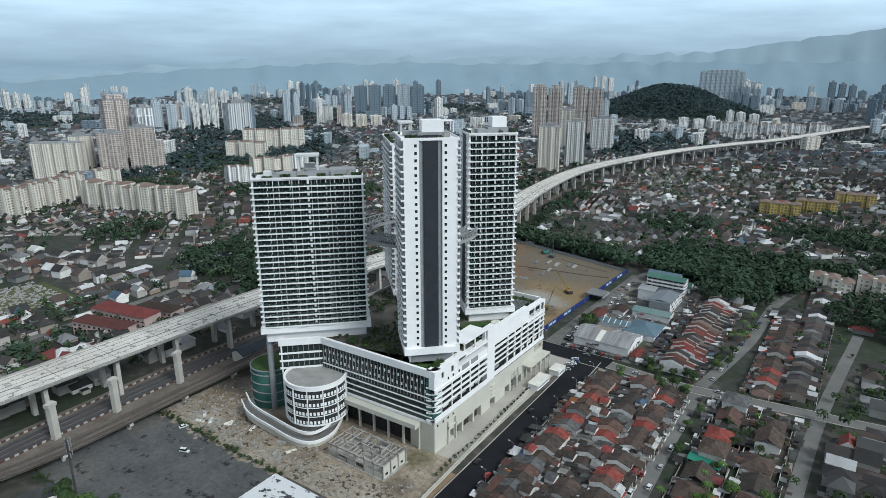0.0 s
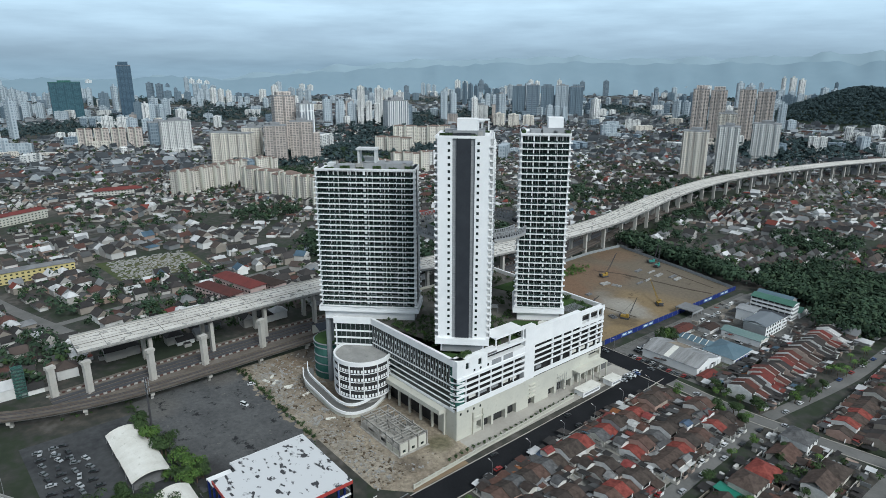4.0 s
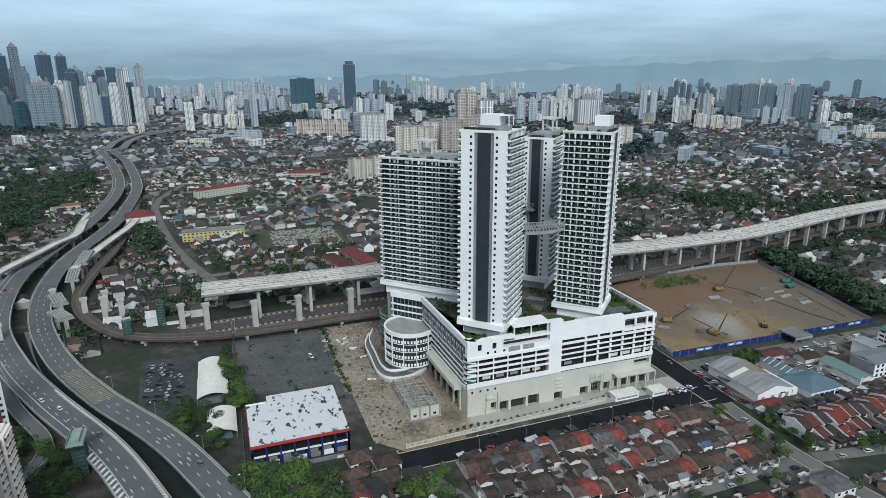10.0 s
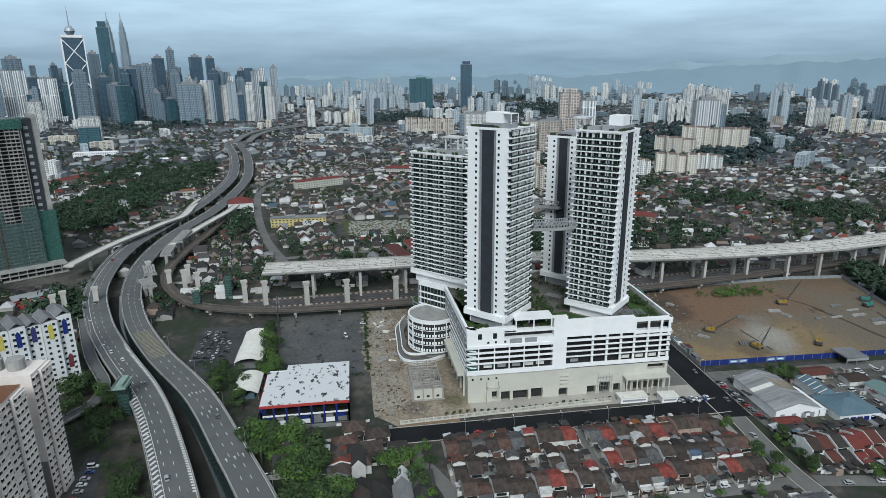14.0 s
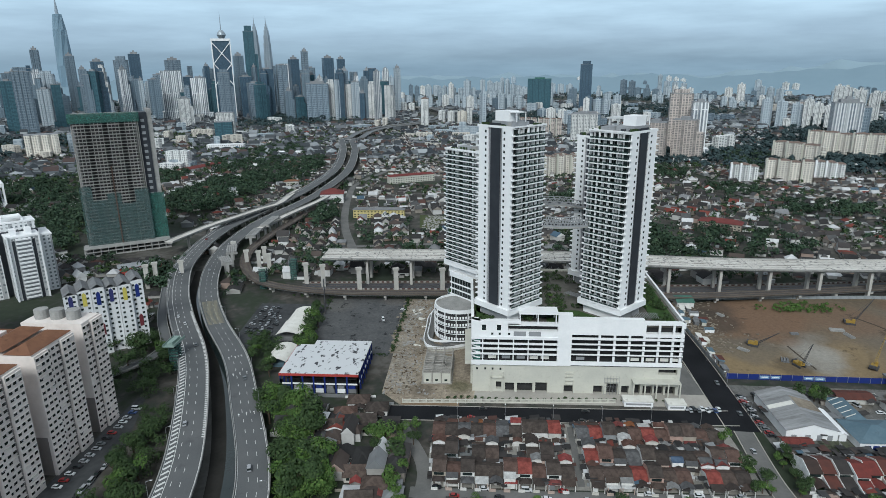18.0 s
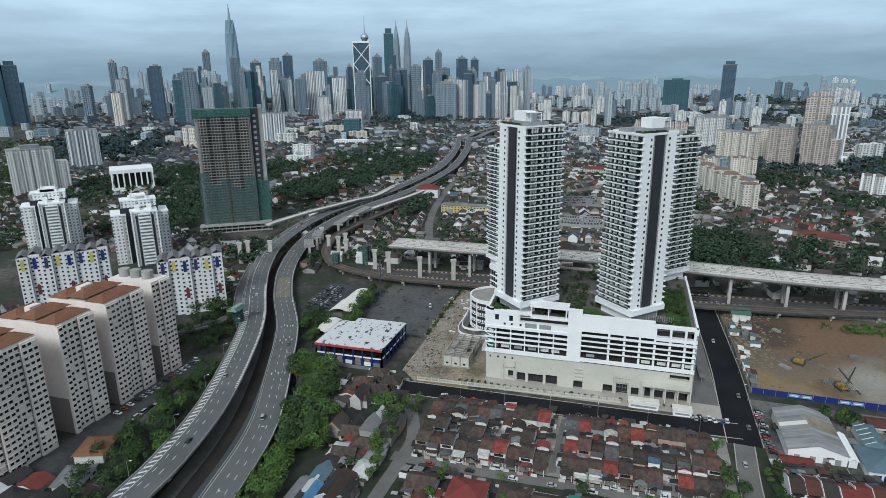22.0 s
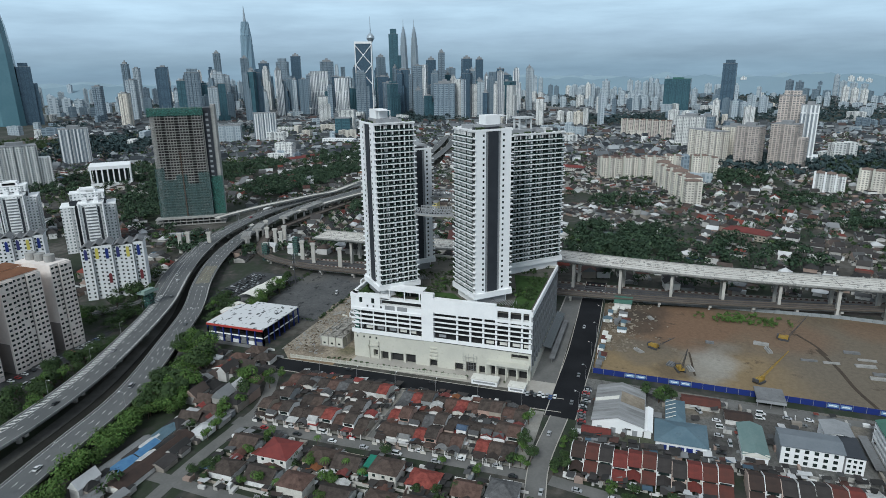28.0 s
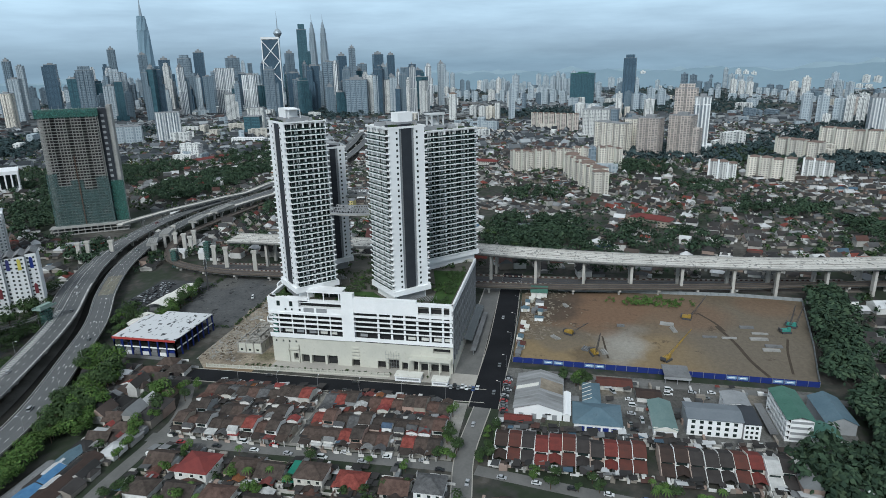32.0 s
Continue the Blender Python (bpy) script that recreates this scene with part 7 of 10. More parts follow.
# middle distance, north and west
high_rise(-2330, 598, 44, 44, 178, 80, 3, 0, "office_tower", "single dark glass office tower rising over the plain")
t = high_rise(-2420, 430, 92, 60, 124, 84, 5, 1, "netted_tower", "broad unfinished tower wrapped in green netting", 6)
t.children[0].data.materials[0] = NETTING
for k in range(4):
    flats(-1470 + 12 * k, 300 + 30 * k, 28, 18, 46, 84, 2, 2, 3, "red-brown flats with pale roofs")
high_rise(-1429, 440, 44, 30, 56, 80, 4, 1, fins=5)
high_rise(-1429, 480, 36, 30, 58, 80, 4, 1, fins=4)
for x, y, w, h, m in ((-1086, 622, 28, 104, 6), (-1137, 601, 42, 118, 2), (-1312, 440, 60, 66, 0)):
    high_rise(x, y, w, 26, h, 80, m, 1, fins=max(2, int(w / 11)), label="white and grey apartment tower in a cluster" if m != 1 else "cream apartment tower in a cluster")
flats(-803, 603, 38, 18, 28, 77, 3, 0, 3, "white and brown low flats with tiled roofs")
flats(-810, 672, 64, 18, 33, 73, 4, 1, 4, "cream flats with tiled roofs")
flats(-826, 741, 40, 18, 28, 70, 3, 0, 3, "white and brown low flats with tiled roofs")
# city side
high_rise(-1394, -441, 42, 30, 67, 105, 0, 0, fins=5)
high_rise(-1330, -420, 40, 30, 50, 105, 5, 0)
high_rise(-511, -547, 56, 30, 68, 145, 0, 1, label="white ribbed apartment tower with balconies", fins=6)
high_rise(-739, -689, 50, 30, 71, 140, 6, 1, label="white ribbed apartment tower among trees", fins=5)
t = thing("colonnade_hall", "white square hall with tall columns and a flat roof", "building", pose(-582, -441, 0, 0, 0, 134))
part("hall_core", B().box(-24, -20, 0, 24, 20, 30), GLASS, t)
part("hall_roof", B().box(-29, -25, 30, 29, 25, 35), WHITE, t)
part("hall_base", B().box(-29, -25, 0, 29, 25, 9), WHITE, t)
for k in range(8):
    for s in (-1, 1):
        part("column", B().box(-28 + 7.8 * k, s * 24 - 1, 9, -26 + 7.8 * k, s * 24 + 1, 30), WHITE, t)
high_rise(-1180, -560, 54, 30, 72, 120, 6, 0, label="slim striped white tower", fins=6)
high_rise(-1130, -640, 70, 30, 44, 120, 7, 0)
high_rise(-1060, -690, 60, 30, 48, 125, 1, 0, fins=4)
high_rise(-2088, -916, 70, 46, 168, 118, 6, 0, "office_tower", "white ribbed office tower with tall slim windows", 9)
high_rise(-1994, -359, 74, 50, 122, 103, 4, 3, "office_tower", "stepped pale office tower")
for k in range(8):
    high_rise(-2010 - 14 * (k % 2) - 12 * k, -350 + 27 * k, 26, 40, 118 + 8 * (k % 3), 102, (7, 0, 7, 0, 7, 8, 0, 5)[k], 1, fins=4, label="tall pale apartment tower in a long row")
high_rise(-1474, -1720, 43, 40, 196, 141, 3, 0, "office_tower")
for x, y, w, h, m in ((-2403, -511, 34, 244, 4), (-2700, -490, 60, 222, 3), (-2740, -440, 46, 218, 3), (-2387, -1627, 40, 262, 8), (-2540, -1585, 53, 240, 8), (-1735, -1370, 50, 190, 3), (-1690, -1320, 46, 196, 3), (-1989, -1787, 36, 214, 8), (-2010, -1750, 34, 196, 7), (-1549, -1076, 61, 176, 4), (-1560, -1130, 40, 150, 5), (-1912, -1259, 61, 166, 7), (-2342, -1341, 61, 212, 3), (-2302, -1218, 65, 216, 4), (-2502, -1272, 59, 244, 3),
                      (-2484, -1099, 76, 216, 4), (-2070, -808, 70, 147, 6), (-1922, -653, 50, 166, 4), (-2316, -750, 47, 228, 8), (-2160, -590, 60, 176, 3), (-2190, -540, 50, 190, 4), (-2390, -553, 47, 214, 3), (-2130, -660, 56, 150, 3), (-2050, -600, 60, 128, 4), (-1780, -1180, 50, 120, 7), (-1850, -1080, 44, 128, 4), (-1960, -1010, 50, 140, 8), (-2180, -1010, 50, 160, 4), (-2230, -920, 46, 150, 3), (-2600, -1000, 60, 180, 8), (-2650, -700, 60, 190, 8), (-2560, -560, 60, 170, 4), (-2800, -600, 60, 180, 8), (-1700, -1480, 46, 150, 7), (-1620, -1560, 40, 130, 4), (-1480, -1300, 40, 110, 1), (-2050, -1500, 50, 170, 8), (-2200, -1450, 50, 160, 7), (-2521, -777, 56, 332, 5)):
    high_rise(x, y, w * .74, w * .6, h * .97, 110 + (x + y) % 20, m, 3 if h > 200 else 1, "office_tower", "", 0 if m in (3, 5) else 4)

# a band of far towers all round the plain: the nearer ones single, the rest joined
fr = random.Random(21)
BAND = {7: ([], [], []), 8: ([], [], []), 0: ([], [], []), 4: ([], [], []), 1: ([], [], [])}
for k in range(1350):
    a, r = radians(fr.uniform(76, 242)), 1750 * (2.5 ** fr.random())
    x, y = 60 + r * math.cos(a), 180 + r * math.sin(a)
    deg = math.degrees(a)
    if r < 2700 and fr.random() < .66:
        continue
    if math.hypot(x - HC[0], y - HC[1]) < 430 or (deg > 186 and r < 2300) or noise.noise(Vector((x * .0016, y * .0016, 5))) < -.22:
        continue
    cbd = 188 < deg < 226
    h = fr.choice((18, 22, 28, 34, 42, 52, 64, 86)) * fr.uniform(.8, 1.2) * (1.3 if cbd else 1) * (0.75 + r / 8000)
    ww, dd, yaw = fr.uniform(11, 24) * (1 + r / 9000), fr.uniform(12, 20), a - math.pi / 2 + fr.uniform(-.6, .6)
    if r < 2250 and k % 4 == 0:
        high_rise(x, y, ww, dd, h, math.degrees(yaw), fr.choice((0, 0, 1, 7, 2, 4)), fr.choice((0, 1, 2)), fins=fr.choice((0, 3, 4)))
        continue
    # beyond 2100 m mostly walls with haze in their colour
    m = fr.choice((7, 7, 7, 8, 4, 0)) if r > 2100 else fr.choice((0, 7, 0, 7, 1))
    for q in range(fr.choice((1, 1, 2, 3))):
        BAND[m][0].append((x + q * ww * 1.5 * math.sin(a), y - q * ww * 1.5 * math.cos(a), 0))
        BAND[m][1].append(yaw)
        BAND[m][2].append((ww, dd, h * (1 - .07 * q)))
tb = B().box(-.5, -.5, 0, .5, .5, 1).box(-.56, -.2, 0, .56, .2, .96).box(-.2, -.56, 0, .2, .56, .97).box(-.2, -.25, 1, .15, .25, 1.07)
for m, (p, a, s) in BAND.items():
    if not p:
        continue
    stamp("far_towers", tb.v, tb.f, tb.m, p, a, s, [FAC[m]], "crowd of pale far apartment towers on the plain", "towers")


# middling blocks of five to twelve storeys strewn over the plain
MIDB = {0: ([], [], []), 1: ([], [], []), 7: ([], [], []), 4: ([], [], [])}
for k in range(620):
    a, r = radians(fr.uniform(74, 244)), 900 * (3.6 ** fr.random())
    x, y = 60 + r * math.cos(a), 180 + r * math.sin(a)
    if not all(free(x + 30 * math.cos(q), y + 30 * math.sin(q)) for q in range(7)) or math.hypot(x - HC[0], y - HC[1]) < 380 or noise.noise(Vector((x * .003, y * .003, 15))) < -.1 + (.3 if r < 1300 else 0):
        continue
    m, yaw, ln = fr.choice((0, 1, 7, 0, 7, 4)), fr.choice((0, .5, 1.1, 1.57, 2.2)) + fr.uniform(-.1, .1), fr.uniform(22, 60)
    for q in range(fr.choice((1, 1, 2))):
        MIDB[m][0].append((x + q * 24 * math.sin(yaw), y - q * 24 * math.cos(yaw), 0))
        MIDB[m][1].append(yaw)
        MIDB[m][2].append((ln, fr.uniform(11, 16), fr.choice((9, 12, 14, 16, 20, 26, 34))))
for m, (p, a, s) in MIDB.items():
    if not p:
        continue
    q = B().box(-.5, -.5, 0, .5, .5, 1).box(-.3, -.56, 0, -.1, .56, 1.04).box(.15, -.56, 0, .35, .56, 1.04)
    stamp("midrise_blocks", q.v, q.f, q.m, p, a, s, [FAC[m]], "middling apartment blocks spread over the plain", "buildings")

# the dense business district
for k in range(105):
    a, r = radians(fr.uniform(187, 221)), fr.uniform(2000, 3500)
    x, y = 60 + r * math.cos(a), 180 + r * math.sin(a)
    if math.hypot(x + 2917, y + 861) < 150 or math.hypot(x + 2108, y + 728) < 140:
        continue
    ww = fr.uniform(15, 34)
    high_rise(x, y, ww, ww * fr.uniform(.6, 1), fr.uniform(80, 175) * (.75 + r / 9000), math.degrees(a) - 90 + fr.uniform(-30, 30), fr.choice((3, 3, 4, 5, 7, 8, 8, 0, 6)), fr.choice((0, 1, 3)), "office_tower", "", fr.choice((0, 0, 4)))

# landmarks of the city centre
# landmark steel and glass hold distance haze as a blue tint
SILVER = surf("hazed_steel_cladding", (0.36, 0.41, 0.45), (0.30, 0.35, 0.39), 0.02, 0.35, metal=0.3)
BLUEGLASS = surf("hazed_tower_glass", (0.17, 0.25, 0.31), (0.21, 0.29, 0.35), 0.015, 0.25)
tw = thing("twin_towers", "pair of tapering steel-clad towers with spires and a bridge", "skyscraper", pose(-2917, -861, 0, 0, 0, 111))
for s in (-1, 1):
    b, z, r = B(), 0, 21.0
    for k, (h, q) in enumerate(((230, 21), (60, 18.5), (36, 15.5), (24, 12), (16, 8), (10, 4.5))):
        b.prism([(s * 27 + q * (1 if i % 2 else .86) * math.cos(i * math.tau / 16), q * (1 if i % 2 else .86) * math.sin(i * math.tau / 16)) for i in range(16)], z, z + h)
        for j in range(int(h / 9)):
            b.prism([(s * 27 + (q + .9) * math.cos(i * math.tau / 12), (q + .9) * math.sin(i * math.tau / 12)) for i in range(12)], z + j * 9 + 6.5, z + j * 9 + 8.2)
        z += h
    part("tower_shaft", b, SILVER, tw)
    part("spire", B().rod((s * 27, 0, z), (s * 27, 0, z + 38), 2.2, 8, r2=.3), SILVER, tw)
part("bridge", B().box(-9, -3, 170, 9, 3, 178), SILVER, tw)
kt = thing("telecom_tower", "slim concrete telecom tower with a round pod and mast", "tower", (-2573, -913, 0))
part("shaft", B().rod((0, 0, 0), (0, 0, 300), 9, 16, r2=6), SILVER, kt)
part("pod", B().rod((0, 0, 292), (0, 0, 312), 7, 20, r2=19).rod((0, 0, 312), (0, 0, 322), 19, 20, r2=16).rod((0, 0, 322), (0, 0, 332), 15, 20, r2=7), SILVER, kt)
part("mast", B().rod((0, 0, 332), (0, 0, 405), 2.6, 8, r2=.5), SILVER, kt)
xt = thing("cross_braced_tower", "dark glass tower with a giant white cross brace", "skyscraper", pose(-2108, -728, 0, 0, 0, 114))
part("tower_body", B().box(-31, -20, 0, 31, 20, 268), FAC[3], xt)
for s in (-1, 1):
    part("brace", B().rod((-30 * s, 21, 262), (30 * s, 21, 190), 1.7, 6).rod((30 * s, 21, 190), (-30 * s, 21, 118), 1.7, 6), WHITE, xt)
    part("brace", B().rod((-30 * s, -21, 262), (30 * s, -21, 190), 1.7, 6).rod((30 * s, -21, 190), (-30 * s, -21, 118), 1.7, 6), WHITE, xt)
    part("corner_post", B().box(s * 31 - 1.6, 19, 0, s * 31 + 1.6, 22, 272).box(s * 31 - 1.6, -22, 0, s * 31 + 1.6, -19, 272), WHITE, xt)
part("roof_cap", B().box(-33, -22, 268, 33, 22, 276), WHITE, xt)
mt = thing("faceted_spire_tower", "very tall faceted glass tower ending in a spire", "skyscraper", pose(-3527, -2267, 0, 0, 0, 20))
b = B()
for z0, z1, r0, r1 in ((0, 200, 42, 46), (200, 400, 46, 36), (400, 486, 36, 24)):
    k = len(b.v)
    for z, r, tw_ in ((z0, r0, 0), (z1, r1, .4)):
        b.v += [(r * math.cos(i * math.tau / 8 + tw_), r * math.sin(i * math.tau / 8 + tw_), z) for i in range(8)]
    for i in range(8):
        j = (i + 1) % 8
        b.f += [(k + i, k + j, k + 8 + j), (k + i, k + 8 + j, k + 8 + i)]
        b.m += [0, 0]
    b.f.append(tuple(range(k + 8, k + 16)))
    b.m.append(0)
part("tower_shaft", b, BLUEGLASS, mt)
part("spire", B().rod((0, 0, 480), (0, 0, 585), 11, 8, r2=1.5), SILVER, mt)
et = thing("tapered_glass_tower", "tall tapering blue-green glass tower with rounded shoulders", "skyscraper", pose(-1430, -1760, 0, 0, 0, 45))
b = B()
for z0, z1, r0, r1 in ((0, 240, 46, 40), (240, 330, 40, 32), (330, 372, 32, 24)):
    b2 = []
    for z, r in ((z0, r0), (z1, r1)):
        b2.append([(r * .9, -r * .55), (r * .9, r * .55), (r * .55, r * .9), (-r * .55, r * .9), (-r * .9, r * .55), (-r * .9, -r * .55), (-r * .55, -r * .9), (r * .55, -r * .9)])
    k = len(b.v)
    b.v += [(p[0], p[1], z0) for p in b2[0]] + [(p[0], p[1], z1) for p in b2[1]]
    for i in range(8):
        j = (i + 1) % 8
        b.f.append((k + i, k + j, k + 8 + j, k + 8 + i))
        b.m.append(0)
    b.f.append(tuple(range(k + 8, k + 16)))
    b.m.append(0)
part("tower_shaft", b, surf("bright_blue_green_glass", (0.085, 0.175, 0.215), (0.11, 0.21, 0.25), 0.02, 0.2, spec=.6), et)
part("crown_frame", B().prism([(21, -13), (21, 13), (13, 21), (-13, 21), (-21, 13), (-21, -13), (-13, -21), (13, -21)], 372.05, 384), SILVER, et)

# great concrete tower under construction beside the highway
gt = thing("unfinished_tower", "tall unfinished concrete tower with green safety netting", "tower", pose(-396, -173, 0, 0, 0, 123))
GW, GD, GH = 57.0, 30.0, 132.0
# concrete toned down so its colour holds the front's shade
TONEDCON = surf("shade_toned_concrete", (0.34, 0.335, 0.32), (0.24, 0.235, 0.225), 0.2, 0.85, bump=.1)
# core coloured near black for the shade behind the open floors
part("core", B().box(3.5, 4, 0, GW - 3.5, GD - 4, GH - 3), VOID, gt)
BAYS = ((1.5, 11.5), (16.0, 26.0), (30.5, 40.5), (45.0, 55.5))
fl = B().box(0, 0, 0, GW, GD, .5)
for u0, u1 in BAYS:
    fl.box(u0, -1.5, 0, u1, 0, .95)
fl = fl.box(GW - .2, 0, .5, GW + .1, GD, .9).mesh("floor_slab", TONEDCON)
for k in range(41):
    part("floor_slab", fl, None, gt, at=(0, 0, 8 + 3.1 * k))
for u0, u1 in BAYS:
    for k in range(4):
        u = u0 + .4 + (u1 - u0 - .8) * k / 3
        part("column", B().box(u - .28, -.9, 0, u + .28, -.1, GH), TONEDCON if k % 2 else CONCRETE, gt)
for k in range(9):
    u = GW * k / 8
    part("column", B().box(u - .4, GD - 1.1, 0, u + .4, GD - .2, GH), CONCRETE, gt)
for k in range(8):
    v = GD * k / 7
    for x in (0.0, GW - .5):
        part("column", B().box(x, v - .3, 0, x + .5, v + .3, GH), CONCRETE, gt)


def net(name, a, c, lo, hi):
    """Open-weave safety net: part cloth, part gap, dirtier and looser in patches."""
    m, n, l, p = nodes_of(name)
    co, nz, mx, mr = n.new("ShaderNodeTexCoord"), n.new("ShaderNodeTexNoise"), n.new("ShaderNodeMix"), n.new("ShaderNodeMapRange")
    nz.inputs["Scale"].default_value, nz.inputs["Detail"].default_value, nz.inputs["Roughness"].default_value = .22, 7, .65
    l.new(co.outputs["Object"], nz.inputs[0])
    mx.data_type = "RGBA"
    mx.inputs[6].default_value, mx.inputs[7].default_value = (*a, 1), (*c, 1)
    l.new(nz.outputs[0], mx.inputs[0])
    l.new(mx.outputs[2], p.inputs["Base Color"])
    mr.inputs[1].default_value, mr.inputs[2].default_value, mr.inputs[3].default_value, mr.inputs[4].default_value = .35, .65, lo, hi
    l.new(nz.outputs[0], mr.inputs[0])
    l.new(mr.outputs[0], p.inputs["Alpha"])
    p.inputs["Roughness"].default_value = .9
    return m


NETVEIL, NETTOP = net("dusty_veil_net", (0.05, 0.10, 0.10), (0.10, 0.155, 0.15), .22, .6), net("green_top_net", (0.03, 0.105, 0.088), (0.055, 0.15, 0.125), .45, .85)
part("net_top", B().box(-1.8, -2.0, GH - 7, GW + 1.2, -1.9, GH + 2), NETTOP, gt, "green netting round the top floors")
part("net_top", B().box(-1.9, -2.0, GH - 9, -1.8, GD + 1, GH + 1), NETTOP, gt, "green netting round the top floors")
for u0, u1, z1 in ((-1.6, 8.8, 66), (9.0, 20.8, 52), (21.0, 33.0, 58), (33.2, 45.0, 47), (45.2, 57.8, 60)):
    part("net_low", B().box(u0, -2.1, 8, u1, -2.0, z1), NETVEIL, gt, "translucent dusty green netting")
part("hoist_mast", B().box(27.8, -2.8, 0, 28.8, -2.2, 84), surf("rusty_hoist", (.13, .085, .065), (.09, .065, .055), .3, .8), gt, "rust-brown hoist mast")
part("lift_wall", B().box(GW + .1, 3.0, 0, GW + 8.6, GD - 3, GH + 1), DARKGREY, gt, "charcoal lift shaft wall")
part("side_wall", B().box(GW + 8.6, 4, 0, GW + 13, GD - 3, GH + 4), CONCRETE, gt, "pale grey edge wall")
for k in range(20):
    part("shaft_brace", B().box(GW + 2.6, 2.7, 10 + 6 * k, GW + 5.8, 3.0, 12.6 + 6 * k), MIDGREY, gt)
part("side_net", B().box(GW + 1.2, 2.2, 8, GW + 14.5, 2.3, 54), NETTOP, gt, "green netting over the shaft foot")
for k in range(9):
    part("roof_pole", B().rod((3 + 6.2 * k, 2, GH), (3 + 6.2 * k, 2, GH + 2.5 + (k * 5 % 4)), .18, 5), STEEL, gt)
part("podium_floor", B().box(-6, -14, 0, GW + 14, GD + 5, 1).box(-6, -14, 4, GW + 14, 2, 4.7).box(-6, -14, 7.4, GW + 14, 2, 8.1), CONCRETE, gt)
for k in range(12):
    part("podium_column", B().box(-5 + 6.4 * k, -13.6, 0, -4.2 + 6.4 * k, -12.8, 7.6), CONCRETE, gt)

# pink-grey flats beside the highway, storey windows as pieces
FLATWALL = surf("pinkish_white_render", (0.80, 0.735, 0.69), (0.66, 0.60, 0.56), 0.07, 0.85, bump=.05)
FLATDARK = surf("grey_lower_render", (0.27, 0.245, 0.23), (0.22, 0.20, 0.19), 0.08, 0.85)
win = B().box(-.82, -.12, 0, .82, .12, 1.4).mesh("window", GLASS)
awn = B().slab([(-.8, -.75, 1.35), (.8, -.75, 1.35), (.8, -.05, 1.75), (-.8, -.05, 1.75)], .08).mesh("awning", GREYSHEET)
for x0, x1, dep, orange in ((-22, 8, 34, True), (-54, -33, 36, True), (-88, -62, 36, True), (-110, -96, 30, False)):
    t = thing("apartment_slab", "tall pinkish-white flats with terracotta roof sections" if orange else "tall pinkish-white flats with flat roof and water tanks", "apartment block", pose(x0, 20 - dep, 0), "pink flats")
    w, h = x1 - x0, 58.0
    part("wall", B().box(0, 0, 0, w, dep, h), FLATWALL, t)
    part("base_wall", B().box(w - .1, .2, 0, w + .15, dep - .2, 19), FLATDARK, t)
    n = max(4, int(w / 2.7))
    step = lambda i: 1.3 if (i // 3) % 2 == 0 else 0.0
    for g in range(0, n, 6):
        part("front_bay", B().box(g * w / n, dep, 0, min(g + 3, n) * w / n, dep + 1.3, h - .6), FLATWALL, t)
    # dark strips at the bay edges paint the shade of recesses
    for g in range(3, n, 3):
        part("shaft_strip", B().box(*((g * w / n - .5, dep, 0, g * w / n - .02) if step(g) else (g * w / n + .02, dep, 0, g * w / n + .5)), dep + .3, h - 1.2), FLATDARK, t, "grey-brown strip painting recess shade between the bays")
    for k in range(18):
        for i in range(n):
            if (k * 7 + i * 3) % 17:
                part("window", win, None, t, at=pose((i + .5) * w / n, dep + step(i) + .02, 2.2 + 3.1 * k, 0, 0, 180))
            if (k * 5 + i * 11 + k * i) % 6 == 0:
                part("awning", awn, None, t, at=pose((i + .5) * w / n, dep + step(i) + .02, 2.0 + 3.1 * k, 0, 0, 180))
    led = B()
    for k in range(18):
        for g in range(0, n, 3):
            led.box(g * w / n + .2, dep + step(g), 1.6 + 3.1 * k, min(g + 3, n) * w / n - .2, dep + step(g) + .28, 1.85 + 3.1 * k)
            led.box(g * w / n + .5, dep + step(g), 3.72 + 3.1 * k, min(g + 3, n) * w / n - .5, dep + step(g) + .6, 3.84 + 3.1 * k)
    tagged(part("storey_ledge", led, FLATWALL, t), kind="stuff")
    if orange:
        for k in range(3):
            part("roof", B().hip(.5, k * dep / 3 + .4, w - .5, (k + 1) * dep / 3 - .4, h + .3 + (k % 2) * 1.4, 3.0, .7), TERRACOTTA, t)
        part("parapet", B().box(w * .4, dep * .3, h, w * .7, dep * .4, h + 4.4), FLATWALL, t)
    else:
        for k in range(3):
            part("water_tank", B().rod((w * .5, 6 + 8 * k, h), (w * .5, 6 + 8 * k, h + 4.5), 3.2, 14), CONCRETE, t)
PANELYELLOW, PANELRED, PANELBLUE = surf("panel_yellow", (.55, .48, .10), (.45, .40, .10), .3, .7), surf("panel_maroon", (.16, .035, .045), (.12, .03, .035), .3, .7), surf("panel_indigo", (.03, .035, .16), (.04, .045, .12), .3, .7)
OFFWHITE = surf("greyed_white_render", (0.72, 0.73, 0.735), (0.60, 0.61, 0.62), .1, .8)
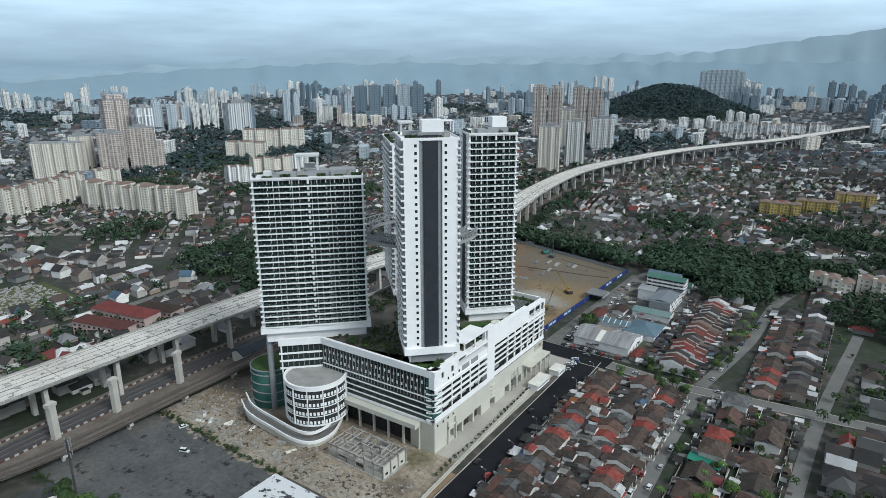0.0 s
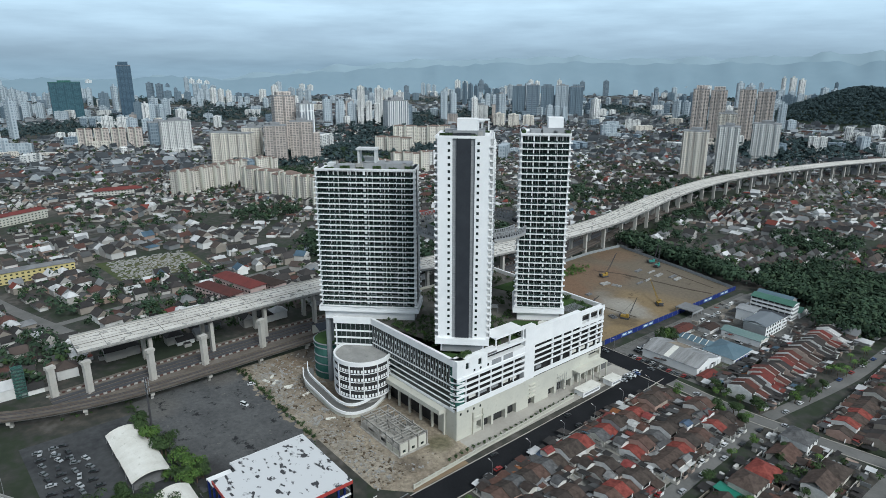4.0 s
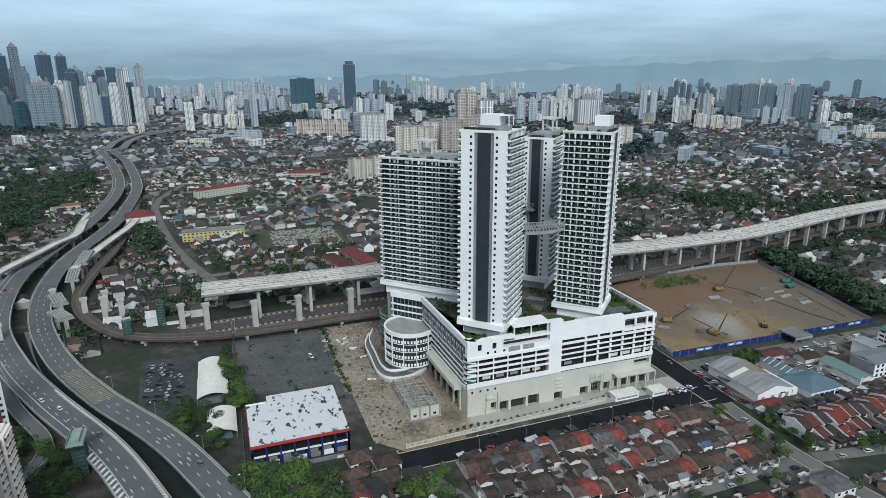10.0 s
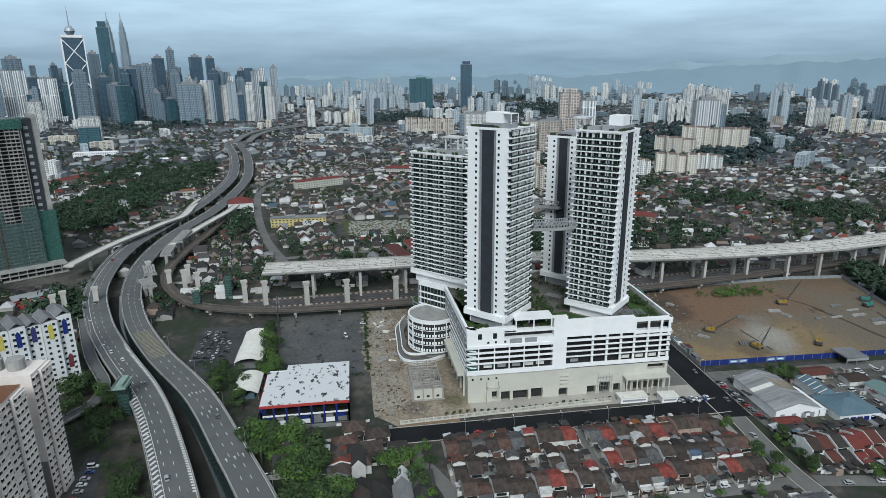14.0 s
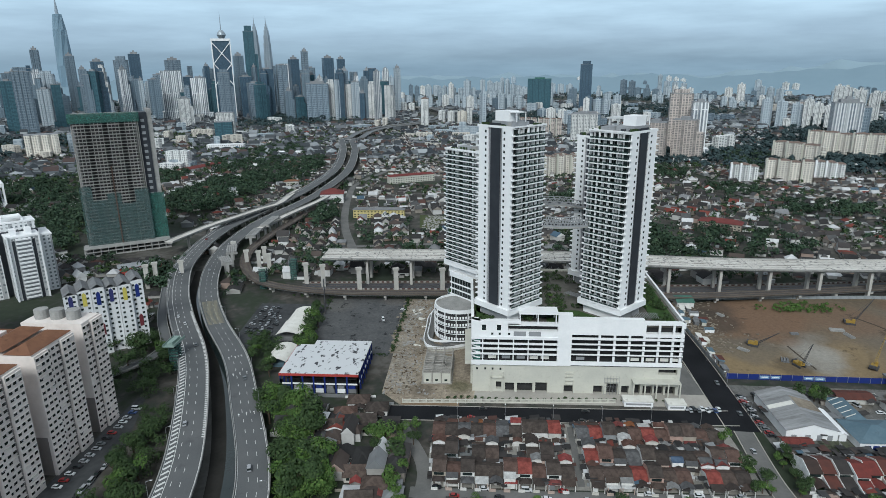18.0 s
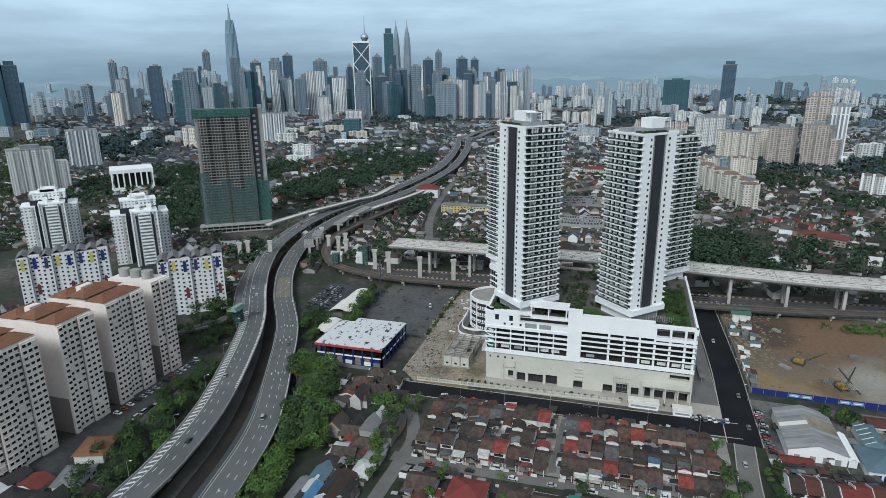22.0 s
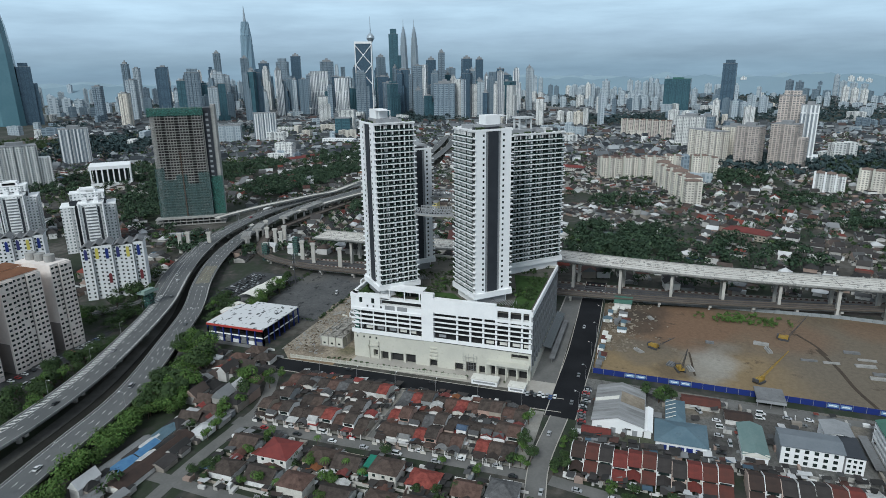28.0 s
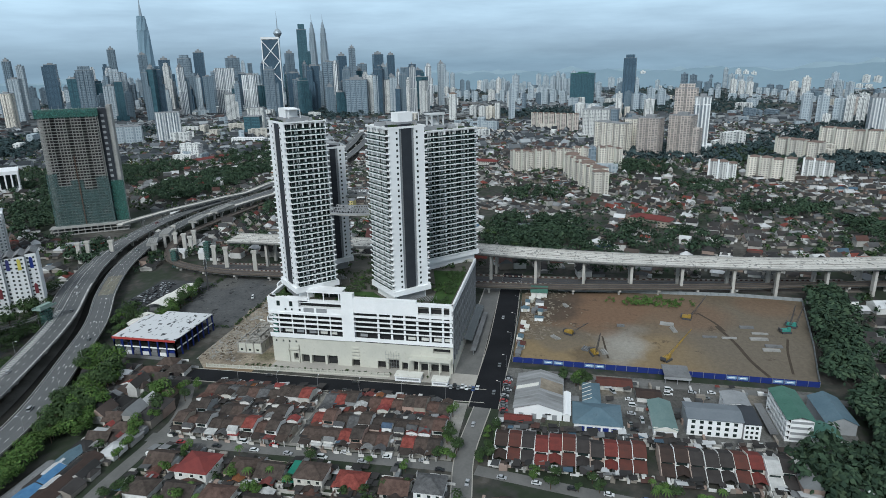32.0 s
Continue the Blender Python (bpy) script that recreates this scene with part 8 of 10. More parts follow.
# white blocks with coloured panels, and two white towers behind
for x, y, yaw, n in ((-193, -32, 128, 6), (-178, -134, 134, 8)):
    t = thing("white_flats", "white flats with blue, yellow and red painted window bays", "apartment block", pose(x, y, 0, 0, 0, yaw + 180), "white flats")
    w = 7.4 * n
    for k in range(n):
        off = 2.2 * (k % 2)
        part("section", B().box(-w / 2 + 7.4 * k, -9 + off, 0, -w / 2 + 7.4 * k + 7.2, 9 + off, 44 - (k % 3)), OFFWHITE, t)
        part("section_roof", B().gable(-w / 2 + 7.4 * k, -9 + off, -w / 2 + 7.4 * k + 7.2, 9 + off, 44.2 - (k % 3), 2.4, "y", .3, .2), GREYSHEET, t)
        b = B()
        for i in range(13):
            for dx in (1.2, 5.0):
                for s in (-1, 1):
                    b.box(-w / 2 + 7.4 * k + dx, s * 9.05 + off - .08, 2 + 3.2 * i, -w / 2 + 7.4 * k + dx + 1.3, s * 9.05 + off + .08, 3.3 + 3.2 * i)
        tagged(part("window_grid", b, GLASS, t), kind="stuff")
        for z0, z1, m in ((33, 40.5, (BLUE, PANELYELLOW, PANELBLUE)[k % 3]), (13, 20, (PANELRED, BLUE, PANELYELLOW)[k % 3]))[:1 if k % 3 else 2]:
            for s in (-1, 1):
                xa, xb, ym = -w / 2 + 7.4 * k + 2.6, -w / 2 + 7.4 * k + 4.9, s * 9.02 + off
                b = B().box(xa, ym - .14, z0, xb, ym + .14, z1)
                b.face([(xa, ym + s * .14, z1), (xb, ym + s * .14, z1), ((xa + xb) / 2, ym + s * .14, z1 + 1.5)][::-1 if s > 0 else 1])
                part("painted_bay", b, m, t)
WHITEFLAT = facade("white_tower_wall", (0.76, 0.77, 0.77), (0.14, 0.16, 0.17), 3.1, 3.2, .5, .55)
for x, y in ((-299, -280), (-292, -165)):
    t = thing("white_tower", "white apartment tower with stepped wings and dark stairwells", "apartment block", pose(x, y, 0, 0, 0, 45), "white towers")
    for dx, dy, w, d, h in ((0, 0, 16, 30, 58), (-18, -3, 18, 22, 50), (18, 3, 18, 22, 50), (0, 18, 26, 12, 46), (0, -18, 26, 12, 46)):
        part("wing", B().box(dx - w / 2, dy - d / 2, 0, dx + w / 2, dy + d / 2, h), WHITEFLAT, t)
        part("wing_roof", B().box(dx - w / 2 - .4, dy - d / 2 - .4, h, dx + w / 2 + .4, dy + d / 2 + .4, h + 1.2), WHITE, t)
    for s in (-1, 1):
        part("stairwell", B().box(s * 8.6 - .9, -16, 0, s * 8.6 + .9, 16, 52), DARKGREY, t)
        part("dark_slot", B().box(26.4, 3 + s * 6.6 - 1.0, 0, 27.1, 3 + s * 6.6 + 1.0, 48), DARKGREY, t)
        part("white_fin", B().box(26.4, 3 + s * 10.4 - .5, 0, 28.6, 3 + s * 10.4 + .5, 52.5), WHITE, t)
        part("roof_frame", B().box(s * 5, -6, 59, s * 5 + 1, 6, 63).box(-6, s * 6, 62, 6, s * 6 + 1, 63), WHITE, t)
        part("roof_tank", B().box(18 - 4, 3 + s * 5 - 2, 51, 18 + 4, 3 + s * 5 + 2, 55.5), WHITE, t)
    # grey sheet on the flat wall stands in for a shaded recess
    part("balcony_recess", B().box(26.6, -1.6, 0, 27.12, 7.6, 49), MIDGREY, t)
    for k in range(16):
        part("balcony", B().box(26.9, -2.0, 1.5 + 3.1 * k, 28.5, 8.0, 2.7 + 3.1 * k), WHITE, t)
    part("top_block", B().box(-5, -8, 58, 6, 8, 61.5), WHITE, t)


# ---- near things: sheds, site, vehicles, fences, trees ----
def tmpl_terrace(i):
    """The terrace house with its yard, as one small shape for the farther rows."""
    w, hh, rise, d = 6.1, (3.1, 5.8, 3.1)[i % 3], 2.0, (4.6, 3.4, 5.0)[i % 3]
    b = B().box(-5.6, 0.05, 0, 5.2, w - .05, hh, 0)
    saddle(b, -6.0, 0, 5.6, w, hh + .02, rise)
    zp = 2.9
    if i % 3 == 0:
        b.gable(5.3, .4, 5.2 + d, w - .4, zp, 1.1, "x", .3, .12, 1)
    else:
        b.slab([(5.25, .2, zp + .4), (5.2 + d, .2, zp - .2), (5.2 + d, w - .2, zp - .2), (5.25, w - .2, zp + .4)], .14, 1)
    b.box(4.9 + d, .5, 0, 5.2 + d, .8, zp - .3, 0).box(10.3, 0, 0, 10.5, w * .5, 1.4, 0)
    b.box(-9.0, .3, 0, -5.7, w - 1.2, 2.4, 0)
    b.slab([(-9.3, .15, 2.5), (-5.65, .15, 3.0), (-5.65, w - .6, 3.0), (-9.3, w - .6, 2.5)], .12, 1)
    b.box(5.22, .8, .9, 5.3, 2.6, 2.1, 2).box(5.22, 3.4, .2, 5.3, 4.4, 2.1, 2)
    return b.v, b.f, b.m


TR = {0: ([], [], []), 1: ([], [], []), 2: ([], [], [])}
YARDTREES = []


def far_row(x, y0, y1, front, skip=.06):
    y = y0
    while y < y1:
        if free(x, y + 3):
            k = rng.choice((0, 0, 1, 2, 2))
            if rng.random() > skip:
                TR[k][0].append((x, y if front > 0 else y + 6.1, 0))
                TR[k][1].append(0.0 if front > 0 else math.pi)
                TR[k][2].append((1, 1, rng.uniform(.92, 1.1)))
            else:
                YARDTREES.append((x + rng.uniform(-4, 4), y))
        y += 6.15


for x, f, y0, y1 in ((-34, -1, 470, 600), (-15, 1, 346, 560)):
    far_row(x, y0, y1, f)
for k, (p, a, s) in TR.items():
    stamp("terrace_rows", *tmpl_terrace(k), p, a, s, [WALL_FAR, ROOF_FAR, GLASS], "rows of terrace houses with porches and yards", "houses")


def shed(name, label, x0, y0, x1, y1, h, rise, along, roof, wall=WALL, open_side=False, cat="shed"):
    t = thing(name, label, cat, ((x0 + x1) / 2, (y0 + y1) / 2, 0))
    w, d = (x1 - x0) / 2, (y1 - y0) / 2
    if open_side:
        for i in range(6):
            for y in (-d, d - .4):
                part("post", B().box(-w + i * (2 * w - .4) / 5, y, 0, -w + i * (2 * w - .4) / 5 + .4, y + .4, h), STEEL, t)
        part("back_wall", B().box(-w + .5, -d + .5, 0, w - .5, d - .5, h * .55), VOID, t)
    else:
        part("wall", B().box(-w, -d, 0, w, d, h), wall, t)
    r = B().gable(-w, -d, w, d, h + .02, rise, along, .6, .2, 0, 1)
    part("roof", r, [roof, wall], t)
    n = int((d if along == "y" else w) * 2 / 5)
    for k in range(n):
        u = (-d if along == "y" else -w) + (k + .5) * 5
        if along == "y":
            part("roof_seam", B().slab([(w + .6, u, h - rise * .6 / w + .1), (w + .6, u + .25, h - rise * .6 / w + .1), (0, u + .25, h + rise + .1), (0, u, h + rise + .1)], .1).slab([(-w - .6, u + .25, h - rise * .6 / w + .1), (-w - .6, u, h - rise * .6 / w + .1), (0, u, h + rise + .1), (0, u + .25, h + rise + .1)], .1), roof, t)
    return t


YARDCON = blotched("worn_concrete_yard", (0.15, 0.148, 0.14), (0.095, 0.094, 0.09), [(-128, 350, 8, 8, (0.05, 0.05, 0.05), .6), (-112, 412, 6, 6, (0.06, 0.058, 0.055), .7), (-146, 400, 8, 8, (0.2, 0.17, 0.13), .6), (-146, 470, 8, 8, (0.2, 0.17, 0.13), .5), (-100, 375, 6, 6, (0.06, 0.07, 0.035), .7), (-136, 440, 9, 6, (0.06, 0.055, 0.05), .6)], 0.06, 0.5, 4.0)
patch("works_yard", [(-159, 345), (-95, 345), (-93, 510), (-118, 516), (-156, 512)], YARDCON, .06, "worn stained concrete yard between sheds", "yard")


def hip_hall(name, label, x0, y0, x1, y1, h, rise, roof, wall, cat="hall", ribs=0):
    t = thing(name, label, cat, ((x0 + x1) / 2, (y0 + y1) / 2, 0))
    w, d = (x1 - x0) / 2, (y1 - y0) / 2
    part("wall", B().box(-w, -d, 0, w, d, h), wall, t)
    part("roof", B().hip(-w, -d, w, d, h, rise, .8), roof, t)
    for k in range(ribs):
        u = -w + (k + .7) * 2 * w / ribs
        part("roof_ridge", B().slab([(u, -d - .6, h + .15), (u + .5, -d - .6, h + .15), (u + .5, 0, h + rise + .12), (u, 0, h + rise + .12)], .12), CANVAS, t)
    return t


def door_row(t, x, ys, w=2.4, h=3.0, m=None):
    for y in ys:
        part("shutter", B().box(x, y, 0.1, x + .12, y + w, h), m or MIDGREY, t)


t = shed("warehouse", "weathered grey corrugated warehouse with white gable wall", -142, 353, -106, 377, 5.6, 3.4, "x", STREAK, WHITE, cat="warehouse")
door_row(t, 18.02, (-9.5, -3.0, 2.4, 7.2))
part("skylight", B().slab([(-4, -12.2, 5.75), (-.5, -12.2, 5.75), (-.5, -.5, 8.95), (-4, -.5, 8.95)], .06), CANVAS, t, "pale translucent roof strip")
part("rusty_strip", B().slab([(2, 12.2, 5.75), (-9, 12.2, 5.75), (-9, .5, 8.95), (2, .5, 8.95)], .06), RUBBLE, t, "rust-stained brown roof sheets")
shed("side_shed", "low white lean-to beside the warehouse", -128, 377.6, -106, 381, 4, .8, "x", WHITE, WHITE)
hip_hall("teal_hall", "narrow hall with blue-grey metal roof and pale ridges", -139, 388, -119, 396, 4.6, 2.2, TEAL, WHITE, ribs=5)
t = hip_hall("teal_hall", "hall with a broad hipped blue-grey metal roof", -118.6, 383, -99, 405.5, 4.2, 3.6, TEAL, WHITE)
door_row(t, 9.82, (-9, -5.2, -1.4, 2.4, 6.4), 2.8, 2.6, BLUE)
t = shed("pale_shed", "shed with a pale green-blue metal roof and white front", -126, 420.5, -100, 431, 4.6, 1.6, "x", surf("pale_green_sheet", (0.12, 0.19, 0.185), (0.17, 0.235, 0.225), 0.1, 0.7), WHITE)
part("front_band", B().box(13.05, -5.6, 3.2, 13.3, 5.6, 5.2), CANVAS, t)
shed("red_shed", "low red-roofed shed beside the warehouse", -104, 349, -98, 362, 3.0, 1.0, "y", TH_ROOFS[0])
shed("rusty_shed", "low rust-roofed workshop behind the halls", -150, 396, -141, 414, 3.2, 1.2, "y", TH_ROOFS[3])
shed("rusty_shed", "low brown-roofed workshop behind the halls", -140, 416, -131, 428, 3.2, 1.2, "y", TH_ROOFS[1])
shed("grey_shed", "grey metal roofed block behind the white office", -134, 457, -121.5, 468.5, 8.4, 1.2, "x", ROOFGREY, WHITE)
t = shed("green_barn", "barn with a dull blue-green metal roof", -140.5, 501, -115.5, 514.5, 6.4, 3.0, "x", TEAL, MIDGREY)
t = shed("green_barn", "smaller barn with a bright green roof and white wall", -115, 491.5, -104, 504, 4.6, 2.4, "x", GREENSHEET, WHITE)
shed("site_office", "green-roofed site sheds among rubble", -293, 352, -276, 364, 4.5, 2, "y", GREENSHEET)
hut = [B().box(-1.5, -3, 0, 1.5, 3, 2.5).mesh("cabin_wall", m_) for m_ in (WHITE, GREYSHEET, CREAM)]
hutr = [B().slab([(1.8, -3.2, 2.5), (1.8, 3.2, 2.5), (-1.8, 3.2, 2.9), (-1.8, -3.2, 2.9)], .1).mesh("cabin_roof", m_) for m_ in (GREYSHEET, TEAL, TH_ROOFS[3], CANVAS)]
for k in range(22):
    x, y = (rng.uniform(-272, -230), rng.uniform(349, 362)) if k < 12 else (rng.uniform(-226, -172), rng.uniform(349, 353))
    t = thing("site_hut", "small site hut beside the fence", "hut", pose(x, y, .12, 0, 0, rng.choice((0, 90, 8, 84)) if k < 12 else 88), "site huts")
    part("cabin_wall", hut[k % 3], None, t)
    part("cabin_roof", hutr[rng.randrange(4)], None, t)
sr = B()
for _ in range(420):
    x, y, s = rng.uniform(-290, -200), 348 + abs(rng.gauss(0, 13)), rng.uniform(.3, 1.2)
    sr.obox(x, y, .1, s * rng.uniform(.8, 3), s, s * rng.uniform(.2, .7), rng.uniform(0, 3))
solo("site_debris", sr, RUBBLE, "timber, sheets and broken concrete strewn over the site", "debris", kind="stuff")
wb = thing("white_office", "white three-storey office with square dark windows", "building", (-111.5, 448.5, 0))
part("wall", B().box(-7.5, -12.3, 0, 7.5, 12.3, 9.2), WHITE, wb)
part("roof", B().gable(-7.5, -12.3, 7.5, 12.3, 9.25, 1.4, "y", .6, .2), surf("blue_grey_sheet", (0.17, 0.19, 0.21), (0.13, 0.15, 0.17), .1, .7), wb)
part("side_panel", B().box(-7.4, -12.5, 0, 7.4, -12.3, 8.6), MIDGREY, wb)
for k in range(3):
    for i in range(6):
        part("window", B().box(7.5, -10.6 + 3.8 * i, .9 + 2.9 * k, 7.62, -8.9 + 3.8 * i, 2.5 + 2.9 * k), GLASS, wb)
wa = thing("office_annex", "white annex with a flat dark roof beside the office", "building", (-112.5, 465.2, 0))
part("wall", B().box(-8.5, -3.6, 0, 8.5, 3.8, 8.2), WHITE, wa)
part("roof", B().box(-8.8, -3.9, 8.2, 8.8, 4.1, 8.6), DARKGREY, wa)
for k in range(3):
    for i in range(3):
        part("window", B().box(8.5, -2.9 + 2.2 * i, .9 + 2.5 * k, 8.6, -1.7 + 2.2 * i, 2.2 + 2.5 * k), GLASS, wa)
sb = thing("school_block", "long white four-storey block with galleries and a green roof", "building", (-120.2, 486.2, 0))
part("wall", B().box(-14.5, -4.4, 0, 14.5, 5.6, 11.8), WHITE, sb)
part("roof", B().gable(-14.5, -5.8, 14.5, 5.8, 11.9, 1.8, "x", .6, .2), GREENSHEET, sb)
for k in range(4):
    part("gallery", B().box(-14.5, -6.2, 2.9 * k, 14.5, -4.4, 2.9 * k + 1.1), WHITE, sb)
    # near-black sheet on the wall paints the gallery's shade
    part("gallery_shade", B().box(-14.3, -4.5, 2.9 * k + 1.1, 14.3, -4.4, 2.9 * k + 2.8), VOID, sb)
    part("stripe", B().box(14.5, -4.2, 2.9 * k + 1.1, 14.62, 5.4, 2.9 * k + 2.3), MIDGREY, sb)
    for i in range(8):
        part("gallery_post", B().box(-14.4 + 4.05 * i, -6.2, 2.9 * k + 1.1, -14.1 + 4.05 * i, -5.9, 2.9 * k + 2.9), WHITE, sb)
ww = thing("covered_walk", "grey-roofed covered walk beside the school", "canopy", (-120, 475.6, 0))
part("walk_roof", B().slab([(-14, -1.8, 3.0), (14, -1.8, 3.0), (14, 1.8, 3.4), (-14, 1.8, 3.4)], .2), GREYSHEET, ww)
for i in range(6):
    part("post", B().box(-13.5 + 5.3 * i, -.1, 0, -13.3 + 5.3 * i, .1, 3.1), STEEL, ww)
# workshop with a torn white roof, blue frame
bw = thing("workshop", "workshop with peeling white roof, red fascia and blue frame", "building", (-182, 97, 0))
BW, BD, BH = 43.0, 44.0, 12.0
m, nn, ll, pp = nodes_of("peeling_white_roof")
co, n1, rp = nn.new("ShaderNodeTexCoord"), nn.new("ShaderNodeTexNoise"), nn.new("ShaderNodeValToRGB")
mp = nn.new("ShaderNodeMapping")
mp.inputs["Scale"].default_value = (.10, .17, .1)
mp.inputs["Rotation"].default_value = (0, 0, .7)
n1.inputs["Scale"].default_value, n1.inputs["Detail"].default_value = 2.2, 5
ll.new(co.outputs["Object"], mp.inputs[0])
ll.new(mp.outputs[0], n1.inputs[0])
rp.color_ramp.elements[0].position, rp.color_ramp.elements[0].color = .37, (.04, .04, .045, 1)
rp.color_ramp.elements[1].position, rp.color_ramp.elements[1].color = .42, (.58, .59, .60, 1)
ll.new(n1.outputs[0], rp.inputs[0])
ll.new(rp.outputs[0], pp.inputs["Base Color"])
pp.inputs["Roughness"].default_value = .7
part("roof", B().prism([(0, 10), (7, 10), (7, 0), (BW, 0), (BW, BD), (0, BD)], BH - .5, BH), m, bw, "white roof sheet with black torn patches")
part("lower_roof", B().box(0, 0, 8.5, 6.8, 9.8, 9.0), WHITE, bw)
part("fascia", B().box(BW, -.3, BH - 1.5, BW + .3, BD, BH - .1).box(6.8, -.3, BH - 1.5, BW, 0, BH - .1), REDTRIM, bw)
part("back_fascia", B().box(-.3, 10, BH - 1.2, 0, BD, BH - .1).box(-.3, -.2, 8, 0, 10, 8.9), WHITE, bw)
# near-black floors and a solid core stand in for the shaded inside
part("inner_floor", B().box(1, 1, 0, BW - 1.5, BD - 1.5, .3).box(2, 2, 5.4, BW - 6, BD - 3, 5.8).box(6, 6, .3, BW - 9, BD - 8, BH - 1), VOID, bw)
for k in range(8):
    part("post", B().box(BW - .8, k * (BD - .8) / 7, 0, BW, k * (BD - .8) / 7 + .8, BH - .5), BLUE, bw)
    part("post", B().box(k * (BW - .8) / 7, BD - .8, 0, k * (BW - .8) / 7 + .8, BD, BH - .5), BLUE, bw)
    part("post", B().box(k * (BW - .8) / 7, 0.02, 0, k * (BW - .8) / 7 + .8, .8, 8.4), BLUE, bw)
for k in range(7):
    u = 1.4 + k * 6.1
    part("bay_panel", B().box(BW - .5, u, .3, BW - .3, u + 4.4, 2.8), WHITE if k % 2 else GREYSHEET, bw)
    part("floor_edge", B().box(BW - .6, u - .4, 5.3, BW - .2, u + 5.2, 6.1), WHITE, bw)
    part("floor_edge", B().box(u - .4, BD - .6, 5.3, u + 5.0, BD - .2, 6.1), WHITE, bw)
    part("rack", B().box(BW - 3.5, u, .3, BW - 1.2, u + 3.6, 4.2), BLUE if k % 3 == 0 else STEEL, bw)
part("low_fence", B().box(-2, -3, 0, BW + 4, -2.8, 2.2).box(BW + 3.8, -3, 0, BW + 4, BD + 2, 2.2), GREYSHEET, bw)
for x0, y0, x1, y1 in ((-252, 73, -204, 89), (-191, 78, -167, 92)):
    t = thing("canvas_tent", "white canvas-roofed open shed with dirty seams", "tent", ((x0 + x1) / 2, (y0 + y1) / 2, 0), "tents")
    w, d = (x1 - x0) / 2, (y1 - y0) / 2
    n = 8
    for s in range(2 if w > 15 else 1):
        a0, a1 = (-w, 0) if s == 0 and w > 15 else ((0, w) if s else (-w, w))
        b = B()
        for k in range(n):
            f0, f1 = -1 + 2 * k / n, -1 + 2 * (k + 1) / n
            z0, z1 = 4 + 2.4 * (1 - f0 * f0) + s * .8, 4 + 2.4 * (1 - f1 * f1) + s * .8
            b.slab([(a0, d * f0, z0), (a1 - .2, d * f0, z0), (a1 - .2, d * f1, z1), (a0, d * f1, z1)], .12)
        part("canopy", b, CANVAS, t)
    for k in range(5):
        for y in (-d + .1, d - .4):
            part("post", B().box(-w + .2 + k * (2 * w - .8) / 4, y, 0, -w + .5 + k * (2 * w - .8) / 4, y + .3, 4.1), STEEL, t)
    part("back_wall", B().box(-w + 1, -d + 1, 0, w - 2, d - 2.5, 2.6), TEAL if w < 15 else GREYSHEET, t)


# vehicles
def car_meshes(ln, h, van=False):
    w = 1.75
    body = B()
    prof = [(-ln / 2, .35), (ln / 2, .35), (ln / 2, .75), (ln * .28, .92), (-ln / 2, .95)]
    cab = [(-ln * (.48 if van else .40), .94), (ln * .24, .93), (ln * (.16 if van else .08), h), (-ln * (.46 if van else .28), h)]
    for pr, half, tgt in ((prof, w / 2, body),):
        k = len(tgt.v)
        tgt.v += [(x, -half, z) for x, z in pr] + [(x, half, z) for x, z in pr]
        n = len(pr)
        tgt.f += [tuple(range(k, k + n)), tuple(range(k + 2 * n - 1, k + n - 1, -1))]
        tgt.f += [(k + i, k + n + i, k + n + (i + 1) % n, k + (i + 1) % n) for i in range(n)]
        tgt.m += [0] * (n + 2)
    c, r = B(), B()
    k, n = 0, 4
    c.v += [(x, -w * .44, z) for x, z in cab] + [(x, w * .44, z) for x, z in cab]
    c.f += [tuple(range(n)), tuple(range(2 * n - 1, n - 1, -1))] + [(i, n + i, n + (i + 1) % n, (i + 1) % n) for i in range(n)]
    c.m += [0] * 6
    r.box(cab[3][0] - .05, -w * .42, h, cab[2][0] + .05, w * .42, h + .06)
    wheel = B().rod((0, -.12, 0), (0, .12, 0), .32, 10)
    return body.mesh("body", CARPAINT), c.mesh("cabin", GLASS), r.mesh("roof_panel", CARPAINT), wheel.mesh("wheel", RUBBER)


# one paint for body and roof of a car: shared by a row of paints
PAINTS = [surf("car_paint_" + n, c, tuple(q * .85 for q in c), 1.0, .3, spec=.5) for n, c in (("white", (.68, .69, .70)), ("silver", (.38, .39, .41)), ("black", (.025, .025, .03)), ("grey", (.14, .15, .16)), ("red", (.28, .03, .03)), ("blue", (.04, .08, .22)))]
CARSET = []
for ln, h, van in ((4.3, 1.45, False), (4.7, 1.95, True)):
    body, cab, top, whl = car_meshes(ln, h, van)
    for p, nm in zip(PAINTS, ("white", "silver", "black", "grey", "red", "blue")):
        b2, t2 = body.copy(), top.copy()
        b2.materials[0] = p
        t2.materials[0] = p
        CARSET.append((nm, van, ln, b2, cab, t2, whl))


def car(x, y, yaw, z=0.1, pick=None, group="parked cars"):
    nm, van, ln, b2, cab, t2, whl = CARSET[(rng.choice((0, 0, 1, 1, 2, 2, 3, 4, 5, 6, 7)) if pick is None else pick)]
    t = thing("van" if van else "car", "%s %s standing on the road" % (nm, "van" if van else "saloon car"), "van" if van else "car", pose(x, y, z, 0, 0, yaw), group)
    part("body", b2, None, t)
    part("cabin", cab, None, t)
    part("roof_panel", t2, None, t)
    for sx in (-.3, .3):
        for sy in (-.8, .8):
            part("wheel", whl, None, t, at=(ln * sx, sy, .32))


def along_line(line, x_at):
    i = min(range(len(line) - 1), key=lambda k: abs(line[k][0] - x_at))
    return line[i], math.degrees(math.atan2(line[i + 1][1] - line[i][1], line[i + 1][0] - line[i][0]))


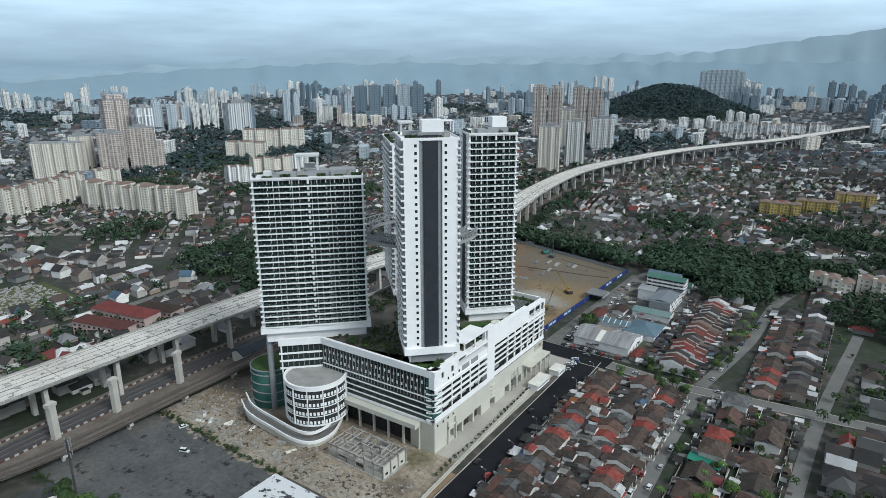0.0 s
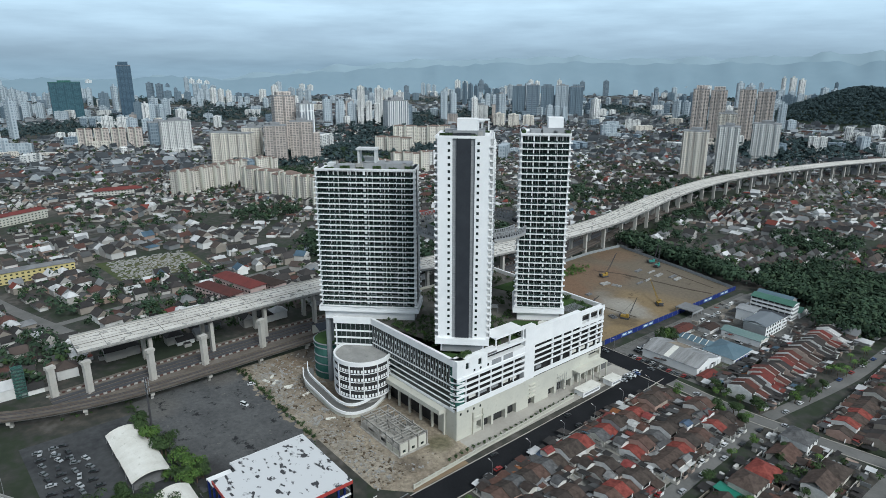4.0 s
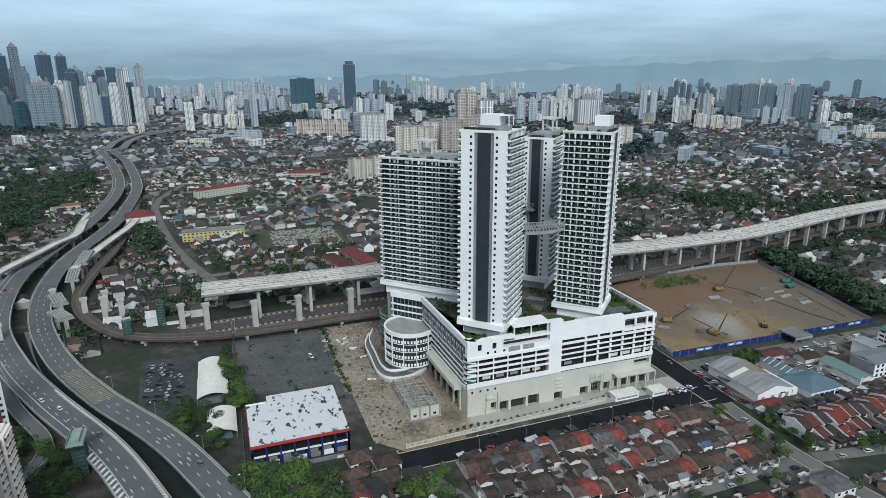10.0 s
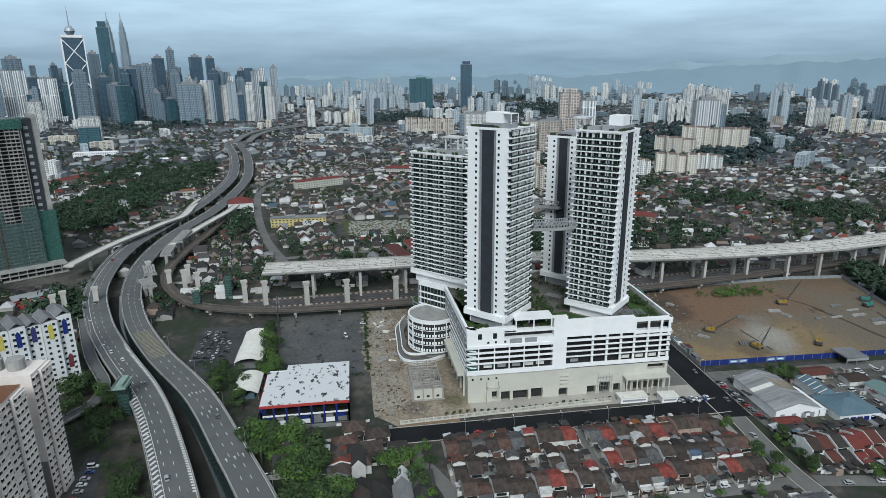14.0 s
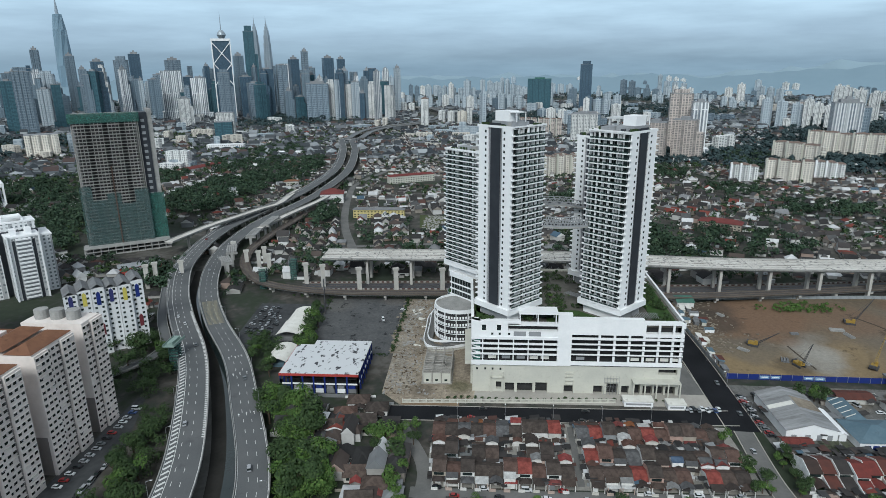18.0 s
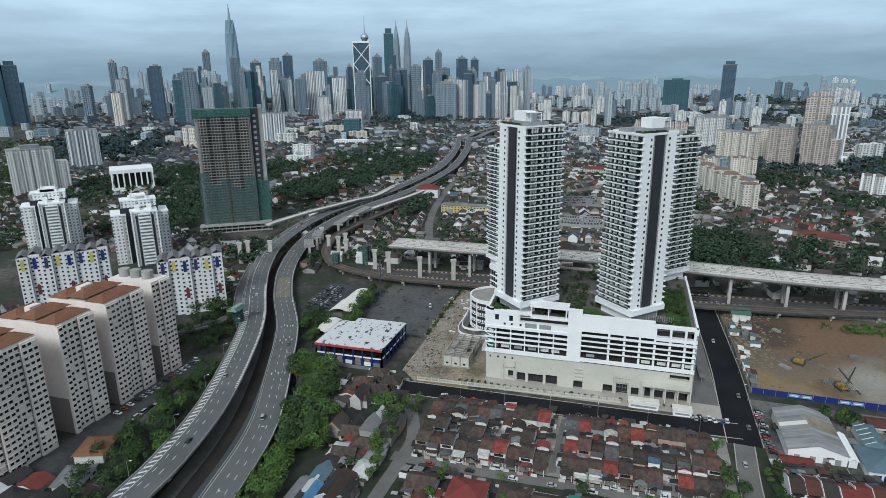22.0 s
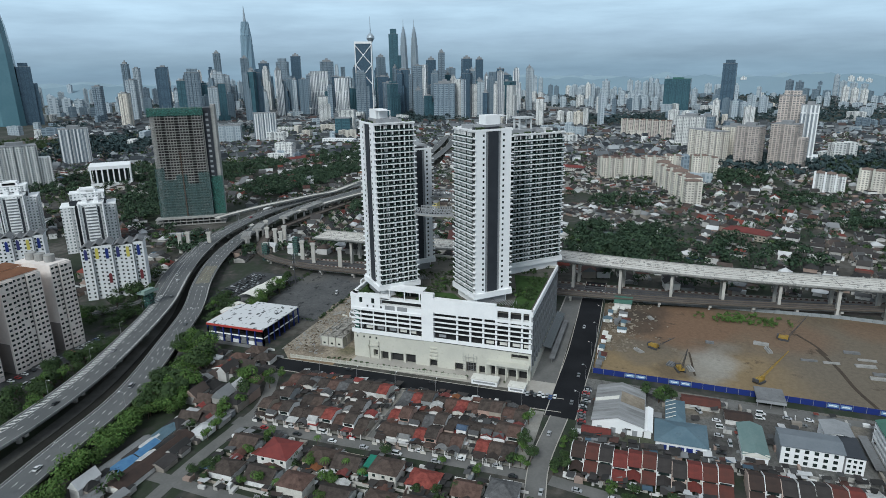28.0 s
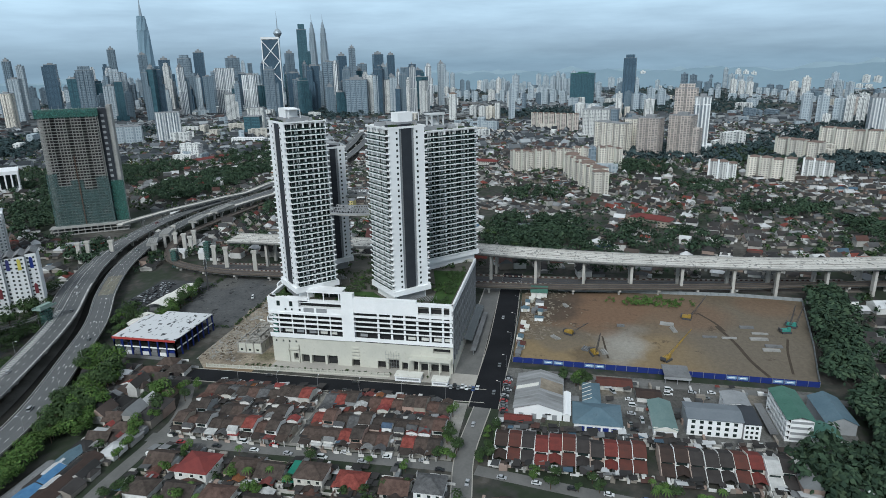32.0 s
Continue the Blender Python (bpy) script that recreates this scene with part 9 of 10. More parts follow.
for line, spots in ((line_l, ((-226, 1.9), (-212, -1.0), (-180, -3), (-96, 2), (-310, 0), (-30, -2), (-420, 2))), (line_r, ((-60, 1.6), (-140, -2), (-330, 2), (10, 0)))):
    for xa, off in spots:
        p, yaw = along_line(line, xa)
        car(p[0] - math.sin(radians(yaw)) * off, p[1] + math.cos(radians(yaw)) * off, yaw, p[2] + .05, group="moving traffic at rest")
for y in (196, 203, 224, 259, 292):
    car(-117.2 + rng.uniform(-.4, .4), y, 90)
for y in (209, 262):
    car(-126.3, y, 90)
for x in (-232, -160, -128, -95, -50):
    car(x, 333.5 + rng.uniform(-1, 7), rng.choice((0, 180)))
for k in range(9):
    car(-131.5 + 1.5 * (k % 2), 314 + 2.1 * k, rng.choice((0, 20, 180)), .15)
for k in range(16):
    car(-62.0 + 5.2 * (k % 2), 190 + 9 * k + rng.uniform(-2, 2), 90)
for k in range(10):
    car(-56 + 1.2 * k, 352 + 15 * k, 84)
for k in range(14):
    car(-146 + 2.9 * k + rng.uniform(-.4, .4), 346.8 + rng.uniform(-.5, 1.2), 90, pick=rng.choice((2, 3, 2, 1, 4)))
for k in range(8):
    car(-147 + rng.uniform(-.5, .5), 355 + 2.9 * k, 0, pick=rng.choice((2, 3, 0, 1, 6)))
for x, y, a, q in ((-132, 412, 88, 0), (-126, 413.5, 92, 6), (-118, 412, 85, 1), (-108, 411, 90, 3), (-103, 412, 88, 2), (-112, 416.5, 5, 7), (-146, 434, 90, 6), (-141, 433, 90, 6), (-145, 446, 80, 1), (-140, 452, 95, 3), (-146, 456, 85, 0), (-139, 404, 30, 7), (-97, 409, 90, 3), (-96.5, 418, 90, 1)):
    car(x, y, a, .1, q)
for k in range(15):
    car(-118 + 4.6 * k + rng.uniform(-.4, .4), 26.5 + rng.uniform(-.4, .4), 90, .1)
for k in range(9):
    car(-90 + 5.4 * k, 38.5 + rng.uniform(-.4, .4), 0 + rng.uniform(-6, 6), .1)
patch("flats_forecourt", [(-130, 20.5), (20, 20.5), (20, 43), (-40, 43), (-100, 34), (-132, 24)], LOT, .05, "dark tarmac forecourt beside the flats", "yard")
car(-243, 138, 20, .15, 6)
car(-262, 150, 70, .15, 0)
# breakers' yard: a heap of old cars beside the tents
for k in range(32):
    car(-262 + 6.2 * (k % 8) + rng.uniform(-1, 1), 47 + 5.3 * (k // 9) + rng.uniform(-1, 1), rng.choice((0, 90, 75, 20)) + rng.uniform(-12, 12), .05, rng.choice((2, 2, 3, 3, 2, 3, 1)), "scrapped cars")
patch("breakers_yard", [(-272, 40), (-195, 44), (-190, 92), (-272, 92)], LOT, .05, "oily dark ground of a breakers yard", "yard")

# fences and hoardings
hoard = thing("site_hoarding", "blue sheet hoarding with pale printed panels round the site", "fence")
pan = B().box(0, -.06, 0, 5.9, .06, 3.4).mesh("hoarding_panel", BLUE)
HX = [(-166.5 + 4.5 * k / 28, 347.5 + 5.98 * k) for k in range(28)]
for k, (x, y) in enumerate(HX):
    part("hoarding_panel", pan, None, hoard, at=pose(x, y, 0.1, 0, 0, 88.4))
    part("post", B().box(-.1, -.1, 0, .1, .1, 3.6), STEEL, hoard, at=(x, y, .1))
    if k in (3, 4, 7, 8, 20, 21, 24, 25):
        part("printed_panel", B().box(.4, -.14, .8, 5.5, -.08, 2.7), surf("pale_print", (.30, .42, .55), (.12, .22, .42), .6, .5), hoard, at=pose(x, y, 0.1, 0, 0, 88.4))
        part("print_bar", B().box(1.2, -.18, 1.5, 4.6, -.15, 2.0), WHITE, hoard, at=pose(x, y, 0.1, 0, 0, 88.4))
GREYFENCE = surf("grey_fence_sheet", (.30, .32, .33), (.22, .24, .25), .3, .7)
gf = thing("site_fence", "long grey sheet fence behind the building site", "fence")
for p, q in (((-162, 515), (-220, 531)), ((-220, 531), (-296, 549)), ((-296, 549), (-300, 504)), ((-300, 504), (-296, 420)), ((-296, 420), (-292, 372)), ((-166.5, 347), (-200, 346)), ((-200, 346), (-262, 346))):
    n = int(span(p, q) / 6)
    for k in range(n):
        part("fence_panel", B().box(0, -.05, 0, span(p, q) / n - .1, .05, 2.6), GREYFENCE, gf, at=pose(p[0] + (q[0] - p[0]) * k / n, p[1] + (q[1] - p[1]) * k / n, .1, 0, 0, math.degrees(math.atan2(q[1] - p[1], q[0] - p[0]))))
gh = thing("site_gatehouse", "flat grey-roofed gate structure on posts over the site entrance", "gatehouse", (-160, 439.5, 0))
part("roof", B().box(-7, -7, 4.6, 7, 7, 5.3), GREYSHEET, gh)
part("front_band", B().box(6.8, -7.2, 3.2, 7.2, 7.2, 4.6), MIDGREY, gh)
for x in (-6.5, 6.1):
    for y in (-6.5, 0, 6.1):
        part("post", B().box(x, y, 0, x + .4, y + .4, 4.6), STEEL, gh)
fw = thing("forecourt_wall", "long pale balustraded boundary wall with piers", "wall")
bal = B().box(0, -.12, 0, 4.1, .12, .8).box(0, -.12, 2.0, 4.1, .12, 2.3)
for k in range(7):
    bal.box(.2 + .58 * k, -.1, .8, .5 + .58 * k, .1, 2.0)
bal = bal.mesh("balustrade_panel", CREAM)
for k in range(27):
    y0 = 166 + 4.2 * k
    x0 = -131.0 - 5.5 * k / 27
    part("balustrade_panel", bal, None, fw, at=pose(x0, y0, 0, 0, 0, 92.5))
    part("pier", B().box(-.25, -.25, 0, .25, .25, 2.6), CREAM, fw, at=(x0, y0, 0))
patch("verge", [(-129.3, 165), (-130.5, 165), (-133.5, 196), (-129.5, 196)], EARTH, .16, "strip of bare ochre earth by the wall", "verge")
for x0, y0, w, d in ((-139, 283, 6, 15), (-136.5, 305, 6, 9)):
    t = thing("white_pavilion", "low white site cabin beside the road", "cabin", (x0, y0, 0), "white cabins")
    part("cabin_wall", B().box(0, 0, 0, w, d, 3.0), WHITE, t)
    part("cabin_roof", B().box(-.4, -.4, 3.0, w + .4, d + .4, 3.4), CANVAS, t)
    part("cabin_window", B().box(w, 1, 1, w + .08, d - 1, 2.0), MIDGREY, t)
# covered walk and drop-off on the north side of the podium
cw = thing("covered_walk", "grey-roofed covered walk beside the podium", "canopy", (-205, 322.5, 0))
part("walk_roof", B().box(-28, -1.6, 3.4, 34, 1.6, 3.8), GREYSHEET, cw)
for k in range(12):
    part("post", B().box(-27 + 5.4 * k, -.2, 0, -26.6 + 5.4 * k, .2, 3.4), STEEL, cw)
nc = thing("drop_off_roof", "dark curved glazed roof beside the podium", "canopy", (-215, 317.6, 0))
for k in range(10):
    part("roof_panel", B().slab([(-26 + 6 * k, -2.6, 6.5), (-20.2 + 6 * k, -2.6, 6.5), (-20.2 + 6 * k, 2.8, 5.2), (-26 + 6 * k, 2.8, 5.2)], .2), GLASS, nc)
    part("post", B().box(-23 + 6 * k, 2.3, 0, -22.7 + 6 * k, 2.6, 5.2), STEEL, nc)


# site machines and material
def rig(x, y, yaw, boom, tilt, paint, name="crawler_crane", label="yellow crawler crane with a long lattice boom"):
    t = thing(name, label, "crane", pose(x, y, .12, 0, 0, yaw), "site machines")
    for s in (-1, 1):
        part("track", B().box(-3, s * 1.9 - .45, 0, 3, s * 1.9 + .45, 1.1), DARKSTEEL, t)
    part("cab", B().box(-3.2, -1.6, 1.2, 2.4, 1.6, 2.6).box(.6, -1.6, 2.6, 2.4, -.2, 4.0), paint, t)
    part("counterweight", B().box(-4.2, -1.7, 1.2, -3.2, 1.7, 3.0), DARKSTEEL, t)
    dx, dz = math.cos(radians(tilt)), math.sin(radians(tilt))
    b = B()
    for o, p in ((-.5, -.5), (.5, -.5), (-.5, .5), (.5, .5)):
        b.rod((2 - dz * p, o, 2.2 + dx * p), (2 + boom * dx, o * .3, 2.2 + boom * dz), .11, 4)
    for k in range(int(boom / 1.6)):
        f = k * 1.6
        b.rod((2 + f * dx, -.45, 2.2 + f * dz), (2 + (f + 1.6) * dx, .45, 2.2 + (f + 1.6) * dz), .07, 3)
    part("boom", b, DARKSTEEL if boom < 25 else paint, t)
    part("stay", B().rod((-3, 0, 3), (2 + boom * dx, 0, 2.2 + boom * dz), .06, 3), DARKSTEEL, t)


CRANEYELLOW = surf("machine_yellow", (.34, .22, .04), (.22, .15, .04), .5, .7)
CRANEGREEN = surf("machine_green", (.06, .26, .22), (.05, .20, .17), .5, .6)
rig(-250, 461, 75, 20, 62, CRANEYELLOW)
rig(-184, 396, 20, 16, 72, CRANEYELLOW, label="yellow piling rig standing among steel")
rig(-183, 438, 140, 26, 24, CRANEYELLOW)
rig(-212, 381, 60, 15, 40, CRANEYELLOW)
rig(-236, 520, 100, 17, 84, CRANEGREEN, "piling_rig", "green piling rig with an upright mast")
rig(-246, 527, 60, 16, 78, CRANEGREEN, "piling_rig", "green piling rig with a leaning mast")
for k, (x, y, n, ln, yaw) in enumerate(((-231, 415, 5, 5, 90), (-238, 446, 6, 9, 80), (-229, 449, 4, 8, 10), (-221, 470, 3, 9, 95), (-221, 482, 3, 9, 95), (-222, 500, 5, 11, 95), (-212, 506, 4, 10, 92), (-206, 503, 4, 10, 92), (-231, 503, 3, 10, 92), (-240, 497, 4, 9, 94), (-205, 372, 5, 7, 40), (-188, 402, 5, 6, 15), (-191, 391, 6, 6, 160), (-262, 378, 4, 6, 30))):
    t = thing("beam_stack", "stack of pale concrete piles lying on the earth", "pile stack", pose(x, y, .12, 0, 0, yaw), "pile stacks")
    for q in range(n):
        part("precast_beam", B().box(-ln / 2, q * .75 - n * .37, 0, ln / 2, q * .75 - n * .37 + .55, .55 + .5 * (q % 2)), CONCRETE if k % 3 else GREYSHEET, t)
RUT = surf("rutted_wet_earth", (.075, .06, .046), (.055, .045, .036), .3, .95, bump=.4)
for pts, w in (([(-240, 478), (-214, 484), (-190, 487), (-170, 492)], 2.2), ([(-262, 470), (-246, 478), (-232, 482)], 1.6), ([(-180, 404), (-196, 403), (-212, 402)], 1.2), ([(-176, 506), (-205, 512), (-225, 518)], 1.4)):
    ln_ = smooth([(*p, 0) for p in pts], 4)
    solo("wheel_rut", B().ribbon(side(ln_, w / 2), side(ln_, -w / 2), [.16] * len(ln_), [.16] * len(ln_), .1), RUT, "dark wheel rut in the site earth", "track", kind="structure")
SITEBUSH = []
for k in range(110):
    hx, hy = -276 + rng.uniform(-13, 11) * (1 - abs(rng.random() - .5)), 440 + rng.gauss(0, 13)
    SITEBUSH.append((hx, hy))

# masts, lamps
ms = thing("telecom_mast", "dark telecom mast with antenna racks", "mast", (-253, 94, 0))
part("pole", B().rod((0, 0, 0), (0, 0, 27), .55, 8, r2=.35), DARKSTEEL, ms)
for z in (20, 23.5, 26):
    part("antenna_rack", B().rod((-1.6, 0, z), (1.6, 0, z), .08, 4).box(-1.8, -.2, z - 1, -1.4, .2, z + 1).box(1.4, -.2, z - 1, 1.8, .2, z + 1).box(-.2, 1.2, z - 1, .2, 1.6, z + 1), STEEL, ms)
lp_p, lp_a, lp_h = B().rod((0, 0, 0), (0, 0, 9), .11, 6, r2=.07).mesh("pole", STEEL), B().rod((0, 0, 8.9), (1.8, 0, 9.4), .06, 5).mesh("arm", STEEL), B().box(1.6, -.16, 9.3, 2.5, .16, 9.5).mesh("lamp_head", WHITE)


def lamp(x, y, yaw, z=0.0):
    t = thing("street_lamp", "galvanised street lamp with a single arm", "lamp", pose(x, y, z, 0, 0, yaw), "street lamps")
    part("pole", lp_p, None, t)
    part("lamp_head", lp_h, None, part("arm", lp_a, None, t))


for k in range(6):
    lamp(-114.3, 196 + 24 * k, 180)
for k in range(6):
    lamp(-285 + 32 * k, 344.3, -90)
for line, off in ((line_l, 8.0), (line_r, 7.0)):
    for xa in (40, 0, -40, -78, -115, -150, -185, -220, -258, -295, -335):
        p, yaw = along_line(line, xa)
        s = 1 if off == 8.0 else -1
        lamp(p[0] - math.sin(radians(yaw)) * off * s, p[1] + math.cos(radians(yaw)) * off * s, yaw - 90 * s, p[2])
# green scaffold tower over the slip road, and netted piers
for x, y, h, top in ((-163.2, 26.4, 17.5, True), (-330, 48.2, 18, False), (-306.2, 30, 17.6, False)):
    t = thing("scaffold_tower", "tower of green scaffolding round a new pier", "scaffold", (x, y, 0), "scaffolds")
    for dx in (-2.6, 2.6):
        for dy in (-2.6, 2.6):
            part("standard", B().rod((dx, dy, 0), (dx, dy, h), .12, 5), NETTING, t)
    part("new_pier", B().box(-1.2, -1.2, 0, 1.2, 1.2, h - .8), PIERCON, t)
    part("net_wrap", B().prism([(-2.4, -2.4), (2.4, -2.4), (2.4, 2.4), (-2.4, 2.4)], 0, h - .6), NETTOP, t)
    for k in range(int(h / 2)):
        part("ledger", B().box(-2.8, -2.8, 2 * k + 1, 2.8, 2.8, 2 * k + 1.2), DARKSTEEL, t)
    if top:
        part("platform", B().box(-7, -3.4, h, 7, 3.4, h + .5).box(-7, -3.4, h + .5, 7, -3.2, h + 1.6).box(-7, 3.2, h + .5, 7, 3.4, h + 1.6).box(-5, -1.5, h + .5, 5, 1.5, h + 2.2), surf("pale_green_staging", (.30, .38, .34), (.22, .30, .27), .6, .8), t)

# neighbourhood landmarks beyond the rail
REDROOF = surf("red_tiled_roof", (.17, .05, .046), (.115, .04, .037), .12, .85, bump=.2)


def hall(name, label, x, y, w, d, h, yaw, roof, wall=WALL, rise=3.5, cat="building"):
    t = thing(name, label, cat, pose(x, y, 0, 0, 0, yaw))
    part("wall", B().box(-w / 2, -d / 2, 0, w / 2, d / 2, h), wall, t)
    part("roof", B().hip(-w / 2, -d / 2, w / 2, d / 2, h, rise, .9), roof, t)
    n = max(2, int(w / 4))
    for z in range(int(h / 3)):
        for s in (-1, 1):
            b = B()
            for k in range(n):
                b.box(-w / 2 + (k + .3) * w / n, s * d / 2 - .06, 3 * z + 1.0, -w / 2 + (k + .75) * w / n, s * d / 2 + .06, 3 * z + 2.2)
            tagged(part("window_band", b, GLASS, t), kind="stuff")


PINKWALL = surf("pink_render", (.56, .43, .40), (.48, .37, .35), .2, .85)
DULLRED = surf("dull_red_tiles", (.105, .042, .038), (.075, .036, .033), .15, .85, bump=.2)
hall("school_hall", "pink-walled three-storey school block with a dull red roof", -405, 186, 43, 12, 10, 15, DULLRED, PINKWALL, 3)
hall("school_hall", "pink-walled school block with a bright red tiled roof", -412, 205, 50, 14, 11, 12, REDROOF, PINKWALL, 3.5)
hall("school_hall", "pink-walled school block with a brown tiled roof", -400, 223, 32, 12, 10, 14, TH_ROOFS[1], PINKWALL, 3)
hall("school_hall", "low hall with a red tiled roof", -386, 150, 28, 13, 5, 20, REDROOF, WALL, 3)
SLATE = surf("dark_slate_sheet", (.035, .042, .055), (.05, .058, .072), .2, .7, bump=.1)
shed("station_shed", "long shed with a dark slate-blue roof beside the track", -304, 211, -293, 246, 6.0, 2.4, "y", SLATE, CREAM)
shed("station_shed", "lower shed with a dark slate-blue roof", -279, 206, -270, 222, 4.2, 1.6, "y", SLATE, CREAM)
hall("yellow_school", "long yellow school block with a grey-blue roof", -559, 84, 61, 12, 10, 90, GREYSHEET, surf("yellow_render", (.56, .48, .22), (.48, .41, .20), .2, .8), 2)
hall("station_hall", "rail station hall with a dark red roof", -648, 6, 24, 30, 12, 10, REDROOF, WALL, 6)
hall("red_school", "low school with long red roofs", -900, 230, 60, 16, 9, 80, REDROOF)
hall("long_school", "long brown and cream school block with a red-brown roof", -800, 95, 74, 14, 11, 117, REDROOF, CREAM, 2.5)
hall("red_block", "low brick-red hall with a long roof", -905, -290, 90, 22, 8, 160, REDROOF, WALL, 3)
hall("white_block", "white low building among trees beyond the highway", -1089, -190, 56, 18, 10, 95, WHITE, WHITE, 1.5)
hall("white_block", "white low building among trees", -690, -150, 26, 14, 9, 30, ROOFGREY, WHITE, 1.5)
hall("white_block", "white stepped flats among trees", -1187, -360, 80, 14, 13, 100, WHITE, WHITE, 1.5)
hall("orange_block", "small orange-roofed block beside the highway", -760, -84, 22, 12, 8, 100, TERRACOTTA, WALL, 2)
hall("market_hall", "low hall with a dull red roof", -520, 470, 44, 20, 7, 60, REDROOF)
hall("orange_house", "house with an orange hipped roof beside the highway", -22, 44, 15, 13, 4.5, 20, TERRACOTTA, WALL, 3.2)
hall("grey_house", "house with a grey hipped roof beside the highway", -2, 52, 14, 12, 4, 20, GREYSHEET, WALL, 2.5)
hall("site_block", "half-built white and red block beside the highway", -345, -96, 34, 14, 7, 125, ROOFGREY, REDTRIM, 1)
patch("cemetery", [(-570, 132), (-556, 213), (-492, 212), (-504, 138)], SCRUB, .06, "grassy cemetery slope", "ground")
gs = B()
for _ in range(700):
    x, y = rng.uniform(-565, -496), rng.uniform(140, 208)
    gs.box(x - .5, y - .9, 0, x + .5, y + .9, rng.uniform(.3, .9))
solo("gravestones", gs, CONCRETE, "many small pale gravestones on the slope", "gravestones", kind="stuff")
patch("pond", [(-500, 308), (-507, 352), (-500, 370), (-478, 364), (-463, 330), (-463, 298), (-482, 296)], WATER, .05, "still dark pond among trees", "water")
# long low sheds by the trees
PANELBLUESHEET = surf("bright_blue_sheet", (0.06, 0.15, 0.30), (0.10, 0.22, 0.36), 0.3, 0.7)
for k, (x, y, m_) in enumerate(((4, 156, GREYSHEET), (-22, 155.4, PANELBLUESHEET), (-36, 154, TEAL), (16, 160, GREYSHEET), (-8, 155.5, PANELBLUESHEET))):
    shed("low_shed", "low yard shed with a patched metal roof", x - 6, y - 3.5, x + 6, y + 3.5, 2.8, 1.2, "x", m_)
shed("workshop_row", "long row of low workshops under a dark brown roof", -38, 160, 6, 170, 3.0, 1.8, "x", TH_ROOFS[1], WALLLIGHT)
shed("workshop_row", "low workshops with patched grey sheet roofs", -30, 147, 2, 152, 2.6, .9, "x", GREYSHEET, WALLLIGHT)
for x, y, yaw, hp_ in ((-104, 134, 100, False), (-116, 138.5, 100, True), (-128, 143, 95, True), (-121, 154, 95, True), (-110, 150, 92, False), (-68, 153, 95, False), (-51, 158, 95, False), (-60, 164, 92, True)):
    villa(x, y, yaw, rng.uniform(9, 12), rng.uniform(7.5, 9), 1, hp_)

# rubble and site litter
for nm_, m_, n_, lb_ in (("rubble", CONCRETE, 900, "broken concrete and litter strewn over the yard"), ("earth_clods", RUBBLE, 1300, "brown clods and broken bricks strewn over the yard"), ("timber_litter", surf("wet_timber", (.12, .09, .06), (.06, .05, .04), .5, .9), 420, "dark planks and waste strewn over the yard")):
    rb = B()
    for _ in range(n_):
        x, y = rng.uniform(-284, -140), rng.uniform(154, 178) if rng.random() < .6 else rng.uniform(154, 204)
        if -190 < x < -148 and 172 < y < 193 or (x + 211) ** 2 + (y - 193) ** 2 < 540 or (y > 190 and x > -240):
            continue
        s = rng.uniform(.2, .85)
        rb.obox(x, y, 0, s * rng.uniform(.6, 2.8), s, s * rng.uniform(.3, .8), rng.uniform(0, 3))
    solo(nm_, rb, m_, lb_, "rubble", kind="stuff")
for k in range(14):
    t = thing("skip_pile", "stack of timber and sheet material in the yard", "pile", pose(rng.uniform(-278, -195), rng.uniform(158, 170), 0, 0, 0, rng.uniform(0, 180)), "yard piles")
    for q in range(4):
        part("plank", B().box(-2.5, -.8 + .4 * q, 0, 2.5, -.5 + .4 * q, .4 + .2 * (q % 2)), CANVAS if k % 2 else CONCRETE, t)

# trees by hand: the belt between highway and houses, gardens, forecourt shrubs, roof garden
def grove(n, x0, y0, x1, y1, s0, s1, kind=None, keep=None):
    for _ in range(n):
        x, y = rng.uniform(x0, x1), rng.uniform(y0, y1)
        if keep is None or keep(x, y):
            tree(x, y, rng.uniform(s0, s1), kind)


def off_road(x, y):
    for line, w in ((line_l, 11), (line_r, 10)):
        if min((p[0] - x) ** 2 + (p[1] - y) ** 2 for p in line) < w * w:
            return False
    if min((p[0] - x) ** 2 + (p[1] - y) ** 2 for p in mid) < 14 * 14:
        return False
    return not (-190 < x < -130 and 86 < y < 146)


def by_road(x, y):
    """Within the strip of trees along the nearer carriageway, narrower towards the east."""
    d = math.sqrt(min((p[0] - x) ** 2 + (p[1] - y) ** 2 for p in line_r))
    return off_road(x, y) and d < (32 if -125 < x < -52 else 20)


grove(34, -150, 88, -98, 140, 1.3, 2.1, None, by_road)
grove(46, -100, 108, -50, 160, 1.3, 2.0, None, by_road)
grove(30, -60, 122, 30, 160, .6, 1.0, None, by_road)
grove(8, -60, 128, 10, 150, .9, 1.2, 9, by_road)
for x, y, s in ((-97, 158, 1.3), (-92, 163, 1.5), (-88, 169, 1.2), (-84, 160, 1.1), (-78, 170, 1.4), (-70, 173, 1.0), (-62, 170, 1.2), (-56, 172, .9), (-48, 175, 1.0), (-40, 176, .8), (-101, 170, 1.0), (-93, 176, .9), (-106, 176, .8)):
    tree(x, y, s, rng.choice((2, 5, 5, 1)))
belt = [(rng.uniform(-140, -15), rng.uniform(96, 172)) for _ in range(230)]
belt = [p for p in belt if by_road(*p)]
belt += [p for p in ((rng.uniform(-70, 60), rng.uniform(118, 168)) for _ in range(420)) if by_road(*p)][:130]
plant("tree_belt", belt, 240, .05, 5, 14, LEAFBRIGHT, "dense bright green tree belt beside the highway")
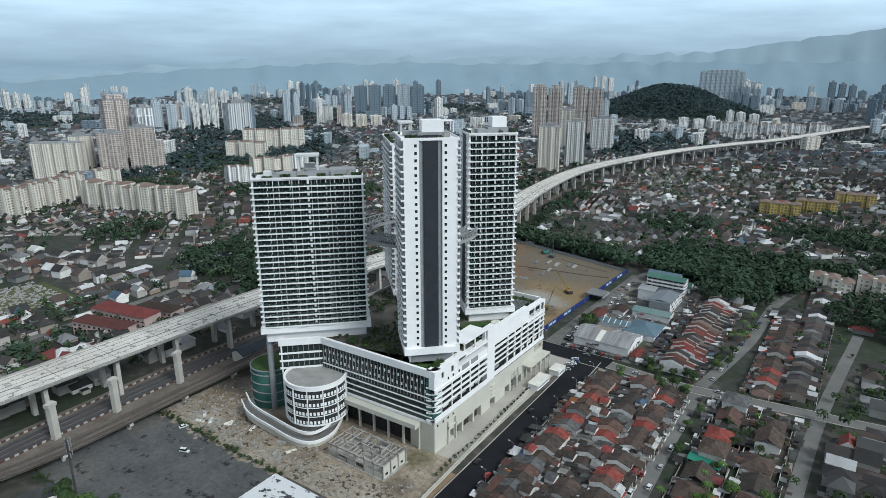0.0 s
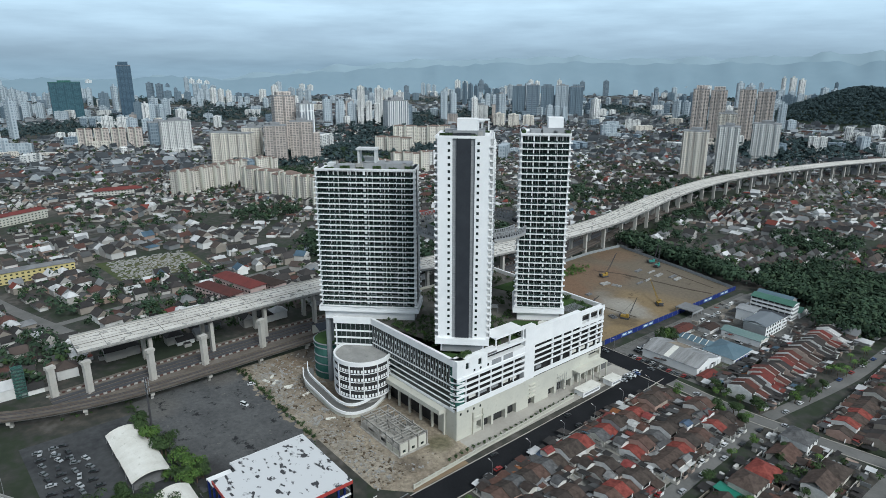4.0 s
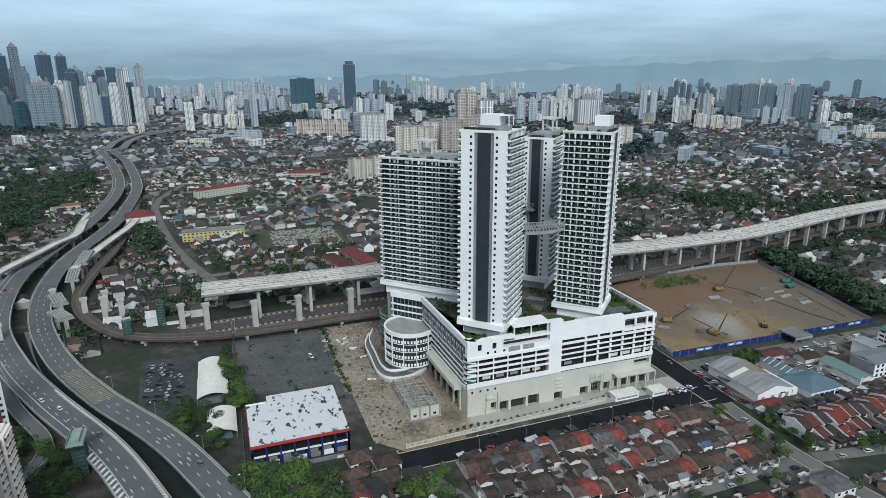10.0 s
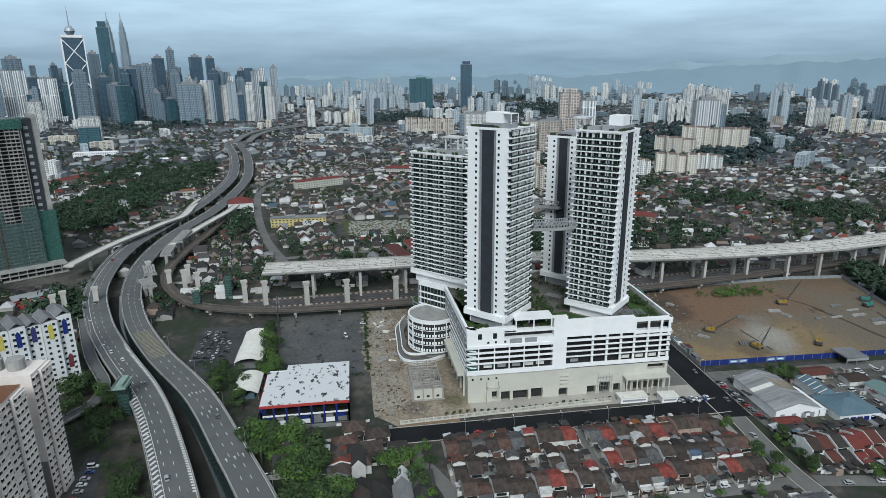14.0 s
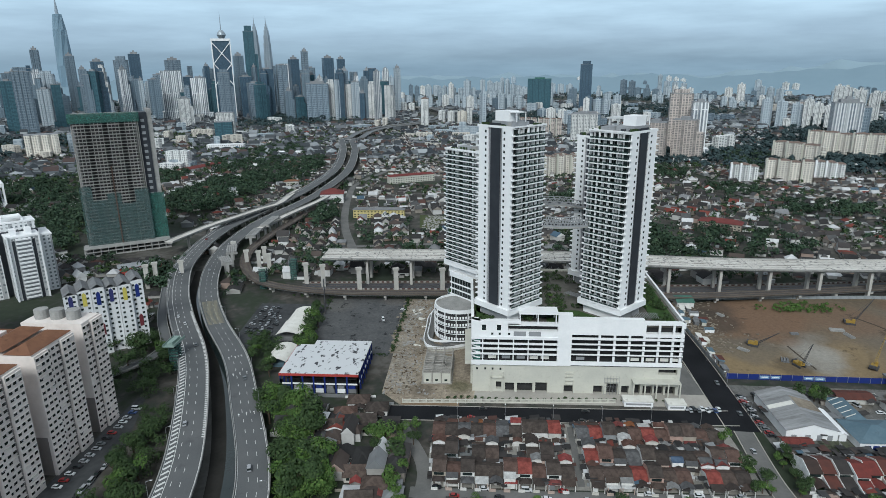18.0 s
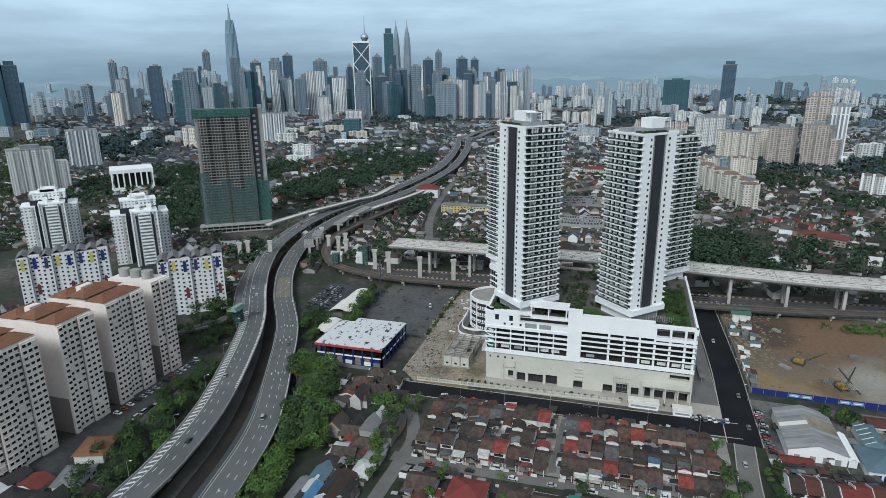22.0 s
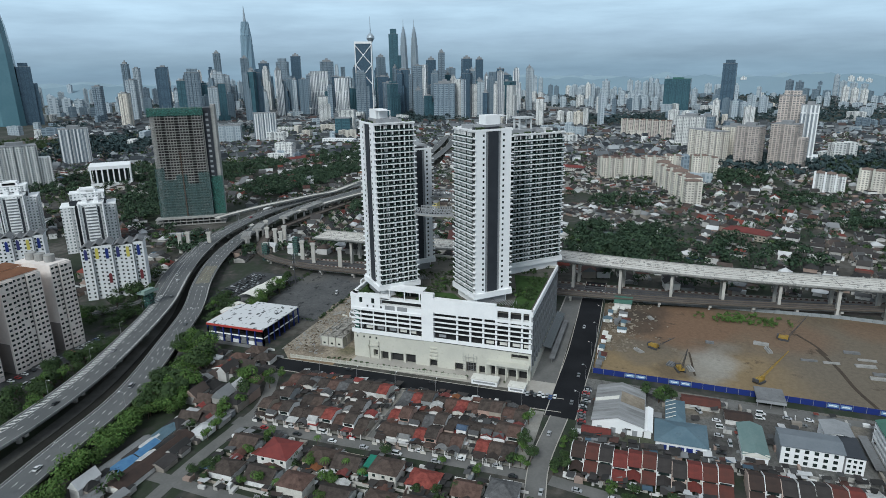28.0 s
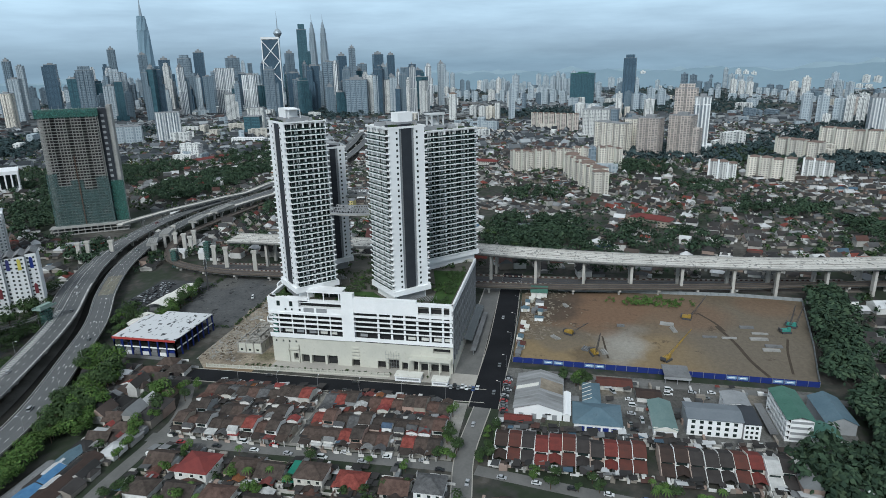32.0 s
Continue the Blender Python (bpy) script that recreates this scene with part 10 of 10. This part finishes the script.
low = [(rng.uniform(-205, 10), rng.uniform(-20, 80)) for _ in range(300)]
low = [p for p in low if off_road(*p) and (p[1] > 45 or p[0] < -128)]
for _ in range(620):
    x, y = rng.uniform(-240, 25), rng.uniform(-40, 90)
    d = math.sqrt(min((p[0] - x) ** 2 + (p[1] - y) ** 2 for p in line_l))
    yl = min(line_l, key=lambda p: abs(p[0] - x))[1]
    if 12 < d < 27 and y < yl and off_road(x, y) and min((p[0] - x) ** 2 + (p[1] - y) ** 2 for p in line_s) > 36:
        low.append((x, y))
plant("tree_belt", low, 200, .055, 6, 11, LEAF, "dark green tree belt between the flats and highway")
grove(16, -166, 62, -120, 92, .9, 1.4, None, off_road)
grove(10, -204, 88, -194, 100, .8, 1.2, None, off_road)
grove(10, -252, 88, -196, 96, 1.0, 1.6)
grove(14, -200, 60, -150, 95, .7, 1.2, None, off_road)
grove(30, -150, 42, -20, 76, 1.0, 1.6, None, off_road)
grove(16, -215, -30, -128, 26, 1.1, 1.8, None, off_road)
grove(12, -260, -70, -200, -30, .9, 1.5, None, off_road)
grove(30, -56, 186, -10, 330, .55, .9)
grove(10, -114, 322, -64, 330, .5, .9)
grove(12, -92, 340, -62, 348, .5, .9)
grove(8, -150, 376, -140, 392, .7, 1.1)
grove(8, -60, 345, -52, 470, .5, .9)
grove(9, -56, 190, -8, 330, .8, 1.1, 9)
grove(10, -60, 410, -50, 470, .8, 1.1, 9)
for k in range(34):
    tree(-135.6 - 3 * k / 34, 190 + 3.7 * k, rng.uniform(.16, .32), rng.choice((0, 1, 3)))
for k in range(44):
    a = rng.uniform(0, 1)
    x, y = rng.choice(((rng.uniform(-214, -180), rng.uniform(206, 215)), (rng.uniform(-186, -168), rng.uniform(242, 260)), (rng.uniform(-212, -170), rng.uniform(302, 311)), (rng.uniform(-150, -148), rng.uniform(206, 214)), (rng.uniform(-232, -205), rng.uniform(232, 268)), (rng.uniform(-186, -168), rng.uniform(300, 311))))
    tree(x, y, rng.uniform(.28, .5), rng.choice((0, 1, 2, 9, 3)), 40.1)
plant("site_scrub", SITEBUSH, 40, .14, 2, 4.5, LEAFBRIGHT, "green scrub growing on the site edge")
plant("yard_trees", YARDTREES + [(rng.uniform(-50, 170), rng.uniform(200, 640)) for _ in range(260)], 80, .1, 4, 8, LEAF, "garden trees between terrace rows")

# small lean-tos, tanks, awnings and walls crowded between the houses
cr_ = random.Random(77)
for nm, m_, lb in (("lean_to_roofs", ROOF_FAR, "small patched lean-to roofs crowded between the houses"), ("yard_partitions", WALL_FAR, "short rendered yard walls, tanks and sheds between houses")):
    b = B()
    for x0, y0, x1, y1, n in ((-116, 186, -64, 320, 420), (-112, 186, -92, 320, 120), (-98, 346, -88, 474, 110), (-66, 346, -62, 474, 60), (-52, 188, -8, 330, 190), (-40, 346, -16, 470, 110), (-150, 350, -95, 510, 60)):
        for _ in range(n):
            x, y, a = cr_.uniform(x0, x1), cr_.uniform(y0, y1), cr_.choice((0, 1.57)) + cr_.uniform(-.08, .08)
            if abs(y - 251) < 2.4:
                continue
            if nm[0] == "l":
                h, l_, w_ = cr_.uniform(2.2, 3.6), cr_.uniform(1.2, 3.2), cr_.uniform(1.0, 2.4)
                c, s_ = math.cos(a), math.sin(a)
                b.slab([(x + c * u - s_ * v, y + s_ * u + c * v, h + .12 * u) for u, v in ((-l_, -w_), (l_, -w_), (l_, w_), (-l_, w_))], .09)
            else:
                b.obox(x, y, 0, cr_.uniform(1.5, 5.0), cr_.choice((.2, .2, 1.2, 2.0)), cr_.uniform(1.1, 2.6), a)
    solo(nm, b, m_, lb, "clutter", kind="stuff")
mr_ = random.Random(78)
b = B()
for _ in range(420):    # earth ridges and heaps in the yard
    x, y, s = mr_.uniform(-284, -190), mr_.choice((151.5, 165, 168, 178)) + mr_.gauss(0, 1.6), mr_.uniform(.5, 2.0)
    if (x + 211) ** 2 + (y - 193) ** 2 < 560:
        continue
    k, n = len(b.v), 7
    b.v += [(x + s * mr_.uniform(.7, 1.3) * math.cos(i * math.tau / n), y + s * mr_.uniform(.7, 1.3) * math.sin(i * math.tau / n), .03) for i in range(n)] + [(x + mr_.uniform(-.3, .3), y, s * mr_.uniform(.25, .55))]
    b.f += [(k + i, k + (i + 1) % n, k + n) for i in range(n)]
    b.m += [0] * n
solo("earth_heaps", b, RUBBLE, "low heaps and ridges of dug earth in the yard", "earth heaps", kind="stuff")


# ---- roof garden: shrubs, hedges, pergolas ----
FOOT = ((-163.0, 205.4, 45, 23.3, 25.0), (-149.3, 280.6, 135, 22.6, 25.0), (-199.8, 220.5, 135, 17.0, 52.0), (-217.4, 264.1, 45, 20.0, 52.0))


def under_tower(x, y, gap=1.2):
    for ox, oy, yaw, w, d in FOOT:
        c, s = math.cos(radians(yaw)), math.sin(radians(yaw))
        u, v = (x - ox) * c + (y - oy) * s, -(x - ox) * s + (y - oy) * c
        if -gap < u < w + gap and -gap < v < d + gap:
            return True
    return False


gr_ = random.Random(91)
shrubs = []
while len(shrubs) < 560:
    x, y = gr_.uniform(-231, -149.5), gr_.uniform(206, 311)
    edge = x > -152 or y < 209 or y > 308
    if under_tower(x, y) or (not edge and noise.noise(Vector((x * .07, y * .07, 2))) < .02):
        continue
    shrubs.append((x, y))
plant("roof_shrubs", shrubs, 36, .15, 1.3, 3.6, LEAF, "dark green shrubs and hedges of the roof garden", 4, lambda x, y: 40.0)
for x, y, yaw, w, d in ((-154, 296, 0, 8, 14), (-183, 236, 45, 9, 6), (-186, 262, 45, 10, 6), (-158, 232, 0, 6, 8)):
    t = thing("pergola", "dark slatted pergola in the roof garden", "pergola", pose(x, y, 40.1, 0, 0, yaw), "pergolas")
    for sx in (-w / 2, w / 2 - .25):
        for sy in (-d / 2, d / 2 - .25):
            part("post", B().box(sx, sy, 0, sx + .25, sy + .25, 3), STEEL, t)
    for k in range(int(d / .9)):
        part("slat", B().box(-w / 2, -d / 2 + .9 * k, 3.0, w / 2, -d / 2 + .9 * k + .22, 3.2), STEEL, t)

# scrub along the edge of the lot, round the tents and in front of the workshop
er_ = random.Random(93)
edge_ = [(er_.uniform(-286, -192), 151.5 + er_.gauss(0, .8)) for _ in range(120)] + [(er_.uniform(-288, -200), 91 + er_.gauss(0, 1.6)) for _ in range(70)] + [(er_.uniform(-292, -286), er_.uniform(60, 150)) for _ in range(50)] + [(-187 + er_.gauss(0, .8), er_.uniform(98, 150)) for _ in range(40)]
plant("edge_scrub", edge_, 40, .14, 1.0, 2.8, LEAF, "weeds and scrub along the edges of the lot", 4)
# lane arrows on the nearer carriageway
for xa in (-108, -150, -166):
    p, yaw = along_line(line_r, xa)
    for off in (-3.7, 0.0, 3.7):
        c, s = math.cos(radians(yaw)), math.sin(radians(yaw))
        part("lane_arrow", B().prism([(1.6, 0), (.4, .55), (.4, .14), (-1.8, .14), (-1.8, -.14), (.4, -.14), (.4, -.55)], -.02, .02), MARK, hw_r, at=pose(p[0] - s * off, p[1] + c * off, p[2] + .06, 0, 0, yaw))
